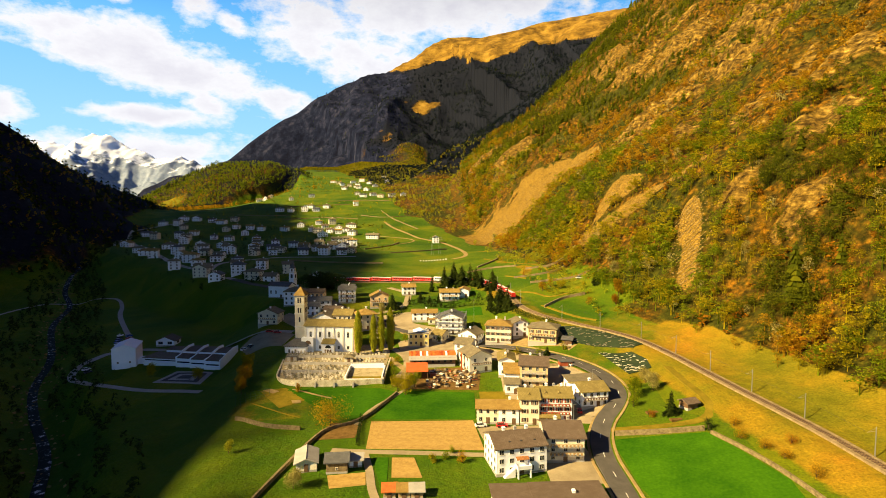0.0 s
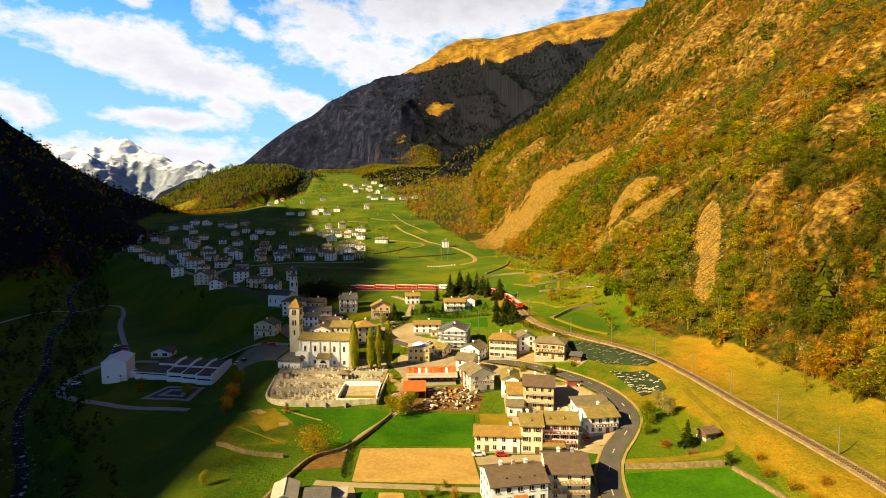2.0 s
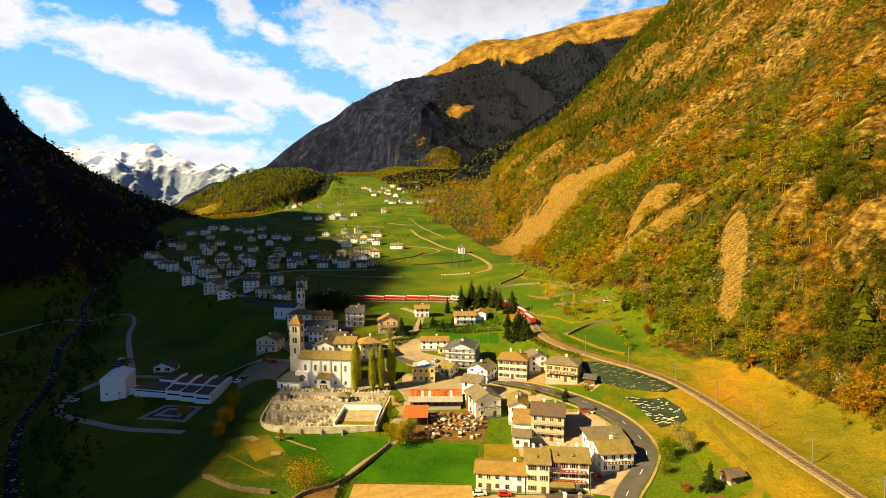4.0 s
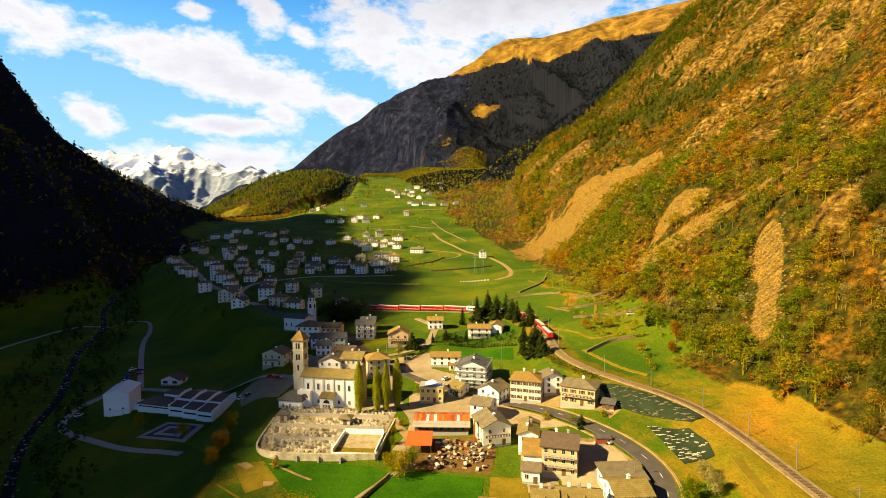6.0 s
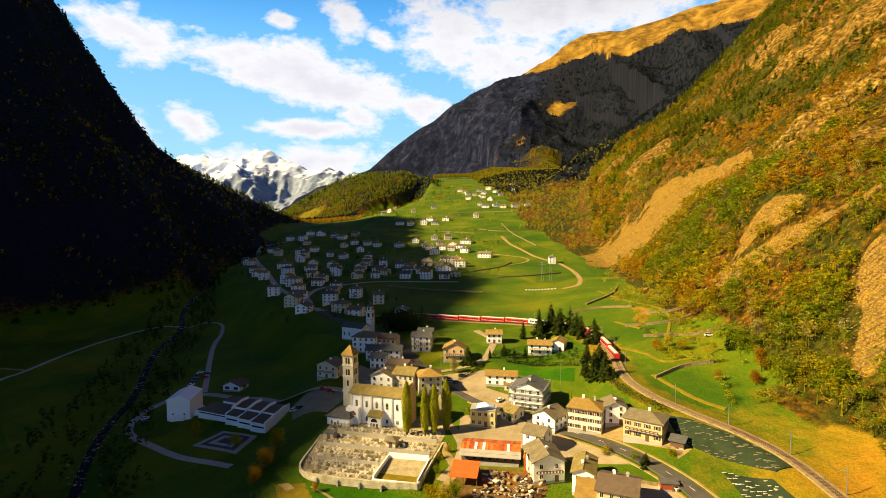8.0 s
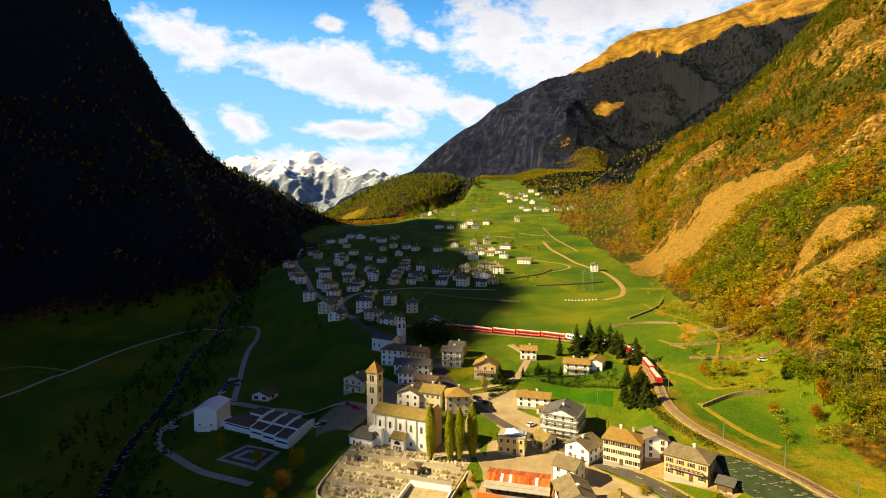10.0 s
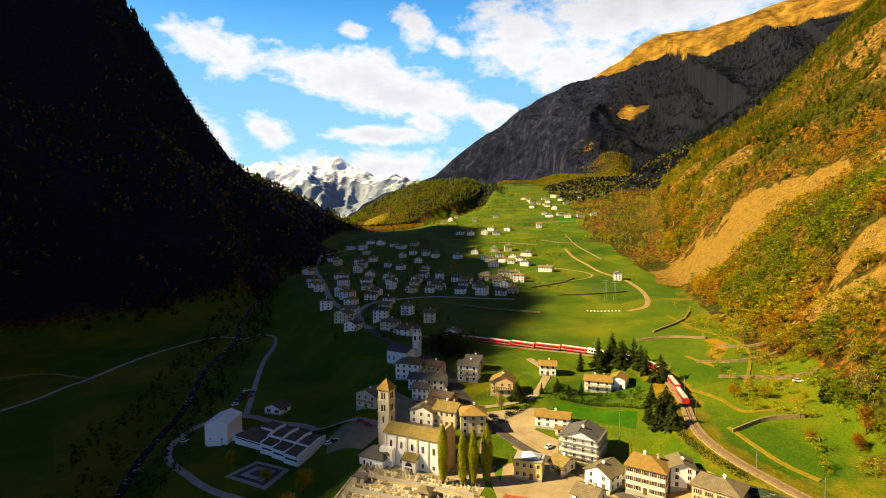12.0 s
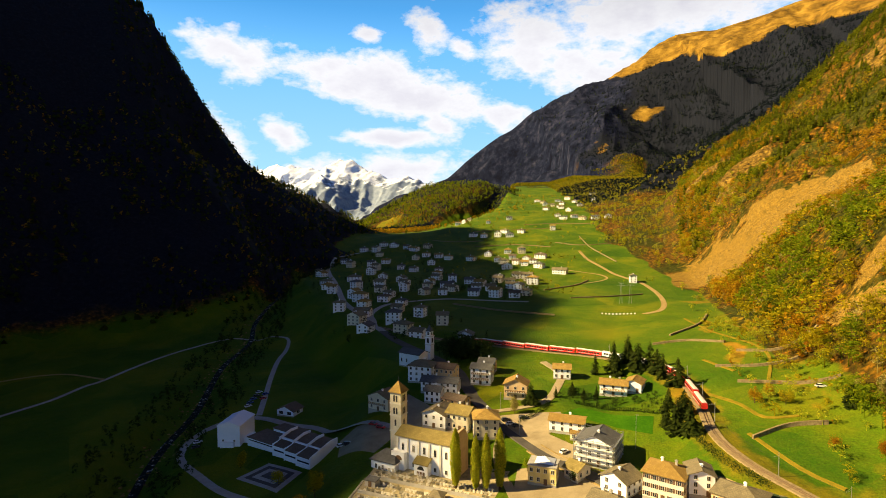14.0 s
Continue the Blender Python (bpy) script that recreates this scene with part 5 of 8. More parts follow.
# railway: ballast bed, two rails, sleepers
RXY, RZ = [(p[0], p[1]) for p in RAIL], [p[2] for p in RAIL]
bed, tl, tside = ribbon("railway_bed", RXY, 4.6, BALLAST, "pale ballast bed of a narrow railway", "railway", lift=0.0, step=2.0, thick=1.2, zs=RZ)
TZ = smooth_line([tuple(p) for p in RAIL], 2.0)[:, 2]
for off in (-0.5, 0.5):
    c = tl + tside * off
    g = Geo()
    for i in range(len(c) - 1):
        s0, s1 = tside[i] * 0.05, tside[i + 1] * 0.05
        a, b, za, zb = c[i], c[i + 1], TZ[i], TZ[i + 1]
        v = [(*(a - s0), za), (*(a + s0), za), (*(b + s1), zb), (*(b - s1), zb), (*(a - s0), za + 0.25), (*(a + s0), za + 0.25), (*(b + s1), zb + 0.25), (*(b - s1), zb + 0.25)]
        g.put(v, [(4, 5, 6, 7), (0, 4, 7, 3), (1, 2, 6, 5)])
    rail_ob = new("rail", g.mesh("rail", RAILSTEEL))
    tagged(rail_ob, "rusty brown steel rail", "rail", kind="structure")
dist = np.concatenate([[0], np.cumsum(np.hypot(*np.diff(tl, axis=0).T))])


def on_track(s):
    x, y, z = (float(np.interp(s, dist, col)) for col in (tl[:, 0], tl[:, 1], TZ))
    i = min(int(np.searchsorted(dist, s)), len(tl) - 2)
    ang = math.degrees(math.atan2(tl[i + 1][1] - tl[i - 1][1], tl[i + 1][0] - tl[i - 1][0]))
    return x, y, z, ang


sl_mesh = Geo().box(-0.12, 0.12, -1.0, 1.0, 0.02, 0.12).mesh("sleeper", SLEEPER)
for k in range(260):
    x, y, z, a = on_track(20 + k * 0.75)
    ob = new("sleeper", sl_mesh)
    ob.matrix_world = pose(x, y, z, 0, 0, a)
    ob.parent = bed

# ---- church and churchyard ----
def church():
    z0 = 8.9
    t = thing("church", -57, 277.8, z0, -5, "white baroque church with tan roof and tall bell tower", "church")
    L, D, H = 26.0, 10.6, 14.0
    part("nave_wall", Geo().prism([(-D / 2, -2), (D / 2, -2), (D / 2, H), (0, H + 2.2), (-D / 2, H)], -L / 2, L / 2), PLASTER, t)
    g = Geo()
    g.prism([(-D / 2 - 0.7, H - 0.35), (0, H + 2.2), (0, H + 2.5), (-D / 2 - 0.7, H - 0.05)], -L / 2 - 0.5, L / 2 - 0.3)
    g.prism([(D / 2 + 0.7, H - 0.35), (D / 2 + 0.7, H - 0.05), (0, H + 2.5), (0, H + 2.2)], -L / 2 - 0.5, L / 2 - 0.3)
    part("nave_roof", g, MOSSY, t)
    part("facade", Geo().prism([(-D / 2 - 0.5, -2), (D / 2 + 0.5, -2), (D / 2 + 0.5, H + 0.5), (2.5, H + 4.6), (-2.5, H + 4.6), (-D / 2 - 0.5, H + 0.5)], L / 2 - 0.4, L / 2 + 0.5), OCHRE, t, "ochre gabled front of the church")
    part("cornice", Geo().box(-L / 2, L / 2 - 0.4, -D / 2 - 0.3, -D / 2 + 0.02, H - 0.9, H - 0.45), TRIM, t)
    for k in range(6):
        x = -L / 2 + 0.6 + k * (L - 1.8) / 5
        part("pilaster", Geo().box(x - 0.35, x + 0.35, -D / 2 - 0.35, -D / 2 + 0.02, -1, H - 0.9), TRIM, t)
    for k in range(5):
        x = -L / 2 + 3.1 + k * (L - 1.8) / 5
        add_window(t, pose(x, -D / 2 - 0.02, 8.2), 1.0, 2.6, None, True, True)
        if k != 2:
            add_window(t, pose(x, -D / 2 - 0.02, 2.2), 1.0, 1.6)
    # porch
    po = part("porch", Geo().box(-3.0, 3.0, -D / 2 - 3.2, -D / 2, -2, 5.6), PLASTER, t)
    part("porch_roof", Geo().prism([(-D / 2 - 3.8, 5.4), (-D / 2, 7.2), (-D / 2, 7.5), (-D / 2 - 3.8, 5.7)], -3.4, 3.4), MOSSY, po)
    n = 9
    arc = [(math.cos(math.pi * k / n) * 1.5, 3.3 + math.sin(math.pi * k / n) * 1.5) for k in range(n + 1)]
    part("lunette", Geo().prism([(-a, b) for a, b in arc], -D / 2 - 3.26, -D / 2 - 3.18, 'y'), GLASS, po)
    for x in (-1.3, 0.0, 1.3):
        part("door", Geo().box(x - 0.45, x + 0.45, -D / 2 - 3.3, -D / 2 - 3.15, 0, 2.6), TIMBER, po)
    # side chapel and sacristy
    ch = part("side_chapel", Geo().box(-L / 2 - 1.0, -L / 2 + 5.0, -D / 2 - 2.4, -D / 2 + 1, -2, 8.0), PLASTER, t)
    part("niche", Geo().prism([(-(math.cos(math.pi * k / n) * 1.6), 5.0 + math.sin(math.pi * k / n) * 1.8) for k in range(n + 1)], -D / 2 - 2.46, -D / 2 - 2.38, 'y', at=pose(-L / 2 + 2.4, 0, 0)), TIMBER, ch)
    sa = part("sacristy", Geo().box(-L / 2 - 8.5, -L / 2 + 2.5, -D / 2 - 5.5, -D / 2 + 1.5, -3, 4.4), PLASTER, t)
    g = Geo()
    x0, x1, y0, y1 = -L / 2 - 9.2, -L / 2 + 3.2, -D / 2 - 6.2, -D / 2 + 2.2
    v = [(x0, y0, 4.3), (x1, y0, 4.3), (x1, y1, 4.3), (x0, y1, 4.3), (x0, y0, 4.6), (x1, y0, 4.6), (x1, y1, 4.6), (x0, y1, 4.6), (x0 + 4, y1 - 2, 7.4), (x1 - 4, y1 - 2, 7.4)]
    g.put(v, [(3, 2, 1, 0), (0, 1, 5, 4), (1, 2, 6, 5), (2, 3, 7, 6), (3, 0, 4, 7), (4, 5, 9, 8), (6, 7, 8, 9), (5, 6, 9), (7, 4, 8)])
    part("sacristy_roof", g, GREYROOF, sa)
    for x in (-L / 2 - 6.2, -L / 2 - 3.0):
        add_window(t, pose(x, -D / 2 - 5.52, 1.2), 0.8, 1.7)
    # bell tower
    s = 2.55
    tw = part("bell_tower", Geo().box(-s, s, -s, s, -2, 28), CREAM, t, "cream rendered bell tower", at=pose(-L / 2 - 5.2, 4.6, 0))
    for zc in (11.5, 18.2, 23.2, 27.6):
        part("string_course", Geo().box(-s - 0.3, s + 0.3, -s - 0.3, s + 0.3, zc, zc + 0.45), TRIM, tw)
    part("tower_roof", Geo().put([(-s - 0.8, -s - 0.8, 28.1), (s + 0.8, -s - 0.8, 28.1), (s + 0.8, s + 0.8, 28.1), (-s - 0.8, s + 0.8, 28.1), (0, 0, 32.6)], [(3, 2, 1, 0), (0, 1, 4), (1, 2, 4), (2, 3, 4), (3, 0, 4)]), TANROOF, tw)
    part("finial", Geo().tube((0, 0, 32.3), (0, 0, 34.2), 0.07, 0.04).box(-0.4, 0.4, -0.05, 0.05, 33.4, 33.55), DARKIRON, tw)
    arch = [(math.cos(math.pi * k / 6) * 0.42, 2.3 + math.sin(math.pi * k / 6) * 0.42) for k in range(7)]
    bell = Geo().prism([(0.42, 0), (-0.42, 0)][::-1] + [(-a, b) for a, b in arch][::-1][::-1], -0.05, 0.05, 'y')
    opening = Geo().box(-0.42, 0.42, -0.05, 0.05, 0, 2.3).prism([(-a, b) for a, b in arch], -0.05, 0.05, 'y').mesh("belfry_opening", DARKIRON)
    for ang in (0, 90, 180, 270):
        for zc in (19.0, 24.2):
            for dx in (-0.6, 0.6):
                part("belfry_opening", opening, None, tw, at=pose(0, 0, 0, 0, 0, ang) @ pose(dx, -s - 0.02, zc))
        part("belfry_opening", opening, None, tw, at=pose(0, 0, 0, 0, 0, ang) @ pose(0, -s - 0.02, 14.0))
    return t


church()


def wall_run(name, pts, mat, label, top, thick=0.5, step=3.0, base=-0.8, follow=True, category="wall"):
    """A free-standing wall along a line; top is its height over the ground, or an absolute height."""
    line = smooth_line(pts, step) if len(pts) > 2 else np.array([np.array(pts[0]) + (np.array(pts[1]) - np.array(pts[0])) * k / 12 for k in range(13)], float)
    side = line_frames(line) * thick / 2
    h = height(line[:, 0], line[:, 1])
    tz = h + top if follow else np.full(len(h), top)
    v, f = [], []
    for i, p in enumerate(line):
        a, b = p - side[i], p + side[i]
        v += [(*a, h[i] + base), (*b, h[i] + base), (*b, tz[i]), (*a, tz[i])]
    for i in range(len(line) - 1):
        o = 4 * i
        f += [(o + 1, o + 5, o + 6, o + 2), (o + 3, o + 2, o + 6, o + 7), (o, o + 3, o + 7, o + 4)]
    f += [(0, 1, 2, 3), (4 * len(line) - 1, 4 * len(line) - 2, 4 * len(line) - 3, 4 * len(line) - 4)]
    me = mesh_from(v, f, name)
    me.materials.append(mat)
    ob = new(name, me)
    return tagged(ob, label, category)


# churchyard: retaining walls, inner walls, graves
yard = wall_run("churchyard_wall", [(-79, 272), (-77.6, 262), (-75.2, 248), (-73.3, 237), (-71.6, 231.5), (-68.4, 228), (-63, 226.5), (-55, 226.3), (-40, 226.8), (-26, 228.4)], LIMEWALL, "tall pale limewashed retaining wall round the churchyard", 9.3, 0.7, 1.5, base=-7, follow=False)
wall_run("churchyard_wall", [(-25.6, 228.8), (-25.6, 245), (-25.6, 262)], LIMEWALL, "low pale wall beside the churchyard lane", 9.6, 0.6, 3, base=-4, follow=False)
patch("churchyard_ground", [(-78.2, 270), (-73, 237), (-71, 232), (-68, 228.8), (-63, 227.3), (-40, 227.6), (-26.5, 229), (-26.5, 270)], GRAVEYARD, "pale trodden gravel between graves", "ground", 0.06, 2.0)
patch("church_forecourt", [(-79, 284), (-78.4, 270.2), (-27, 270.2), (-27, 286)], GRAVEYARD, "pale gravel forecourt round the church", "pavement", 0.06, 2.0)
for x in (-62, -54, -46, -38):
    part("buttress", Geo().box(x - 0.3, x + 0.3, 225.5, 226.4, 2.5, 8.4), CONCRETE, yard)
for k, (y, z) in enumerate(((239, 9.4), (250, 9.9), (261, 10.3))):
    w = new("terrace_wall", Geo().box(-72.5 - 1.6 * k, -44 if k == 0 else -28, y, y + 0.4, 7.8, z + 0.5).mesh("terrace_wall", CONCRETE))
    tagged(w, "low pale wall between terraces of graves", "wall", "terrace walls of the churchyard")
cc = thing("columbarium", -34.3, 238, 8.3, 2, "low cream burial court with white walls", "building")
part("back_wall", Geo().box(-7.6, 7.6, 7.6, 8.2, -1, 2.6), PLASTER, cc)
part("side_wall", Geo().box(-8.1, -7.6, -9.4, 8.2, -1, 2.0), PLASTER, cc)
part("side_wall", Geo().box(7.6, 8.1, -9.0, 8.2, -1, 1.8), PLASTER, cc)
part("front_wall", Geo().box(-8.1, 8.1, -9.9, -9.4, -4, 1.0), PLASTER, cc)
part("lawn_strip", Geo().box(-7.5, 7.5, -9.3, 3.0, 0.0, 0.3), DRYGRASS, cc)
part("paved_strip", Geo().box(-7.5, 7.5, 3.1, 7.5, 0.0, 0.24), PAVING, cc)
hut = house(-44.5, 255, 4, 4, 2.6, 0, CREAM, SLATE, "tiny cream mortuary chapel among graves", roof="hip", floors=0, chimneys=0, category="chapel", name="chapel", bays=1)
house(-72, 257, 4.5, 3.5, 2.2, 0, CONCRETE, GREYROOF, "small grey flat-roofed hut by the churchyard wall", roof="flat", floors=0, chimneys=0, name="hut", category="hut", bays=1)
gm = [Geo().box(-0.35, 0.35, -0.1, 0.1, 0, 1.1).box(-0.45, 0.45, -0.2, 1.9, 0, 0.22).mesh("gravestone", GRAVE),
      Geo().box(-0.09, 0.09, -0.08, 0.08, 0, 1.5).box(-0.4, 0.4, -0.08, 0.08, 0.95, 1.13).box(-0.45, 0.45, -0.2, 1.9, 0, 0.2).mesh("gravestone", GRAVE),
      Geo().prism([(-0.45, 0), (0.45, 0), (0.45, 1.0), (0.2, 1.35), (-0.2, 1.35), (-0.45, 1.0)], -0.1, 0.1, 'y').box(-0.5, 0.5, 0.1, 1.9, 0, 0.25).mesh("gravestone", GRAVE)]
rng = random.Random(8)
for row, y in enumerate((229.3, 231.9, 234.5, 237.0, 241.6, 244.2, 246.9, 252.2, 254.8, 257.4, 263.0, 265.6, 268.0)):
    x = -71.5 - 0.15 * (y - 234) + max(0, 233 - y) * 1.2
    while x < (-44 if y < 248 else -29):
        x += rng.uniform(1.25, 1.8)
        if rng.random() < 0.1 or (row in (7, 8, 9) and abs(x + 44.5) < 3) or (y in (254.8, 257.4) and x < -69):
            continue
        ob = new("gravestone", gm[rng.randrange(3)])
        ob.matrix_world = pose(x, y + rng.uniform(-0.2, 0.2), hz(x, y) - 0.02, 0, 0, rng.uniform(-4, 4)) @ Matrix.Diagonal((1, 1, rng.uniform(0.7, 1.3), 1))
        tagged(ob, "weathered grey gravestone on a low kerbed grave", "gravestone", "gravestones in the churchyard")

# ---- near houses ----
def dormer(t, x, y, z, mat):
    d = part("dormer", Geo().prism([(-0.9, -0.4), (0.9, -0.4), (0, 0.75)], y, y + 2.6, 'y', at=pose(x, 0, z)), CREAM, t)
    g = Geo().prism([(-1.25, -0.5), (-1.1, -0.62), (0.04, 0.8), (0, 1.0)], y - 0.3, y + 2.6, 'y', at=pose(x, 0, z))
    part("dormer_roof", g.prism([(1.25, -0.5), (0, 1.0), (-0.04, 0.8), (1.1, -0.62)], y - 0.3, y + 2.6, 'y', at=pose(x, 0, z)), mat, d)


def nh(fx, fy, w, d, h, rz, *a, **k):
    """A house given by the middle of its front."""
    r = radians(rz)
    return house(fx - math.sin(r) * d / 2, fy + math.cos(r) * d / 2, w, d, h, rz, *a, **k)


wh = nh(23.3, 155.8, 15.6, 12.5, 8.0, 12, PLASTER, BROWNROOF, "white three-storey house with dark brown roof", floors=3, bays=5, sbays=4, chimneys=3, pitch=0.38, shutters=None, balcony=(TRIM, (2,), 'r'), win=(1.25, 1.35), over=0.5)
po = part("porch", Geo().box(-2.2, 2.2, -8.9, -6.2, 2.4, 2.65).box(-2.1, -1.7, -8.8, -8.4, -0.5, 2.4).box(1.7, 2.1, -8.8, -8.4, -0.5, 2.4), PLASTER, wh)
part("railing", Geo().box(-2.2, 2.2, -8.9, -8.75, 2.65, 3.5).box(-2.2, -2.05, -8.75, -6.2, 2.65, 3.5).box(2.05, 2.2, -8.75, -6.2, 2.65, 3.5), PLASTER, po)
part("awning", Geo().prism([(-7.6, 4.7), (-6.2, 5.2), (-6.2, 5.3), (-7.6, 4.8)], -1.9, 1.9), REDROOF, wh)
part("outer_stair", Geo().prism([(2.4, -0.5), (6.0, -0.5), (2.4, 2.5)], -7.6, -6.3, 'y'), PLASTER, wh)
part("roof_hatch", Geo().box(-3.4, -2.8, -4.4, -3.8, 8.6, 9.2).box(0.2, 0.8, -4.4, -3.8, 8.6, 9.2).box(4.4, 5.0, -4.4, -3.8, 8.6, 9.2), DARKIRON, wh)
nh(18.8, 130.6, 10, 12.5, 3.4, 3, PLASTER, BROWNROOF, "low white garage with flat brown roof", roof="shed", pitch=0.04, floors=1, bays=3, sbays=2, chimneys=0, name="garage", category="garage")
nh(33.6, 131.4, 18.5, 12.5, 3.4, 3, PLASTER, BROWNROOF, "long low workshop with flat brown roof", roof="shed", pitch=0.04, floors=1, bays=5, sbays=2, chimneys=1, name="workshop", category="workshop")
nh(37.6, 162.2, 11.5, 14, 7.6, 0, CREAM, BROWNROOF, "cream house with wooden balconies and brown roof", floors=3, bays=3, sbays=3, pitch=0.36, balcony=(PALEWOOD, (1, 2), 'f'), chimneys=2)
nh(16.2, 191.2, 7.8, 9, 5.6, -4, CREAM, TANROOF, "low tan house with brown roof and garage", floors=2, bays=3, sbays=2, chimneys=0, pitch=0.3)
nh(23.6, 190.4, 7.2, 9, 5.8, -4, PLASTER, TANROOF, "low white house with brown tiled roof", floors=2, bays=2, sbays=2, chimneys=1, pitch=0.3)
dh = nh(31, 190, 6.8, 11, 9.4, -2, CREAM, MOSSY, "tall cream house with brown shutters and stone roof", floors=3, bays=2, sbays=2, shutters=SHUTBROWN, along="x", pitch=0.36, chimneys=2)
dormer(dh, 0, -3.6, 9.9, MOSSY)
dh = nh(40.4, 191.6, 12, 10, 9.0, -3, PLASTER, MOSSY, "white house with red wooden balconies and stone roof", floors=3, bays=4, sbays=2, shutters=SHUTRED, balcony=(SHUTRED, (1, 2), 'f'), chimneys=3)
for dx in (-3.2, 1.6):
    dormer(dh, dx, -3.4, 9.6, MOSSY)
part("awning", Geo().prism([(-8.6, 2.5), (-5.0, 3.3), (-5.0, 3.5), (-8.6, 2.7)], -6.0, 1.5), MOSSY, dh)
nh(56.6, 198.3, 10.5, 11, 6.0, 10, PLASTER, MOSSY, "white roadside house with timber upper floor", floors=2, bays=4, sbays=3, balcony=(TIMBER, (1,), 'f'), chimneys=1, pitch=0.34)
nh(37.8, 222.4, 11.5, 13, 9.4, -10, OCHRE, BROWNROOF, "tan apartment house with long balconies and brown roof", floors=3, bays=4, sbays=3, balcony=(CONCRETE, (1, 2), 'f'), chimneys=2, pitch=0.34)
nh(28.2, 236.0, 7, 13, 7.2, -4, PLASTER, MOSSY, "narrow white house with lichen-covered stone roof", floors=2, bays=2, sbays=4, along="y", chimneys=2)
nh(29.2, 225.0, 6.0, 9, 6.0, -4, PLASTER, TANROOF, "small white annexe with rusty flat terrace", floors=1, bays=2, sbays=2, roof="shed", chimneys=0, pitch=0.18)
nh(28.4, 219.0, 5.6, 6, 4.4, -4, PLASTER, SLATE, "small white annexe with stone roof", floors=1, bays=2, sbays=1, chimneys=0)
nh(57.0, 210.0, 12.5, 9, 4.0, 10, PLASTER, SLATE, "low white workshop with worn grey roof", roof="shed", pitch=0.12, floors=1, bays=4, sbays=2, chimneys=0)
wall_run("yard_wall", [(46, 243.5), (52, 241), (59, 240.5)], STONEWALL, "low garden wall above the paved yard", 1.2, 0.4, 1.5)
nh(54.8, 237.6, 5.4, 3.4, 2.4, 4, SHUTRED, GREYROOF, "low rusty red shed with flat roof", roof="flat", floors=0, chimneys=0, bays=2, name="shed", category="shed")
nh(17.0, 241.2, 10.8, 13, 7.2, 20, CREAM, SLATE, "cream house with gable balconies and grey stone roof", floors=2, bays=2, sbays=3, along="y", balcony=(TIMBER, (1,), 'f'), pitch=0.46)
nh(9.5, 262.0, 8, 9, 6.4, -20, PLASTER, SLATE, "white house with pale stone roof", floors=2, bays=2, sbays=2, chimneys=2)
nh(28.6, 277.6, 13.2, 12, 8.9, -12, CREAM, TANROOF, "large cream village house with tan roof", floors=3, bays=5, sbays=3, roof="hip", shutters=SHUTBROWN, chimneys=2, pitch=0.36)
nh(40.8, 281.5, 8, 9, 7.3, 8, PLASTER, SLATE, "narrow white house with grey stone roof", floors=3, bays=2, sbays=2, along="y", chimneys=1)
nh(49.4, 267.6, 14, 11, 7.4, -20, OCHRE, SLATE, "ochre house with brown shutters and pale stone roof", floors=2, bays=4, sbays=3, shutters=SHUTBROWN, balcony=(SHUTBROWN, (1,), 'f'), chimneys=1, roof="hip", pitch=0.34)
nh(60.5, 262, 4.5, 4, 2.6, -20, TIMBER, GREYROOF, "small dark wooden shed with pale roof", roof="shed", floors=0, chimneys=0, pitch=0.15, name="shed", category="shed", bays=1)
nh(3.8, 295.6, 13.8, 13, 9.0, -8, PLASTER, GREYROOF, "grey house wrapped in scaffolding with dark roof", floors=3, bays=4, sbays=4, chimneys=1, pitch=0.4, along="y")
nh(12.4, 279.5, 10.5, 10, 5.4, -28, PLASTER, SLATE, "white house with pale gable and grey roof", floors=2, bays=2, sbays=3, along="y", pitch=0.5)
nh(-3.2, 284.5, 6, 8, 4.0, -28, CREAM, MOSSY, "small cream house with lichen-covered roof", floors=1, bays=2, sbays=2, chimneys=1)
yb = nh(-12.6, 278.0, 10.4, 8, 6.8, 3, YELLOW, CONCRETE, "yellow block with white tent roof on a terrace", roof="flat", floors=2, bays=4, sbays=3, chimneys=0)
part("tent_roof", Geo().put([(-3, -2.5, 7.3), (4.2, -2.5, 7.3), (4.2, 3.5, 7.3), (-3, 3.5, 7.3), (0.4, 0.2, 9.2)], [(3, 2, 1, 0), (0, 1, 4), (1, 2, 4), (2, 3, 4), (3, 0, 4)]), COOL, yb, "pale tent canvas")
nh(-10.8, 318.2, 14.8, 9, 4.9, 3, PLASTER, TANROOF, "white house with ochre tiled roof and red loggia", floors=2, bays=4, sbays=2, chimneys=1, pitch=0.3)
nh(-5.5, 314.2, 6, 3.6, 2.6, 3, CREAM, TANROOF, "low cream annexe with tan terrace", roof="flat", floors=1, bays=2, sbays=1, chimneys=0)
nh(-42.4, 303.6, 11, 11, 8.4, 22, CREAM, TANROOF, "tall cream house with orange hipped roof", roof="hip", floors=3, bays=3, sbays=3, chimneys=1)
nh(-68.4, 306, 11.6, 12, 6.2, -4, PLASTER, SLATE, "white house with grey stone roof behind the church", floors=2, bays=3, sbays=3, chimneys=1, along="y")
nh(-57.5, 307, 10.5, 11, 7.4, -4, CREAM, MOSSY, "cream house with worn stone roof", floors=2, bays=4, sbays=2, chimneys=2)
nh(-80.7, 340.5, 19.5, 9, 5.6, 8, PLASTER, GREYROOF, "long white house with dark grey roof in shade", floors=2, bays=6, sbays=2, chimneys=2)
nh(-79.7, 329.6, 8, 8, 5.8, 6, PLASTER, GREYROOF, "white house with dark roof in shade", floors=2, bays=3, sbays=2)
nh(-67.0, 325.5, 11, 8, 4.8, -10, OCHRE, BROWNROOF, "brown-roofed house beside the main road", floors=2, bays=3, sbays=2)
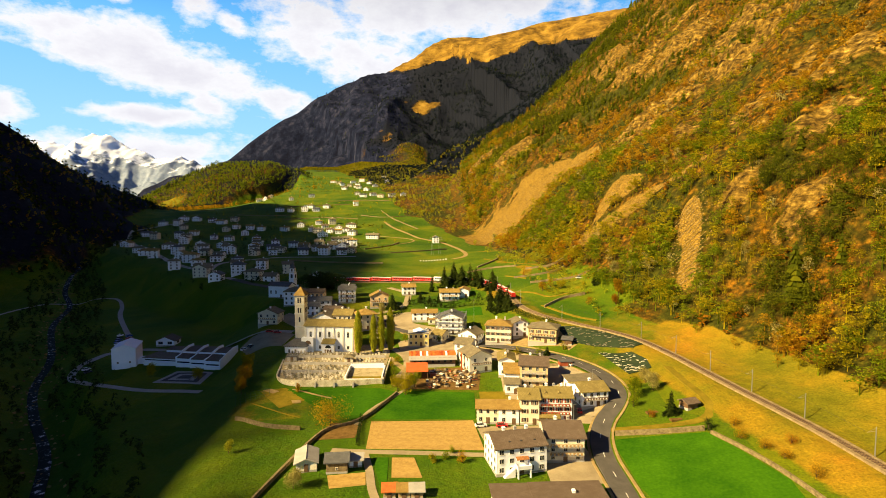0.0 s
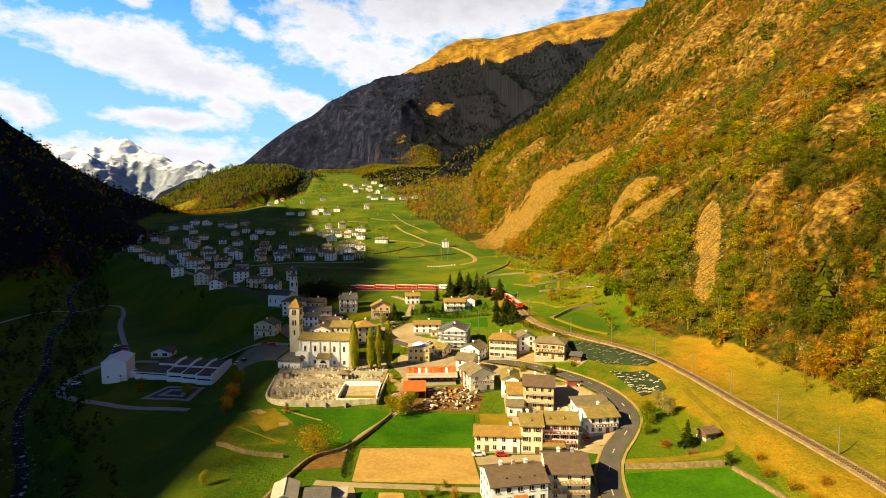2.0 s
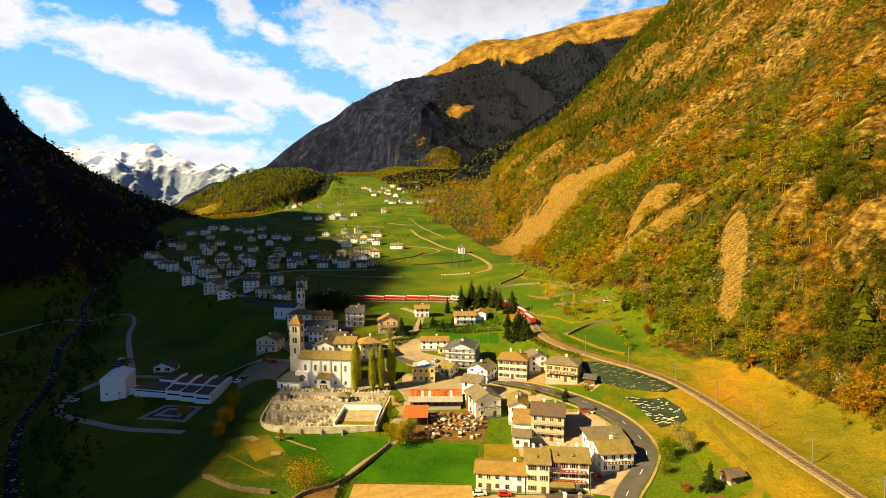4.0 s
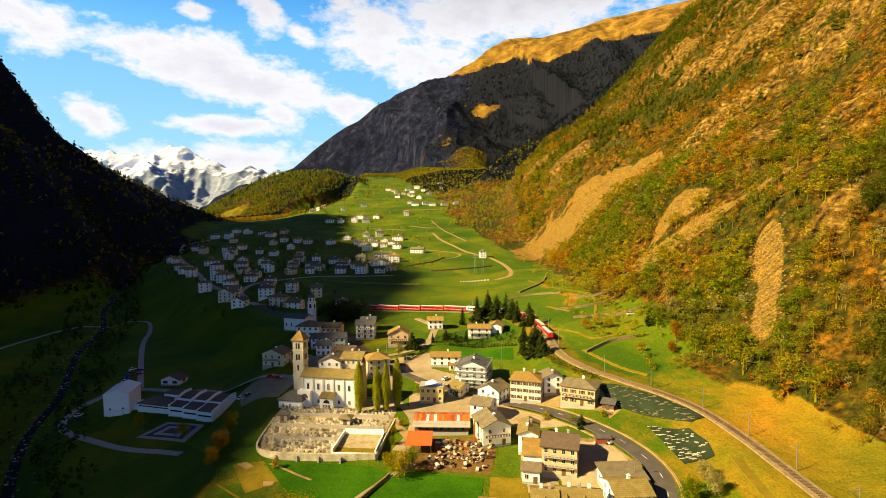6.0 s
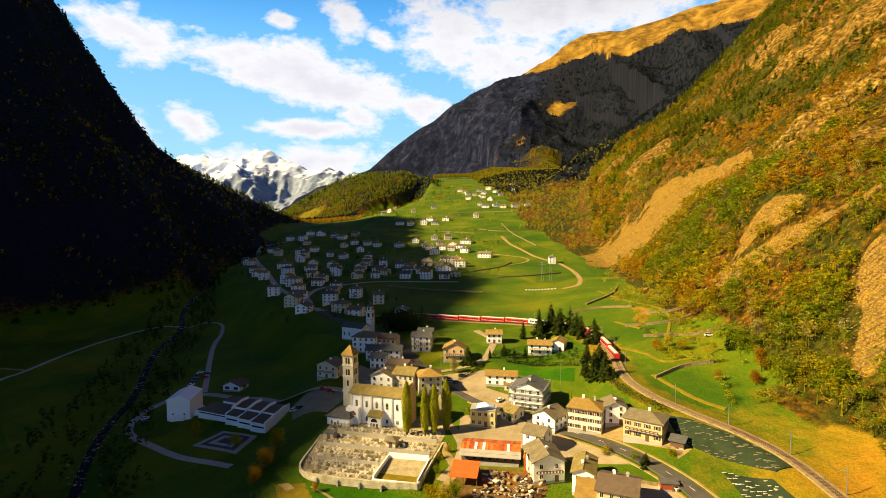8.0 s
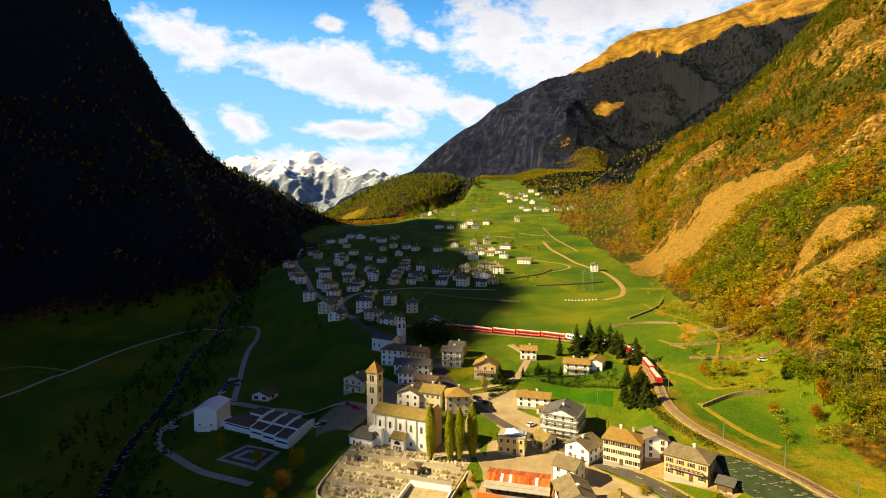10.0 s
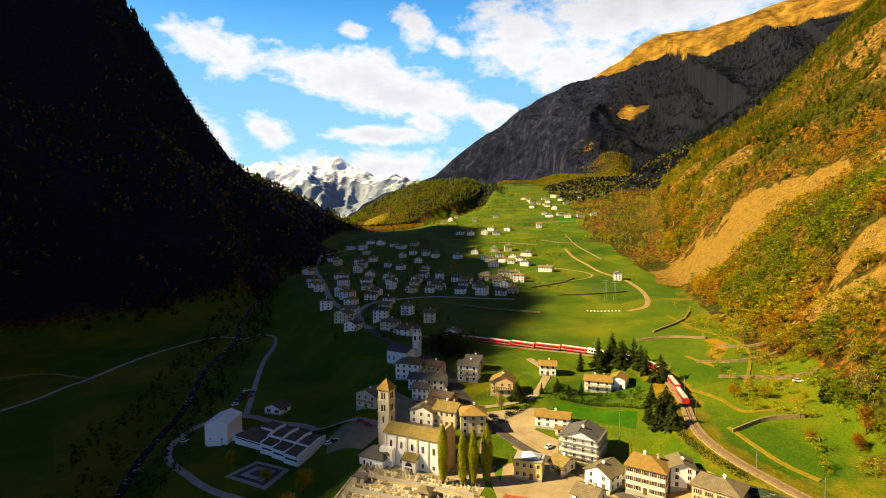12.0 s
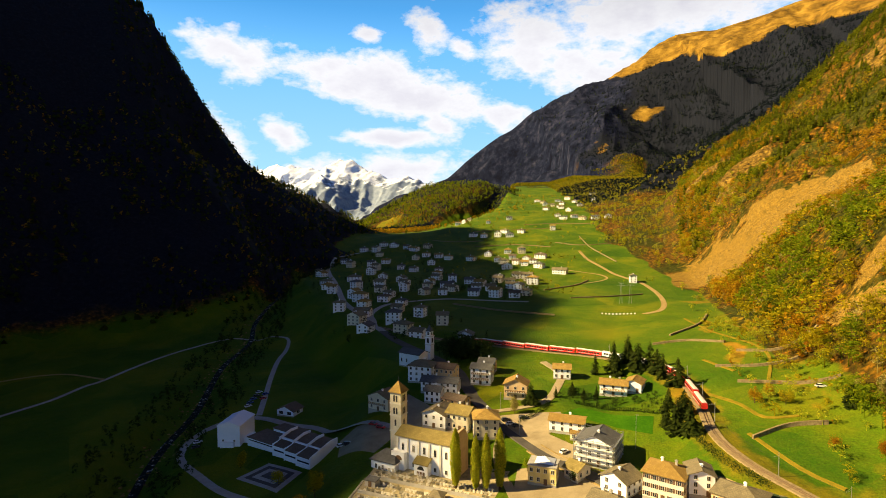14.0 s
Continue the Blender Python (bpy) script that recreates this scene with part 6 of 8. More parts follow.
nh(-96.6, 350.6, 13.5, 11, 8.8, 4, PLASTER, SLATE, "large white house with grey hipped roof in shade", roof="hip", floors=3, bays=4, sbays=3, chimneys=1)
nh(-84.5, 356.5, 11, 9, 7.0, 0, OCHRE, BROWNROOF, "tan house with brown roof in shade", floors=2, bays=4, sbays=2)
nh(-63.6, 357.6, 10.9, 9, 8.6, 6, PLASTER, GREYROOF, "white three-storey house with dark roof", floors=3, bays=3, sbays=2, balcony=(TIMBER, (1, 2), 'f'), chimneys=1)
nh(-66, 374, 9, 8, 6.5, 4, OCHRE, GREYROOF, "brown house with dark roof by the lane", floors=2, bays=3, sbays=2)
nh(-40.5, 343.6, 11.4, 9, 7.2, 8, OCHRE, TANROOF, "brown timber-clad house with tan roof", floors=2, bays=3, sbays=2, along="y", balcony=(TIMBER, (1,), 'f'), chimneys=1, pitch=0.5)
nh(-23.6, 377, 9, 8, 5.6, 10, PLASTER, TANROOF, "white villa with tan roof near the railway", floors=2, bays=3, sbays=2, chimneys=1)
nh(4.5, 362, 13, 9, 5.4, 2, PLASTER, TANROOF, "white villa with ochre tiled roof and terrace", floors=2, bays=3, sbays=2, along="x", balcony=(PALEWOOD, (1,), 'f'), chimneys=2, pitch=0.36)
nh(13.5, 365.5, 8, 10, 4.6, -8, PLASTER, TANROOF, "white villa wing with tan roof", floors=1, bays=2, sbays=2, along="y", chimneys=0)
nh(-103, 316, 12, 9, 6.8, -8, CREAM, SLATE, "cream chalet with balconies in shade", floors=2, bays=3, sbays=2, along="y", balcony=(PALEWOOD, (1,), 'f'), chimneys=1)
nh(-113, 371, 15, 9, 8.2, -12, PLASTER, GREYROOF, "old white chapel with dark roof in shade", floors=1, bays=4, sbays=2, chimneys=0, name="chapel", category="chapel", win=(0.9, 2.2))
ot = thing("bell_tower", -108.5, 391, hz(-108.5, 391), -10, "slim white bell tower with spire in shade", "tower")
part("shaft", Geo().box(-2, 2, -2, 2, -3, 14.5), PLASTER, ot)
for zc in (9.0, 14.2):
    part("string_course", Geo().box(-2.3, 2.3, -2.3, 2.3, zc, zc + 0.4), TRIM, ot)
part("belfry", Geo().box(-1.6, 1.6, -1.6, 1.6, 14.5, 17.5), PLASTER, ot)
part("spire", Geo().put([(-1.9, -1.9, 17.4), (1.9, -1.9, 17.4), (1.9, 1.9, 17.4), (-1.9, 1.9, 17.4), (0, 0, 21.5)], [(3, 2, 1, 0), (0, 1, 4), (1, 2, 4), (2, 3, 4), (3, 0, 4)]), GREYROOF, ot)
for ang in (0, 90):
    part("belfry_opening", Geo().box(-0.8, 0.8, -2.05, -1.95, 10.4, 13.2), DARKIRON, ot, at=pose(0, 0, 0, 0, 0, ang))
    part("belfry_opening", Geo().box(-0.6, 0.6, -1.65, -1.55, 15.2, 17.0), DARKIRON, ot, at=pose(0, 0, 0, 0, 0, ang))
nh(-169.5, 327.5, 11, 9, 3.2, 2, COOL, BROWNROOF, "small white pavilion with brown roof in shade", floors=1, bays=2, sbays=1, along="y", chimneys=0, win=(2.6, 1.6), door=False)
nh(-40.6, 157.0, 6, 9, 2.8, 12, CREAM, CONCRETE, "old shed with pale sheet roof", floors=0, chimneys=0, name="shed", category="shed", bays=1, along="y")
nh(-31.4, 156.2, 6.2, 6, 3.6, 6, STONEWALL, GREYROOF, "stone shed with grey slab roof", floors=1, bays=1, sbays=1, chimneys=0, name="shed", category="shed", door=False, win=(0.6, 0.6))
nh(-26.4, 160, 3.7, 3, 2.2, 6, PLASTER, CONCRETE, "tiny white garden shed", floors=0, chimneys=0, roof="shed", pitch=0.15, name="shed", category="shed", bays=1)
for x, m in ((-14.5, RUSTROOF), (-10.5, TANROOF), (-7, CONCRETE)):
    nh(x, 143, 3.2, 2.6, 2.1, 4, PALEWOOD, m, "small wooden garden hut", floors=0, chimneys=0, roof="shed", pitch=0.2, name="shed", category="shed", bays=1)

# scaffolding round the grey house
sf = thing("scaffolding", 4.7, 302.0, hz(4.7, 302), -8, "steel scaffolding with boards round a house", "scaffolding")
for side in range(4):
    m = pose(0, 0, 0, 0, 0, 90 * side)
    for k in range(7):
        x = -7.6 + k * 2.53
        p, q = m @ Vector((x, -7.8, -1)), m @ Vector((x, -7.8, 10.6))
        part("standard", Geo().tube(p, q, 0.07, 0.07, 5), IRON, sf)
    for lv in range(5):
        part("deck", Geo().box(-7.6, 7.6, -8.0, -7.2, 1.9 * lv + 1.4, 1.9 * lv + 1.5).box(-7.6, 7.6, -8.0, -7.95, 1.9 * lv + 2.4, 1.9 * lv + 2.5), TRIM if lv % 2 else IRON, sf, at=m)

# barn with rusty roof, orange canopy and yard
bn = thing("barn", -5, 254, hz(-5, 254), 4, "wide barn with rusty orange sheet roof", "barn")
part("wall", Geo().box(-10.5, 10.5, -5, 6, -2, 4.2), TIMBER, bn)
part("front_wall", Geo().box(-10.4, 10.4, -5.2, -4.9, -1, 1.2), CONCRETE, bn)
for prof in ([(0, 6.0), (6.5, 4.6), (6.5, 4.66), (0, 6.06)], [(-3.2, 4.7), (0, 6.0), (0, 6.06), (-3.2, 4.76)]):
    sheet = Geo().prism(prof, 0, 0.97).prism([(a, b + (0.06 if b < 6.05 and k < 2 else 0.05)) for k, (a, b) in enumerate(prof)], 0.0, 0.1).mesh("roof_sheet", RUSTROOF)
    clear = Geo().prism(prof, 0, 0.97).mesh("roof_light", PLASTER)
    for k in range(22):
        pale = prof[0][0] < 0 and k in (5, 8, 17)
        part("roof_light" if pale else "roof_sheet", clear if pale else sheet, None, bn, at=pose(-11 + k, 0, 0.02 * (k % 2)))
part("lower_roof", Geo().prism([(-6.6, 3.4), (-3.2, 4.5), (-3.2, 4.75), (-6.6, 3.65)], -11.2, 11.2), CONCRETE, bn, "grey sheet lean-to roof")
for k in range(7):
    part("window", Geo().box(-0.5, 0.5, -5.06, -4.94, 2.0, 3.2), GLASS, bn, at=pose(-8.4 + k * 2.8, -0.2, 0))
cn = thing("canopy", -11.5, 238, hz(-11.5, 238), 4, "bright orange sloping canopy on posts", "canopy")
part("roof", Geo().prism([(-5, 3.4), (5, 4.8), (5, 5.0), (-5, 3.6)], -4.8, 4.8), ORANGE, cn)
for x in (-4.5, 0, 4.5):
    for y, h in ((-4.6, 3.45), (4.6, 4.75)):
        part("post", Geo().box(x - 0.1, x + 0.1, y - 0.1, y + 0.1, -0.5, h), TIMBER, cn)
rng = random.Random(21)
for k in range(130):
    x, y = rng.uniform(-7, 15), rng.uniform(225.5, 245)
    if x < -5 and y > 232:
        continue
    l, w, h = rng.uniform(0.6, 2.4), rng.uniform(0.5, 1.4), rng.uniform(0.4, 1.6)
    pile = thing("scrap_pile", x, y, hz(x, y), rng.uniform(0, 180), "stack of boards and scrap in the yard", "pile", "piles in the builder's yard")
    for j in range(rng.randint(2, 4)):
        g = Geo().box(-l / 2, l / 2, -w / 2, w / 2, j * h / 3, (j + 0.85) * h / 3, at=pose(rng.uniform(-0.2, 0.2), rng.uniform(-0.2, 0.2), 0, 0, 0, rng.uniform(-8, 8)))
        part("board", g, rng.choice((CLUTTER, CLUTTER, CLUTTER, GRAVE, PALEWOOD, DARKIRON, TIMBER, TRIM, CLUTTER, SHUTRED)), pile)
cr = thing("crane_post", 8.5, 244, hz(8.5, 244), 0, "tall orange loading crane in the yard", "crane")
part("mast", Geo().box(-0.35, 0.35, -0.35, 0.35, -0.5, 8.5), RUSTROOF, cr)
part("jib", Geo().box(-0.2, 0.2, -4.0, 0.3, 8.2, 8.7), RUSTROOF, cr)

# ---- school and gymnasium ----
sch = thing("school", -137, 288.5, -1.6, -10, "long white school with stepped blocks in shade", "school")
part("long_wing", Geo().box(-25, 2, -3, 9, -3, 3.4), COOL, sch)
part("wing_roof", Geo().box(-25.3, 2.2, -3.3, 9.3, 3.4, 3.7), BROWNROOF, sch)
part("rear_wing", Geo().box(-20, 0, 9, 16, -3, 5.0), COOL, sch)
part("rear_roof", Geo().box(-20.3, 0.3, 8.7, 16.3, 5.0, 5.4), BROWNROOF, sch)
for k in range(3):
    x = -4 + k * 9
    bl = part("block", Geo().prism([(-5 - k, -3), (10, -3), (10, 7.6), (6, 7.6), (-5 - k, 4.6)], x, x + 8.6), COOL, sch)
    part("block_roof", Geo().prism([(-5.1 - k, 4.65), (6.1, 7.65), (10.2, 7.65), (10.2, 7.9), (6.0, 7.9), (-5.1 - k, 4.9)], x + 0.6, x + 8.5), BROWNROOF, bl)
    part("side_fin", Geo().prism([(-5.2 - k, -3), (10.2, -3), (10.2, 9.0), (6, 9.0), (-1, 7.2), (-1, 6.0), (-5.2 - k, 5.4)], x - 0.1, x + 0.5), COOL, bl)
    part("ribbon_window", Geo().box(x + 0.8, x + 8.2, -5.06 - k, -4.96 - k, 2.3, 3.0), GLASS, bl)
    part("clerestory", Geo().box(x + 0.8, x + 8.2, -0.2, 0.6, 6.0, 7.0), COOL, bl)
    part("louvre", Geo().box(x + 0.6, x + 8.4, -5.3 - k, -5.0 - k, 0.4, 0.7).box(x + 0.6, x + 8.4, -5.3 - k, -5.0 - k, 1.3, 1.6), PLASTER, bl)
part("side_fin", Geo().prism([(-7.2, -3), (10.2, -3), (10.2, 9.0), (6, 9.0), (-1, 7.2), (-7.2, 5.4)], 22.6, 23.1), COOL, sch)
part("ribbon_window", Geo().box(-24, -5, -3.08, -2.98, 2.2, 2.7), GLASS, sch)
part("louvre", Geo().box(-25, -4.2, -3.3, -3.0, 0.6, 0.9), PLASTER, sch)
gy = nh(-170.5, 286, 11.5, 17, 11.4, 18, COOL, COOL, "tall white gymnasium with pale gabled roof in shade", floors=1, bays=2, sbays=0, along="y", chimneys=0, name="gymnasium", category="gymnasium", win=(0.8, 0.8), door=False, pitch=0.36, zbase=-4.0, over=0.3)
part("annexe", Geo().box(-4, 3, -9.8, -7.4, -3, 3.6).box(5.2, 8.4, -4, 4, -3, 4.0), COOL, gy)
# wire fence by the pitch
fn = thing("ball_fence", -76, 213, hz(-76, 213), 42, "tall green wire fence beside the pitch", "fence")
for k in range(8):
    part("post", Geo().tube((k * 2 - 7, 0, -1), (k * 2 - 7, 0, 3.6), 0.06, 0.06, 5), SHUTGREEN, fn)
for z in (0.6, 1.6, 2.6, 3.5):
    part("wire", Geo().tube((-7, 0, z), (7, 0, z), 0.03, 0.03, 4), SHUTGREEN, fn)

# ---- farther houses of the valley ----
HOMES = []
LANES = [[(-172, 445, 0), (-197, 475, 0), (-210, 492, 0), (-218, 512, 0), (-221, 540, 0), (-207, 561, 0), (-175, 584, 0), (-125, 588, 0)],
         [(-172, 445, 0), (-224, 497, 0), (-269, 541, 0), (-330, 620, 0), (-371, 672, 0), (-407, 716, 0), (-454, 782, 0), (-478, 843, 0), (-440, 940, 0)]]


def far_houses(spots, seed, group, shaded):
    r = random.Random(seed)
    looks = [(PLASTER, SLATE, "white house with grey stone roof"), (PLASTER, GREYROOF, "white house with dark roof"), (PLASTER, BROWNROOF, "white house with brown roof"), (PLASTER, TANROOF, "white house with tan roof"),
             (CREAM, SLATE, "cream house with grey roof"), (PLASTER, SLATE, "white house with grey stone roof")]
    for x, y, w in spots:
        for line in LANES:
            dl = float(to_line(np.array(x), np.array(y + 4.0), line)[0])
            if dl < 11:
                # step back from the lane, to the side on which the house stands
                near = min(smooth_line([(p[0], p[1]) for p in line], 3), key=lambda p: math.hypot(p[0] - x, p[1] - y - 4))
                ux, uy = x - near[0], y + 4 - near[1]
                n = math.hypot(ux, uy) + 1e-6
                x, y = x + ux / n * (12 - dl), y + uy / n * (12 - dl)
        wall, roof, text = looks[r.randrange(len(looks))]
        w = min(max(w * 0.9, 8), 18)
        floors = r.choice((2, 2, 2, 3))
        HOMES.append((x, y + 4, shaded))
        house(x, y + 4, w, r.uniform(8.5, 11), floors * 2.7, r.uniform(-16, 22), wall, roof, text + (" in the shaded village" if shaded else " on the sunny meadow"),
              roof=r.choice(("gable", "gable", "hip")), along=r.choice(("x", "x", "y")), floors=floors, bays=max(2, int(w / 3.4)), sbays=2, sides="fr" if x < -150 else "fl" if x > 0 else "fr", chimneys=1,
              detail=False, group=group, win=(1.2, 1.4), door=False, over=0.9)


far_houses([(-443, 810, 16), (-442, 748, 14), (-396, 691, 13), (-349, 622, 16), (-326, 600, 11), (-255, 545, 15), (-240, 522, 11), (-226, 495, 15), (-337, 665, 18), (-290, 645, 14), (-376, 819, 14), (-453, 951, 16),
            (-428, 944, 16), (-373, 914, 18), (-440, 900, 13), (-460, 899, 13), (-332, 872, 12), (-308, 867, 13), (-287, 856, 12), (-249, 853, 14), (-209, 597, 10)], 1, "houses of the shaded upper village", True)
far_houses([(-190, 602, 10), (-232, 552, 12), (-182, 478, 13), (-138, 478, 10), (-252, 730, 10), (-190, 626, 16), (-157, 606, 12), (-171, 667, 13), (-133, 604, 12), (-160, 700, 12), (-198, 463, 14), (-182, 452, 11), (-157, 446, 14), (-140, 437, 11),
            (-104, 440, 11), (-162, 712, 10), (-203, 646, 16), (-114, 607, 12), (-132, 662, 15), (-188, 680, 12), (-360, 940, 14), (-395, 930, 13), (-415, 868, 12), (-300, 610, 11), (-310, 690, 12), (-415, 780, 12), (-345, 720, 12), (-238, 574, 11), (-150, 640, 12), (-118, 640, 11), (-105, 622, 10)], 2, "houses of the shaded village", True)
far_houses([(-262, 598, 11), (-276, 622, 12), (-240, 612, 10), (-222, 634, 11), (-258, 648, 12), (-232, 662, 11), (-276, 676, 12), (-214, 690, 11), (-240, 702, 12), (-262, 760, 12), (-300, 760, 12), (-330, 780, 11), (-208, 540, 10),
            (-196, 512, 11), (-168, 500, 10), (-250, 500, 11), (-272, 560, 10), (-300, 575, 11), (-166, 640, 11), (-142, 690, 12), (-128, 720, 11), (-360, 760, 12), (-385, 790, 12), (-300, 820, 12), (-340, 850, 11)], 6, "houses between the shaded lanes", True)
far_houses([(-315, 1049, 17), (-292, 1044, 12), (-267, 1050, 13), (-245, 1051, 16), (-265, 1089, 16), (-233, 1090, 14), (-180, 1121, 11), (-232, 885, 12), (-208, 909, 12), (-186, 911, 13), (-148, 877, 18), (-193, 836, 15), (-189, 869, 12),
            (-174, 836, 11), (-160, 828, 11), (-180, 808, 16), (-136, 814, 14), (-101, 778, 20), (-144, 736, 16), (-117, 697, 14), (-206, 850, 12), (-165, 858, 12), (-150, 840, 11), (-10, 737, 8)], 3, "houses on the sunny meadow", False)
far_houses([(-182, 1242, 18), (-162, 1262, 16), (-142, 1240, 16), (-117, 1248, 18), (-300, 1243, 14), (-391, 1238, 9), (-333, 1194, 10), (-267, 1624, 18), (-250, 1679, 18), (-253, 1404, 15), (-201, 1280, 15), (-185, 1491, 16), (-327, 1630, 18),
            (-193, 1373, 15), (-181, 1684, 18), (-399, 1228, 13), (-404, 1197, 13), (-92, 1252, 14), (-230, 1450, 14), (-280, 1520, 15), (-240, 1540, 15), (-300, 1580, 15), (-215, 1590, 15), (-255, 1490, 14), (-220, 1425, 14), (-160, 1560, 14)], 4, "houses of the upper hamlet", False)

# ---- railway carriages, masts, cars ----
def carriage(paint, panorama, label, loco=False):
    t = thing("railway_carriage", 0, 0, 0, 0, label, "carriage", "carriages of the train")
    L, W = 16.0, 2.6
    part("body", Geo().prism([(-W / 2, 0.75), (W / 2, 0.75), (W / 2, 2.9), (W / 2 - 0.25, 3.3), (-W / 2 + 0.25, 3.3), (-W / 2, 2.9)], -L / 2, L / 2), paint, t)
    part("roof", Geo().prism([(-W / 2 + 0.2, 3.3), (W / 2 - 0.2, 3.3), (W / 2 - 0.5, 3.58), (0, 3.68), (-W / 2 + 0.5, 3.58)], -L / 2 + 0.1, L / 2 - 0.1), TRAINROOF, t)
    part("skirt", Geo().box(-L / 2 + 0.3, L / 2 - 0.3, -W / 2 + 0.15, W / 2 - 0.15, 0.45, 0.76), DARKIRON, t)
    win = Geo().box(-0.65, 0.65, -0.02, 0.02, 0, 1.2 if panorama else 0.85).mesh("window", GLASS)
    for k in range(8):
        for s in (-1, 1):
            part("window", win, None, t, at=pose(-L / 2 + 1.9 + k * 1.75, s * (W / 2 + 0.015), 1.75 if not panorama else 1.6))
    for s in (-1, 1):
        part("stripe", Geo().box(-L / 2, L / 2, s * (W / 2 + 0.004), s * (W / 2 + 0.022), 1.28, 1.42), TRAINWHITE, t)
    for x in (-5.2, 5.2):
        part("bogie", Geo().box(x - 1.3, x + 1.3, -0.85, 0.85, 0.3, 0.62).tube((x - 0.8, -0.6, 0.42), (x - 0.8, 0.6, 0.42), 0.38, 0.38, 10).tube((x + 0.8, -0.6, 0.42), (x + 0.8, 0.6, 0.42), 0.38, 0.38, 10), DARKIRON, t)
    return t


start = float(dist[int(np.argmin(np.hypot(tl[:, 0] - 46, tl[:, 1] - 339)))])
red = carriage(TRAINRED, False, "red narrow-gauge railway carriage with grey roof")
pale = carriage(TRAINWHITE, True, "pale panorama railway carriage with grey roof")
for k in range(12):
    x, y, z, a = on_track(start + 8.3 + k * 16.9)
    src = pale if k in (4, 5) else red
    m = pose(x, y, z + 0.22, 0, 0, a)
    if k in (0, 4):
        src.matrix_world = m
    else:
        copy_thing(src, m)


def mast(x, y, z, ang, first=None):
    t = thing("catenary_mast", x, y, z, ang, "slim grey railway mast with bracket arm", "mast", "masts along the railway")
    part("post", Geo().tube((0, 0, -1), (0, 0, 8.0), 0.16, 0.11, 6), IRON, t)
    part("arm", Geo().tube((0, 0, 6.9), (0, 2.6, 6.6), 0.04, 0.04, 4).tube((0, 0, 7.7), (0, 2.4, 6.7), 0.03, 0.03, 4), IRON, t)
    return t


for s in (34, 58, 80, 103, 126, 149, 171, 194, 217, 240, 286, 310, 336, 364, 392):
    if s < dist[-1]:
        x, y, z, a = on_track(s)
        i = min(int(np.searchsorted(dist, s)), len(tl) - 1)
        p = tl[i] + tside[i] * 2.9
        mast(float(p[0]), float(p[1]), z - 0.3, a)
for off, zz in ((0.0, 6.5),):
    g = Geo()
    for i in range(0, len(tl) - 6, 6):
        g.tube((*tl[i], TZ[i] + zz), (*tl[i + 6], TZ[i + 6] + zz), 0.03, 0.03, 3)
    wire = new("contact_wire", g.mesh("contact_wire", DARKIRON))
    tagged(wire, "thin overhead contact wire above the track", "wire", kind="structure")


def car(x, y, rz, paint, label):
    t = thing("car", x, y, hz(x, y) + 0.2, rz, label, "car", "parked cars")
    part("body", Geo().prism([(-2.1, 0.3), (2.1, 0.3), (2.1, 0.8), (1.5, 0.95), (-1.9, 1.0), (-2.1, 0.85)], -0.85, 0.85, 'x', at=pose(0, 0, 0, 0, 0, -90)), paint, t)
    part("cabin", Geo().prism([(-1.8, 0.95), (1.1, 0.95), (0.4, 1.5), (-1.4, 1.5)], -0.75, 0.75, 'x', at=pose(0, 0, 0, 0, 0, -90)), GLASS, t)
    part("roof", Geo().box(-1.38, 0.38, -0.72, 0.72, 1.48, 1.54), paint, t)
    for a in (-1.3, 1.3):
        for b in (-0.8, 0.8):
            part("wheel", Geo().tube((a, b - 0.1, 0.32), (a, b + 0.1, 0.32), 0.32, 0.32, 10), RUBBER, t)
    return t


for x, y, rz, p, c in ((21, 188.5, 4, REDCAR, "red"), (13.5, 188.5, 10, WHITECAR, "white"), (50.5, 196.5, 80, REDCAR, "dark red"), (56, 239, 130, WHITECAR, "white"), (-39, 322, 30, DARKCAR, "dark"), (-36, 319, 35, WHITECAR, "white"),
                       (-33, 318, 35, DARKCAR, "dark"), (-32, 326, 20, DARKCAR, "dark"), (-9, 303, 60, WHITECAR, "white"), (-107, 289, 60, WHITECAR, "white"), (-103, 288, 60, DARKCAR, "dark"), (-97, 301, 5, REDCAR, "red"), (-92, 299, 5, REDCAR, "red"),
                       (-203, 335, 70, WHITECAR, "white"), (-206, 340, 70, BLUECAR, "blue"), (-209, 346, 70, BLUECAR, "blue"), (-204, 349, 60, REDCAR, "red"), (-212, 352, 70, DARKCAR, "dark"), (-215, 358, 70, WHITECAR, "white"), (-208, 356, 60, BLUECAR, "blue"),
                       (-190, 285, 70, WHITECAR, "white"), (-186, 280, 70, DARKCAR, "dark"), (90, 358, 10, WHITECAR, "white")):
    car(x, y, rz, p, c + " parked car on pale ground")


def lamp(x, y, h=8.5):
    t = thing("street_lamp", x, y, hz(x, y), 0, "slim grey street lamp", "street lamp", "street lamps")
    part("pole", Geo().tube((0, 0, -0.5), (0, 0, h), 0.11, 0.07, 6), IRON, t)
    part("head", Geo().box(-0.2, 0.9, -0.14, 0.14, h - 0.05, h + 0.08), IRON, t)


for x, y, h in ((18, 313, 14), (46, 187, 8), (-45, 333, 8), (-30, 312, 8), (60, 214, 8)):
    lamp(x, y, h)
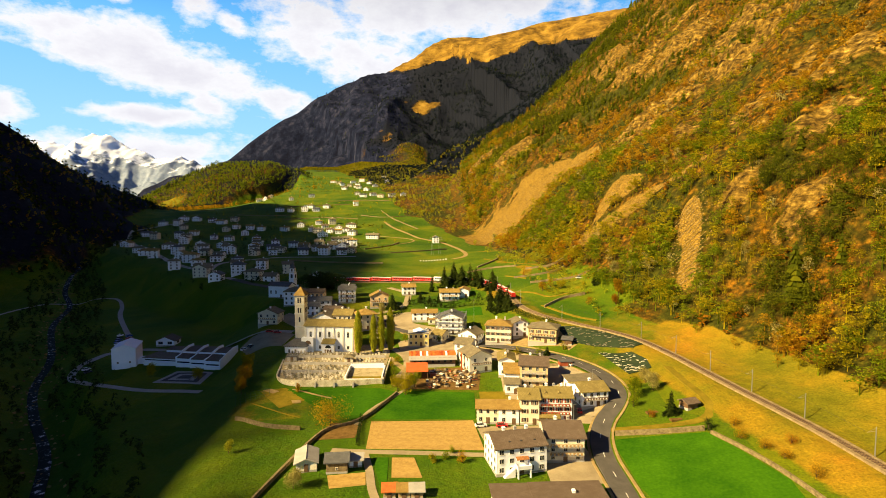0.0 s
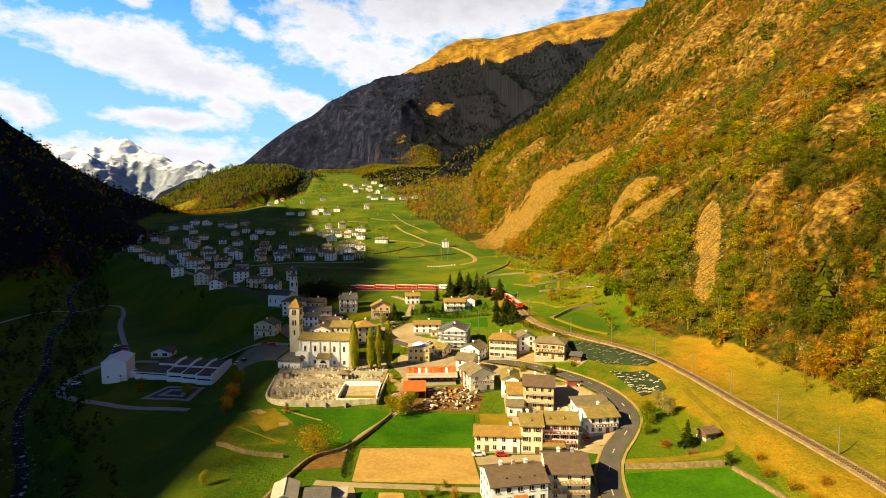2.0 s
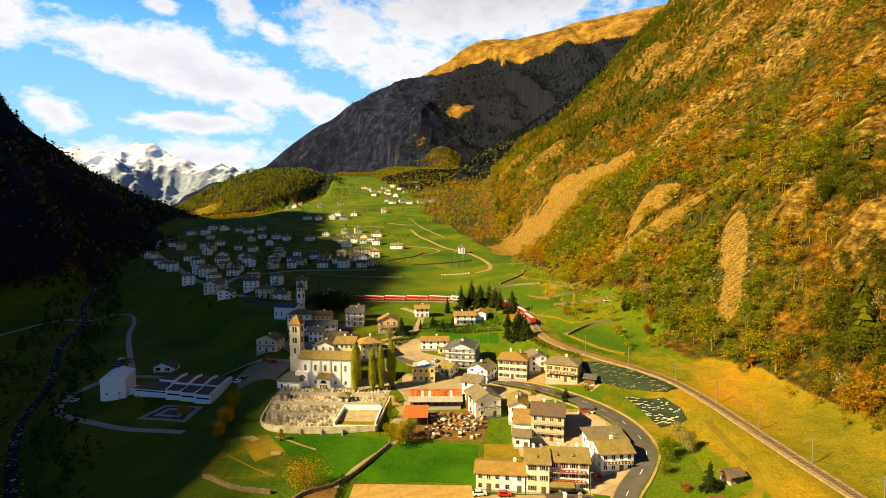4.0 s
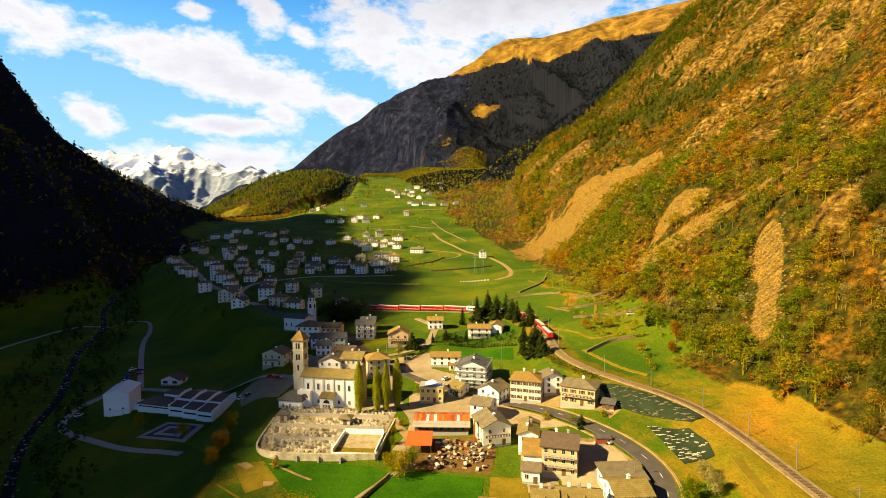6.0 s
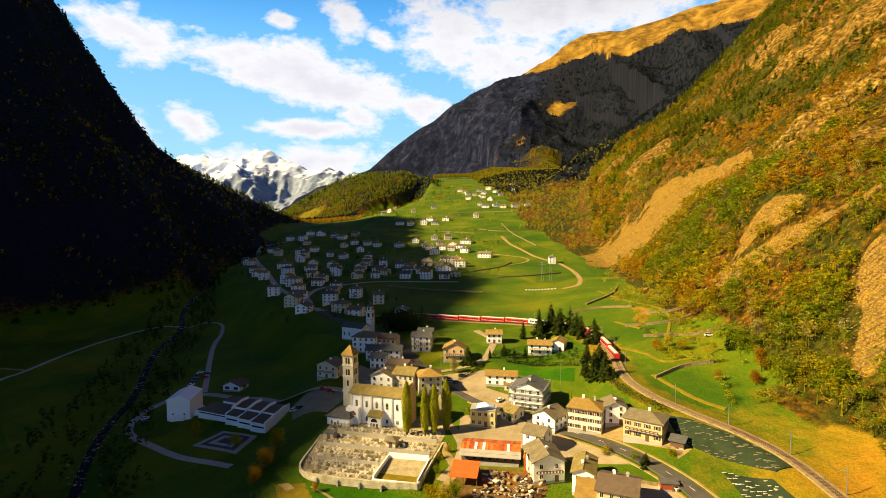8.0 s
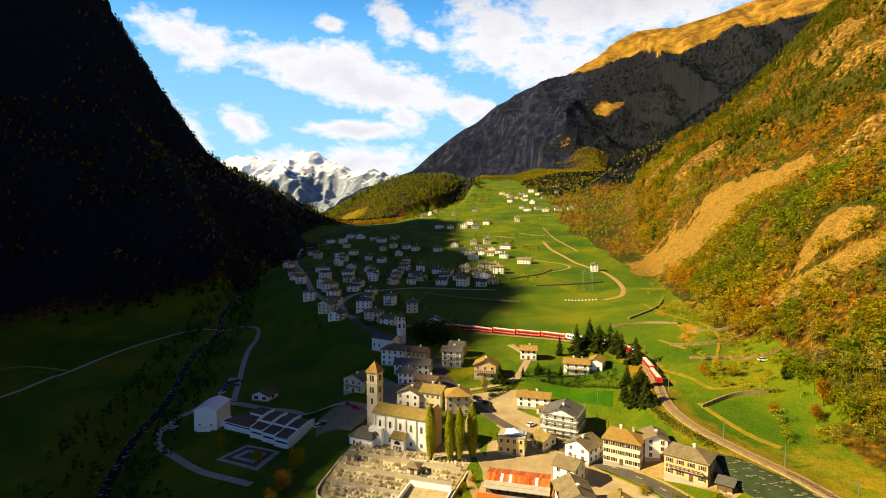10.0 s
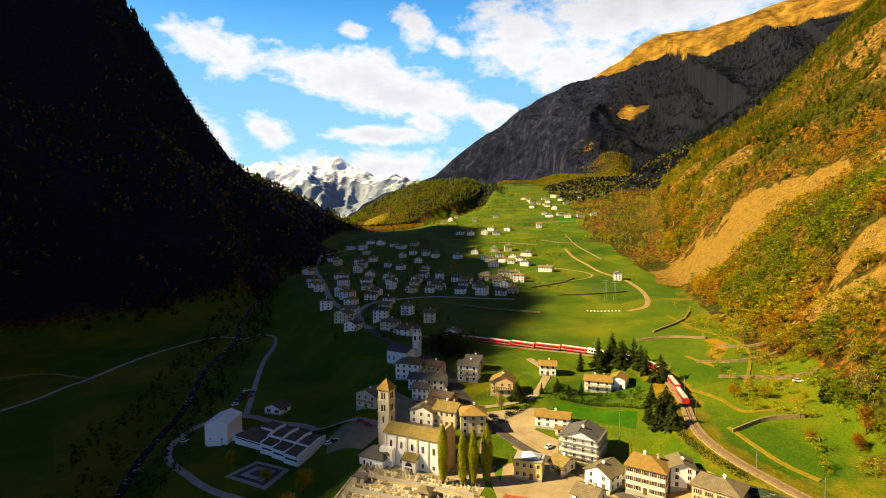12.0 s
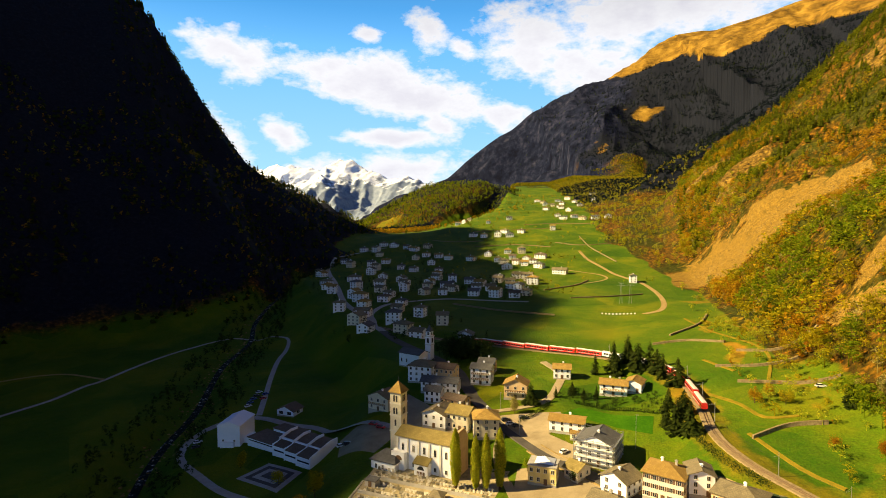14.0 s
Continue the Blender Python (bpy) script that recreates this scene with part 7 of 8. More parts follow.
# slender pylons in the far meadow
for x, y in ((-12, 606), (-4, 607)):
    t = thing("pylon", x, y, hz(x, y), 0, "tall thin lattice power pylon", "pylon", "pylons in the meadow")
    for a, b in ((-1, -1), (1, -1), (1, 1), (-1, 1)):
        part("leg", Geo().tube((a * 1.1, b * 1.1, -1), (a * 0.3, b * 0.3, 19), 0.14, 0.08, 4), IRON, t)
    part("crossarm", Geo().box(-3.5, 3.5, -0.15, 0.15, 16.5, 16.8).box(-2.5, 2.5, -0.15, 0.15, 18.6, 18.9), IRON, t)
fn2 = thing("white_fence", -10, 557, 0, 0, "row of small white posts in the meadow", "fence")
for k in range(10):
    x = -23 + k * 2.9
    part("post", Geo().box(x + 10 - 0.6, x + 10 + 0.6, -0.6, 0.6, hz(x, 557) - 0.3, hz(x, 557) + 1.0), WHITECAR, fn2)

# ---- single trees and hedges ----
for x, y, h, s in ((-42, 266, 22, 3), (-34.5, 267, 20, 4), (-30.8, 268, 21, 5), (-26.5, 271, 22.5, 6)):
    tree(x, y, h, F_POPLAR, "tall slender columnar poplar beside the church", "poplar", 0.2, s, 5200, "poplar", group="poplars beside the church")
for k, (x, y, h) in enumerate(((-8, 392, 13), (1, 402, 17), (8, 408, 18), (14, 398, 16), (20, 400, 17), (27, 383, 14), (34, 372, 15), (-32, 341, 11), (33, 322, 17), (29, 329, 15), (38, 319, 14), (36, 336, 12), (-3, 357, 7), (-9, 355, 6), (-15, 358, 7),
                               (3, 394, 12), (30, 345, 12), (78, 182, 9), (49, 252, 6), (96, 338, 9), (-90, 398, 16), (-98, 404, 15), (-86, 408, 14), (24, 392, 14), (-22, 352, 6))):
    tree(x, y, h, F_CONIFER, "dark green spruce with drooping boughs", "spruce", 0.4 + 0.13 * (k % 4), 30 + k, name="spruce", group="spruces in the village")
for k, (x, y, h, m, sp, text) in enumerate(((-15.5, 219, 9, F_OLIVE, 0.85, "rounded olive-green tree by the field path"), (-19, 223, 7, F_OLIVE, 0.8, "rounded olive-green tree by the field path"), (-12, 226, 7, F_GREEN, 0.8, "green tree beside the orange canopy"),
                                            (-40, 189, 9, F_BARE, 1.5, "wide bare tree beside the allotments"), (-37, 330, 8, F_BLOSSOM, 0.7, "pale yellow blossoming tree by the square"), (-90, 246, 10, F_OLIVE, 0.6, "dark olive tree below the churchyard"),
                                            (-86, 232, 9, F_BARE, 0.7, "dark bare tree below the churchyard"), (-84, 222, 8, F_BARE, 0.7, "bare tree at the shadow's edge"), (-68, 168, 4.5, F_POPLAR, 0.7, "small yellow-green tree on the meadow"),
                                            (-42, 148, 6, F_BLOSSOM, 0.9, "pale blossoming bush beside a shed"), (84, 168, 4, F_HEDGE, 0.9, "round dark bush at a field corner"), (72, 200, 8, F_GREEN, 0.8, "leafy green tree in a garden"), (69, 193, 5, F_GREEN, 0.9, "green bush in a garden"),
                                            (80, 203, 7, F_BLOSSOM, 0.8, "pale yellow flowering tree in a garden"), (80, 211, 6, F_BLOSSOM, 0.8, "pale yellow flowering tree"), (74, 207, 5, F_OLIVE, 0.9, "olive bush in a garden"), (72, 183, 2.5, F_RUST, 1.0, "rusty red garden shrub"),
                                            (90, 160, 3, F_BARE, 1.3, "low grey-brown bush on dry grass"), (93, 153, 3.2, F_BARE, 1.3, "low grey-brown bush on dry grass"), (95, 147, 3, F_BARE, 1.3, "low grey-brown bush on dry grass"), (97, 137, 3.4, F_BARE, 1.3, "low grey-brown bush on dry grass"), (92, 168, 3, F_BARE, 1.3, "low grey-brown bush on dry grass"),
                                            (100, 152, 2.6, F_RUST, 1.3, "low rusty bush on dry grass"), (3, 169, 2.4, F_GREEN, 1.0, "small green shrub by the lane"), (1, 165, 3, F_GREEN, 1.0, "green shrub by the lane"), (6, 163, 4, F_BARE, 0.9, "bare fruit tree by the lane"), (-3, 163, 3, F_OLIVE, 0.9, "olive shrub by the lane"),
                                            (104, 329, 13, F_BLOSSOM, 0.5, "tall pale poplar-like tree above the railway"), (101, 311, 11, F_BARE, 0.55, "thin bare tree above the railway"), (64, 347, 6, F_BARE, 0.9, "bare orchard tree above the railway"), (70, 352, 6, F_BARE, 0.9, "bare orchard tree above the railway"), (75, 344, 6, F_OLIVE, 0.9, "olive orchard tree above the railway"),
                                            (97, 303, 6, F_RUST, 0.9, "russet orchard tree above the railway"), (84, 310, 5, F_RUST, 0.9, "russet orchard tree above the railway"), (58, 258, 4, F_OLIVE, 1.0, "olive bush in a garden"), (36, 262, 4, F_OLIVE, 1.0, "garden tree beside the road"), (46, 257, 4, F_GREEN, 1.0, "garden bush beside the road"),
                                            (-120, 262, 7, F_OLIVE, 0.8, "dark tree beside the court"), (-148, 270, 7, F_OLIVE, 0.8, "dark tree in front of the gymnasium"), (-20, 286, 5, F_GREEN, 0.8, "green tree beside the yellow block"), (-2, 284, 5, F_HEDGE, 0.8, "dark yew by the road"),
                                            (-22, 240, 4, F_GREEN, 0.9, "green shrubs beside the lane"), (-24, 250, 3, F_OLIVE, 1.0, "round clipped shrub beside a lane"), (-22, 256, 3, F_OLIVE, 1.0, "round clipped shrub beside a lane"), (-60, 221, 4, F_BARE, 0.7, "dark shrub against the churchyard wall"))):
    tree(x, y, h, m, text, "broad", sp, 60 + k, 1300 if h > 5 else 700, "bush" if h < 4.5 else "tree", 0.05 if h < 4.5 else 0.2)


def hedge(pts, h, w, label):
    line = smooth_line(pts, 0.8)
    r = np.random.default_rng(3)
    n = len(line) * 26
    i = r.integers(0, len(line), n)
    side = line_frames(line)
    p = np.concatenate([line[i] + side[i] * r.uniform(-w / 2, w / 2, (n, 1)), (height(line[i, 0], line[i, 1]) + r.uniform(0, h, n))[:, None]], 1)
    ob = new("hedge", tri_mesh("hedge", tuft_tris(r, p, 0.32), F_HEDGE))
    tagged(ob, label, "hedge")


hedge([(-12, 348), (0, 346), (13, 345), (26, 341)], 1.8, 1.4, "long dark clipped hedge above a lawn")
hedge([(35.5, 345), (38.5, 325), (42, 309), (49, 295), (60, 281)], 2.8, 3.0, "dark hedge along the railway bank")
hedge([(-30, 196), (-29, 183), (-28, 174)], 1.6, 1.2, "dark hedge beside the ploughed field")
hedge([(-24, 342), (-27, 332), (-33, 322)], 1.8, 1.2, "dark hedge beside the square")

wall_run("field_wall", [(-76, 195), (-63, 188), (-50, 186)], STONEWALL, "low dry stone wall on the meadow", 1.3, 0.8)
wall_run("field_wall", [(-52, 138), (-48, 158), (-44, 176), (-40, 186), (-30, 194), (-19, 220)], STONEWALL, "long dark stone wall beside a path", 1.2, 0.7)
wall_run("field_wall", [(57, 175.6), (70, 171.5), (83, 168.5)], STONEWALL, "pale stone wall above the green field", 1.5, 0.8)
wall_run("field_wall", [(84, 166), (88, 154), (91, 142), (93, 128)], STONEWALL, "pale stone wall down the green field", 1.0, 0.8)
wall_run("terrace_wall", [(60, 318), (73, 326), (86, 327)], STONEWALL, "dark terrace wall in the hillside meadow", 1.6, 0.8)

for pts in ([(-150, 1000), (-110, 985), (-60, 1000)], [(-330, 1100), (-260, 1120), (-190, 1140)], [(-60, 620), (-20, 640), (4, 660)], [(-160, 560), (-110, 545), (-60, 540)], [(-40, 870), (-85, 960), (-120, 1060)],
            [(-250, 1180), (-180, 1195), (-110, 1190)], [(-280, 960), (-220, 975), (-150, 960)], [(30, 470), (48, 500), (56, 540)], [(60, 440), (40, 452), (20, 450)], [(-95, 660), (-70, 700), (-60, 740)], [(-380, 1010), (-330, 1000), (-280, 1010)],
            [(60, 372), (80, 366), (98, 362)], [(52, 396), (72, 392), (92, 396)], [(64, 420), (84, 414), (104, 420)]):
    wall_run("field_wall", pts, STONEWALL, "dry stone wall between green meadows", 1.3, 1.2, 4.0)

# low dark timber cabin in the garden
nh(86, 183, 4.5, 4, 2.2, 20, TIMBER, BROWNROOF, "dark timber garden cabin", floors=0, chimneys=0, name="cabin", category="cabin", bays=1)
for x, y in ((74, 186), (79, 178)):
    ob = new("garden_bed", Geo().box(-3, 3, -0.8, 0.8, -0.4, 0.25).mesh("garden_bed", SOIL))
    ob.matrix_world = pose(x, y, hz(x, y), 0, 0, 10)
    tagged(ob, "raised brown garden bed", "garden bed")

# ---- boulders of the screes and river ----
rng = np.random.default_rng(77)
ico = bmesh.new()
bmesh.ops.create_icosphere(ico, subdivisions=1, radius=1)
iv = np.array([v.co for v in ico.verts])
it = np.array([[v.index for v in f.verts] for f in ico.faces])
ico.free()


def boulders(name, xs, ys, sizes, label, mat=BOULDER):
    zs = height(xs, ys)
    out = []
    for x, y, z, s in zip(xs, ys, zs, sizes):
        v = iv * rng.uniform(0.6, 1.25, iv.shape) * s * np.array([1, 1, 0.7]) + np.array([x, y, z])
        out.append(v)
    v = np.concatenate(out)
    f = (it[None] + (np.arange(len(xs)) * len(iv))[:, None, None]).reshape(-1, 3)
    me = mesh_from(v.tolist(), f.tolist(), name)
    me.materials.append(mat)
    tagged(new(name, me), label, "rocks", kind="stuff")


for (line, _), n, s in zip(SCREE_LINES, (1500, 260, 120, 900), (0.9, 0.5, 0.6, 0.6)):
    L3 = smooth_line([(p[0], p[1], p[2]) for p in line], 2)
    i = rng.integers(0, len(L3), n)
    off = rng.normal(size=n) * L3[i, 2] * 0.5
    sd = line_frames(L3[:, :2])
    boulders("scree_boulders", L3[i, 0] + sd[i, 0] * off, L3[i, 1] + sd[i, 1] * off, rng.uniform(0.3, 1.0, n) ** 2 * s + 0.25, "grey-brown scree boulders on the slope")
L3 = smooth_line([(p[0], p[1]) for p in RIVER], 2)
i = rng.integers(0, len(L3), 900)
sd = line_frames(L3)
off = rng.normal(size=900) * 5
boulders("river_boulders", L3[i, 0] + sd[i, 0] * off, L3[i, 1] + sd[i, 1] * off, rng.uniform(0.3, 1.2, 900), "grey river boulders among rapids")

# ---- woods ----
rng = np.random.default_rng(5)


def scatter(n, x0, x1, y0, y1):
    return rng.uniform(x0, x1, n), rng.uniform(y0, y1, n)


x, y = scatter(92000, 40, 640, 110, 1500)
d = x - np.interp(y, TOE_Y, TOE_X)
zn = zones(x, y, height(x, y))
want = ss(2, 10, d) * (1 - zn["scree"]) * (1 - 0.9 * clearing(x, y, 1.5)) * (1 - 0.9 * np.clip(zn["rock"], 0, 1)) * (1 - 0.9 * zn["meadow"]) * (1 - 0.4 * ss(280, 560, d))
want *= 0.45 + 0.6 * ss(-0.25, 0.25, fbm(x, y, 60, 3, 101))
near_w = np.interp(y, [100, 400, 800, 1500], [0.62, 0.55, 0.46, 0.5])
keep = rng.uniform(size=len(x)) < want * near_w
x, y, d = x[keep], y[keep], d[keep]
kind = fbm(x, y, 55, 3, 111) + rng.uniform(-0.3, 0.3, len(x)) + 0.02 + 0.1 * ss(160, 320, d) + 0.24 * ss(300, 420, y) * (1 - ss(60, 160, d))
con = fbm(x, y, 45, 3, 121) + rng.uniform(-0.3, 0.3, len(x)) + 0.26 * ss(60, 240, d) - 0.3 * ss(260, 460, y) * (1 - ss(100, 220, d)) + 0.38 * ss(650, 950, y) > 0.34
tip = con & (rng.uniform(size=len(x)) < ss(380, 800, y) * 0.8 + 0.08)
pale = rng.uniform(size=len(x)) < 0.05
H = rng.uniform(0, 1, len(x)) ** 1.5 * 7.5 + 3.6
H = H * (1.2 - 0.35 * ss(40, 200, d)) * (1 + 0.3 * ss(700, 1000, y))
sets = [("spruce_wood", tip & ~pale, F_PINE, "green spruces scattered on the steep slope", SPRUCE, 1.45, 1.0), ("pine_wood", con & ~tip & ~pale, F_PINE, "dark green pines spread over the steep slope", BROAD, 1.05, 1.15), ("blossom_wood", pale & ~con, F_BLOSSOM, "pale flowering trees on the slope", BROAD, 0.9, 0.9),
        ("bare_wood", ~con & ~pale & (kind < -0.05), F_BARE, "brown budding trees covering the steep slope", BROAD, 1.0, 1.3), ("russet_wood", ~con & ~pale & (kind >= -0.05) & (kind < 0.1), F_RUST, "russet shrubs on the steep slope", BUSH, 0.6, 1.5),
        ("olive_wood", ~con & ~pale & (kind >= 0.1) & (kind < 0.42), F_OLIVE, "olive-green trees on the steep slope", BROAD, 1.0, 1.3), ("green_wood", ~con & ~pale & (kind >= 0.42), F_GREEN, "fresh green trees on the steep slope", BROAD, 1.0, 1.3)]
close = (y < 430) & (d < 150)
for name, sel, mat, label, temp, hf, wd in sets:
    fine = (y < 310) & (d < 85) & (temp is BROAD)
    for part_sel, tp in ((sel & close & fine, BROAD_NEAR), (sel & close & ~fine, temp), (sel & ~close, SPRUCE_FAR if temp is SPRUCE else BROAD_FAR if temp is BROAD else BUSH_FAR)):
        if part_sel.sum():
            woods(name, mat, label, tp, x[part_sel], y[part_sel], H[part_sel] * hf, 9, wd)

# valley trees: belts at the foot of the far slope and round the meadows
x, y = scatter(11000, -560, 120, 430, 2650)
d = x - np.interp(y, TOE_Y, TOE_X)
drd = to_line(x, y, [(p[0], p[1], 0) for p in [(-101, 939), (-81, 880), (-52, 827), (-23, 776), (-2, 741), (15, 685), (24, 621), (23, 572), (10, 555)]])[0]
apron = x - np.interp(y, APRON_Y, APRON_X)
keep = (rng.uniform(size=len(x)) < 0.85 * ss(-18, 14, apron + 22 * fbm(x, y, 60, 2, 133)) * ss(600, 700, y) + 0.35 * ss(-30, 0, d) * (1 - ss(560, 800, y))) & (drd > 5) & (clearing(x, y, 1.4) < 0.3)
x, y = x[keep], y[keep]
k = rng.uniform(size=len(x))
woods("valley_trees", F_OLIVE, "yellow-green trees at the foot of the slope", BROAD, x[k < 0.3], y[k < 0.3], rng.uniform(5, 11, (k < 0.3).sum()), 10, 1.35)
woods("valley_trees", F_POPLAR, "fresh yellow-green trees at the foot of the slope", BROAD, x[(k >= 0.3) & (k < 0.85)], y[(k >= 0.3) & (k < 0.85)], rng.uniform(5, 10, ((k >= 0.3) & (k < 0.85)).sum()), 11, 1.3)
woods("valley_trees", F_BLOSSOM, "pale trees at the foot of the slope", BROAD, x[k >= 0.85], y[k >= 0.85], rng.uniform(4, 8, (k >= 0.85).sum()), 12, 1.1)
x, y = scatter(5200, -900, -300, 1120, 1900)
b = x / y
keep = (rng.uniform(size=len(x)) < 0.9 * ss(1140, 1260, y + 60 * fbm(x, y, 80, 2, 155)) * (1 - ss(-0.43, -0.37, b)) + 0.05) & (b > -0.62)
x, y = x[keep], y[keep]
k = rng.uniform(size=len(x)) < 0.55
woods("valley_trees", F_BARE, "brown budding trees below the wooded hill", BUSH_FAR, x[k], y[k], rng.uniform(6, 11, k.sum()), 30, 1.1)
woods("valley_trees", F_PINE, "dark green trees below the wooded hill", SPRUCE_TINY, x[~k], y[~k], rng.uniform(7, 13, (~k).sum()), 31, 1.1)
# trees among the village houses and along the river
home = np.array([(a, b, c) for a, b, c in HOMES for _ in range(5)], float)
ang, far = rng.uniform(0, 6.283, len(home)), rng.uniform(9, 22, len(home))
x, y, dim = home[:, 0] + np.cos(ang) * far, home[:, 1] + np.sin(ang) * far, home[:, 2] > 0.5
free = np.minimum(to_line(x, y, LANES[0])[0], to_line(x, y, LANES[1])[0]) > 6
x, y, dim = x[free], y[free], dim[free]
# shade among these houses is painted in by darker leaves than beside sunny ones
woods("village_trees", F_HEDGE, "garden trees given dark leaves for shade between shaded houses", BUSH, x[dim], y[dim], rng.uniform(2.5, 7, dim.sum()), 13, 1.2)
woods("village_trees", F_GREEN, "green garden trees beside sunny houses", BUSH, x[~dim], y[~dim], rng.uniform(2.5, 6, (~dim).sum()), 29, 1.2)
rows = [smooth_line(p, 5) for p in ([(-60, 640), (-110, 660), (-150, 730)], [(-90, 950), (-150, 970), (-260, 960)], [(-120, 1140), (-200, 1150), (-300, 1130)], [(-330, 1120), (-380, 1190), (-420, 1290)], [(-150, 1300), (-240, 1330), (-340, 1330)],
                                    [(-200, 1420), (-300, 1440), (-400, 1430)], [(-240, 1560), (-330, 1560), (-430, 1600)], [(-330, 1750), (-420, 1760), (-480, 1800)], [(-60, 860), (-120, 880), (-170, 930)], [(-420, 1000), (-330, 1020), (-260, 1000)])]
pts = np.concatenate(rows)
pts = pts[rng.uniform(size=len(pts)) < 0.6]
pts = pts + rng.normal(size=pts.shape) * 3
woods("hedgerow_trees", F_PINE, "dark green hedgerow trees between meadows", BUSH_FAR, pts[:, 0], pts[:, 1], rng.uniform(3, 8, len(pts)), 32, 1.2)
x, y = scatter(420, -420, -60, 640, 1900)
woods("meadow_trees", F_OLIVE, "scattered round trees on the sunny meadow", BROAD, x, y, rng.uniform(3, 6.5, len(x)), 14, 1.2)
i = rng.integers(0, len(L3), 760)
off = rng.choice((-1, 1), 760) * rng.uniform(5, 30, 760)
woods("river_trees", F_HEDGE, "dark bushy trees lining the river", BUSH, L3[i, 0] + sd[i, 0] * off, L3[i, 1] + sd[i, 1] * off, rng.uniform(3, 8, 760), 15, 1.1)

# forest of the left-hand mountain
x, y = scatter(34000, -1350, -300, -100, 2300)
zn = zones(x, y, height(x, y))
keep = (zn["wood"] > 0.3) & (rng.uniform(size=len(x)) < 0.8) & (fbm(x, y, 90, 3, 141) > -0.3) & (moraine_height(x, y) < 40)
x, y = x[keep], y[keep]
u = rng.uniform(size=len(x)) + 0.5 * fbm(x, y, 110, 3, 143)
k, k2 = u < 0.62, u > 0.8
woods("mountain_forest", F_CONIFER, "dense dark conifer forest on the shaded mountain", SPRUCE_TINY, x[k], y[k], rng.uniform(9, 18, k.sum()), 16, 0.95)
woods("mountain_forest", F_OLIVE, "green budding trees on the shaded mountain", BROAD_FAR, x[k2], y[k2], rng.uniform(5, 9, k2.sum()), 17, 1.1)
k = ~k & ~k2
woods("mountain_forest", F_BARE, "brown leafless trees on the shaded mountain", BUSH_FAR, x[k], y[k], rng.uniform(4, 8, k.sum()), 27, 1.3)
# the crest against the sky
cl_line = smooth_line([p for p in LEFT_CREST], 3.5)
j = rng.uniform(-14, 14, (len(cl_line), 2))
woods("crest_forest", F_CONIFER, "spiky conifers along the mountain crest", SPRUCE, cl_line[:, 0] + j[:, 0], cl_line[:, 1] + j[:, 1], rng.uniform(8, 19, len(cl_line)), 18, 0.9)
# moraine, spur and massif
x, y = scatter(15000, -1250, -380, 1600, 2300)
zn = zones(x, y, height(x, y))
keep = (moraine_height(x, y) > valley(x, y) - 4) & (rng.uniform(size=len(x)) < 0.95)
x, y = x[keep], y[keep]
bare_ground = np.hypot((x + 895) / 62, (y - 1775) / 70) < 0.95
x, y = x[~bare_ground], y[~bare_ground]
# more dark conifers on the right-hand face, standing in for its shade
k = rng.uniform(size=len(x)) < 0.1 + 0.5 * ss(-620, -520, x)
woods("moraine_wood", F_CONIFER, "conifers on the rounded wooded hill", SPRUCE_TINY, x[k], y[k], rng.uniform(10, 17, k.sum()), 19, 1.1)
woods("moraine_wood", F_GREEN, "sunlit yellow-green trees on the rounded wooded hill", BUSH_FAR, x[~k], y[~k], rng.uniform(7, 13, (~k).sum()), 20, 1.0)
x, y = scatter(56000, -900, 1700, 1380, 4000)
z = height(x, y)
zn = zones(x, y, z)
keep = (zn["wood"] > 0.5) & (rng.uniform(size=len(x)) < 0.9 - 0.72 * zn["shaded_cliff"] - 0.75 * zn["sunlit_alpine"]) & (rng.uniform(size=len(x)) < 1.35 - z / 1250) & (zn["meadow"] < 0.4) & (moraine_height(x, y) < valley(x, y))
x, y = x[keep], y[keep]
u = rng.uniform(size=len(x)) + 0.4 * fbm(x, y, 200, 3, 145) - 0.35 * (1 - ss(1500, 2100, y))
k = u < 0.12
woods("mountain_forest", F_SHADEWOOD, "conifer forest coloured dark for shade on the far mountain side", SPRUCE_TINY, x[~k], y[~k], rng.uniform(12, 22, (~k).sum()), 22, 1.15)
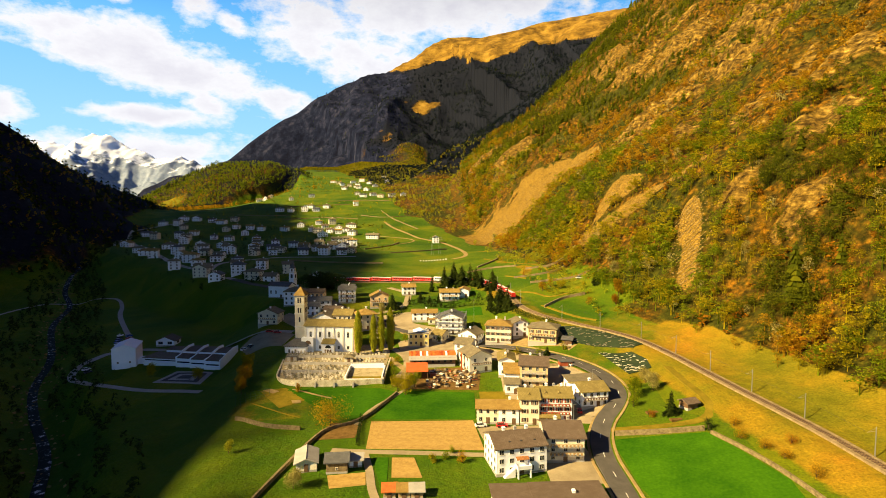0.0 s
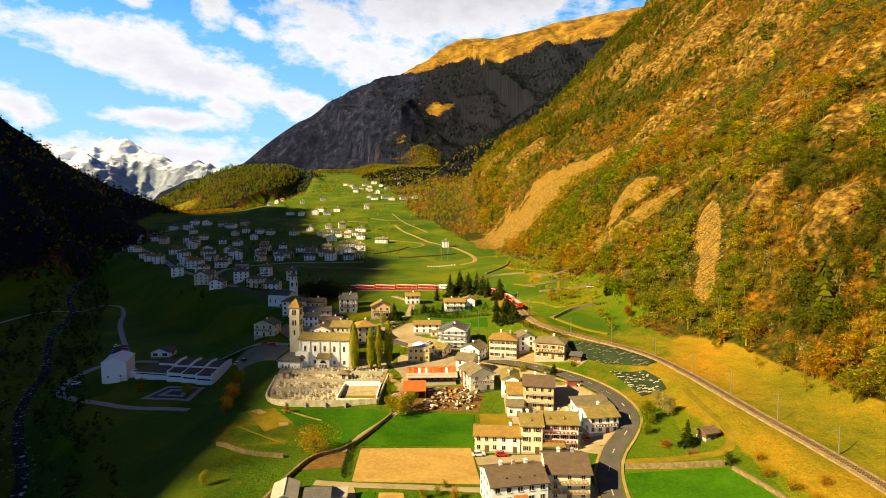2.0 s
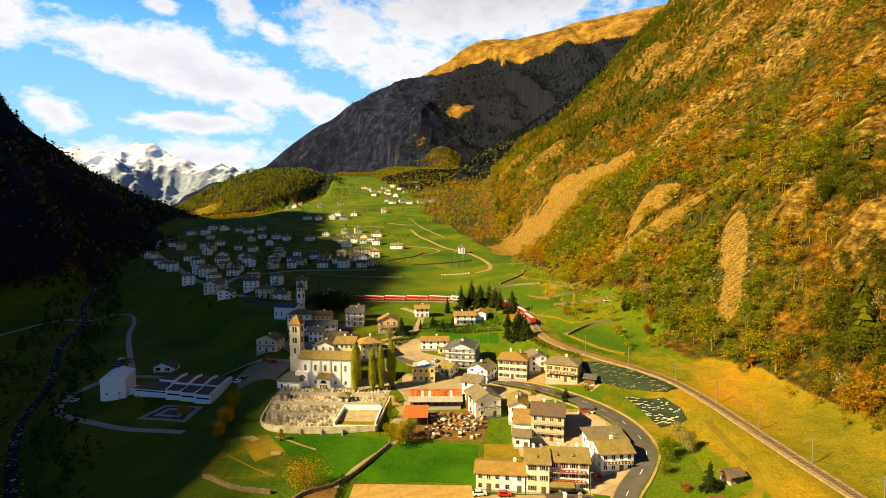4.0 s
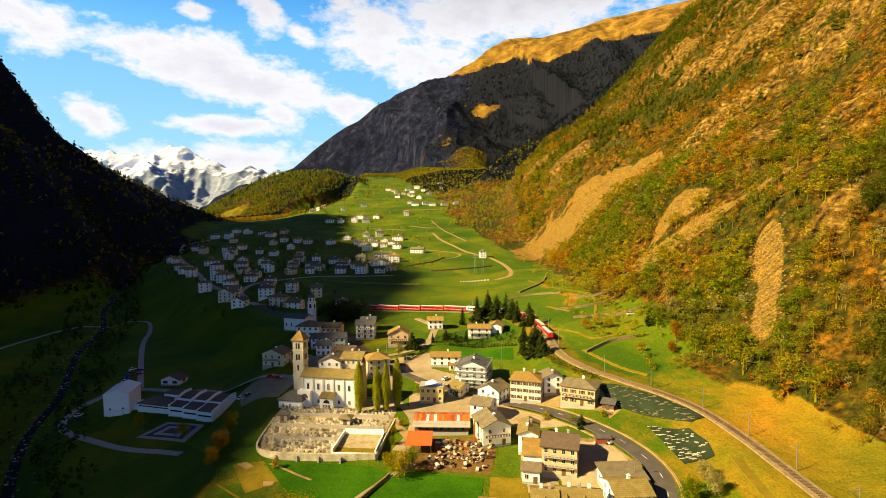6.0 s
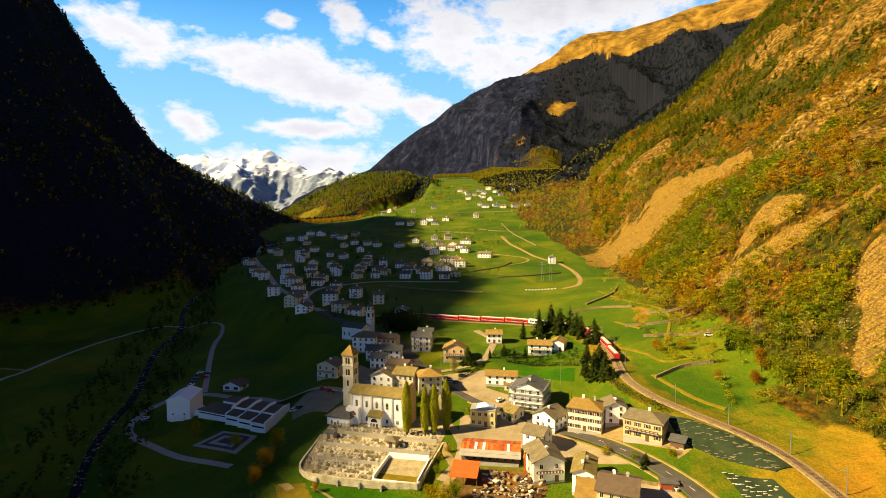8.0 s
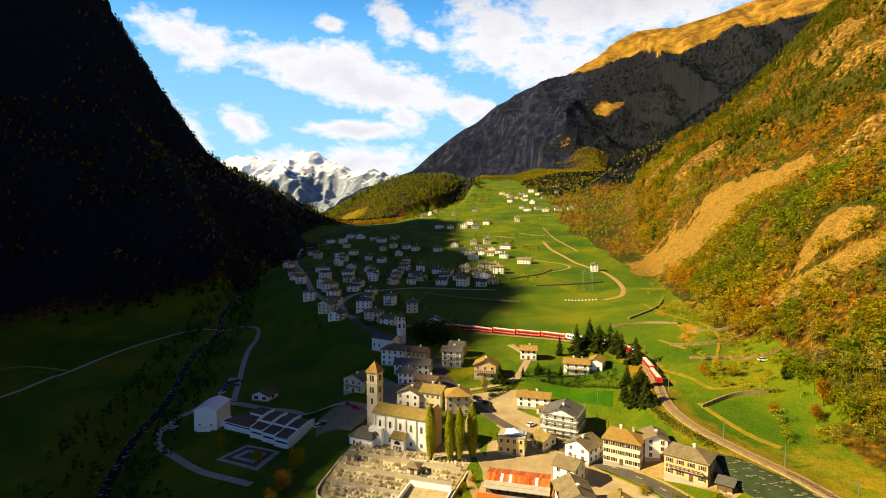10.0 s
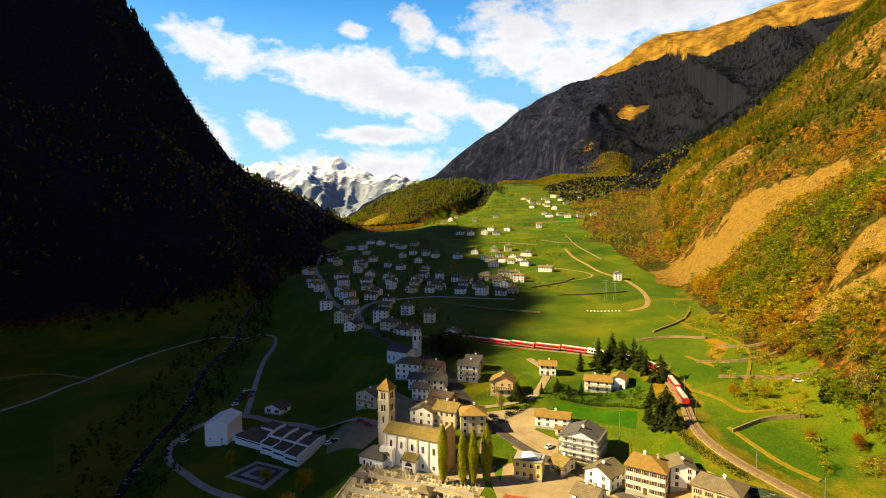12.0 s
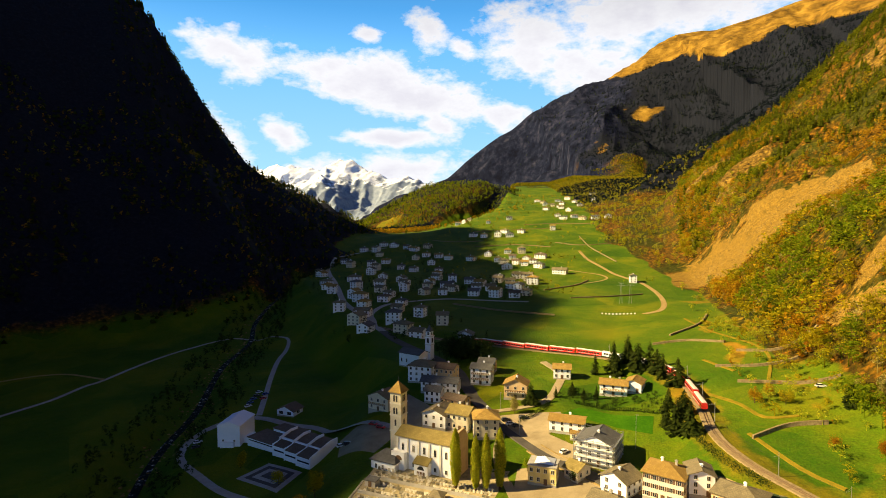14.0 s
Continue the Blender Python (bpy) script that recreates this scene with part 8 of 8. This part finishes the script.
woods("mountain_forest", F_CONIFER, "green conifers at the edge of the far forest", SPRUCE_TINY, x[k], y[k], rng.uniform(10, 18, k.sum()), 28, 1.15)
x, y = scatter(9000, -760, 0, 2150, 3100)
z = height(x, y)
zn = zones(x, y, z)
keep = (zn["wood"] < 0.4) & (zn["meadow"] < 0.4) & (moraine_height(x, y) < valley(x, y)) & (zn["sunlit_alpine"] < 0.4)
x, y = x[keep], y[keep]
k = rng.uniform(size=len(x)) < 0.4
woods("brushwood", F_OLIVE, "olive brushwood below the far mountain", BUSH_FAR, x[k], y[k], rng.uniform(6, 12, k.sum()), 33, 1.1)
woods("brushwood", F_PINE, "green conifers below the far mountain", SPRUCE_TINY, x[~k], y[~k], rng.uniform(9, 16, (~k).sum()), 34, 1.1)
# dark evergreen grove beside the old chapel, garden shrubs of the villas, orchard on the terraces
x = np.concatenate([rng.normal(-88, 9, 60), rng.uniform(-20, 26, 60)])
y = np.concatenate([rng.normal(402, 7, 60), rng.uniform(346, 360, 60)])
woods("garden_trees", F_HEDGE, "dark evergreen trees and shrubs round the villas", BROAD, x, y, np.concatenate([rng.uniform(7, 13, 60), rng.uniform(1.5, 4, 60)]), 23, 1.2)
x, y = scatter(380, 45, 150, 285, 500)
d = x - np.interp(y, TOE_Y, TOE_X)
keep = (d > -22) & (d < 30) & (to_line(x, y, RAIL)[0] > 9)
x, y = x[keep], y[keep]
k = rng.uniform(size=len(x))
woods("orchard_trees", F_POPLAR, "budding yellow-green fruit trees on green hillside terraces", BROAD, x[k < 0.4], y[k < 0.4], rng.uniform(3, 7, (k < 0.4).sum()) * 1.15, 24, 1.35)
woods("orchard_trees", F_OLIVE, "olive shrubs on green hillside terraces", BROAD, x[(k >= 0.4) & (k < 0.8)], y[(k >= 0.4) & (k < 0.8)], rng.uniform(2, 6, ((k >= 0.4) & (k < 0.8)).sum()) * 1.1, 25, 1.35)
woods("orchard_trees", F_RUST, "russet shrubs on green hillside terraces", BUSH, x[k >= 0.8], y[k >= 0.8], rng.uniform(1.5, 3, (k >= 0.8).sum()), 26, 1.4)
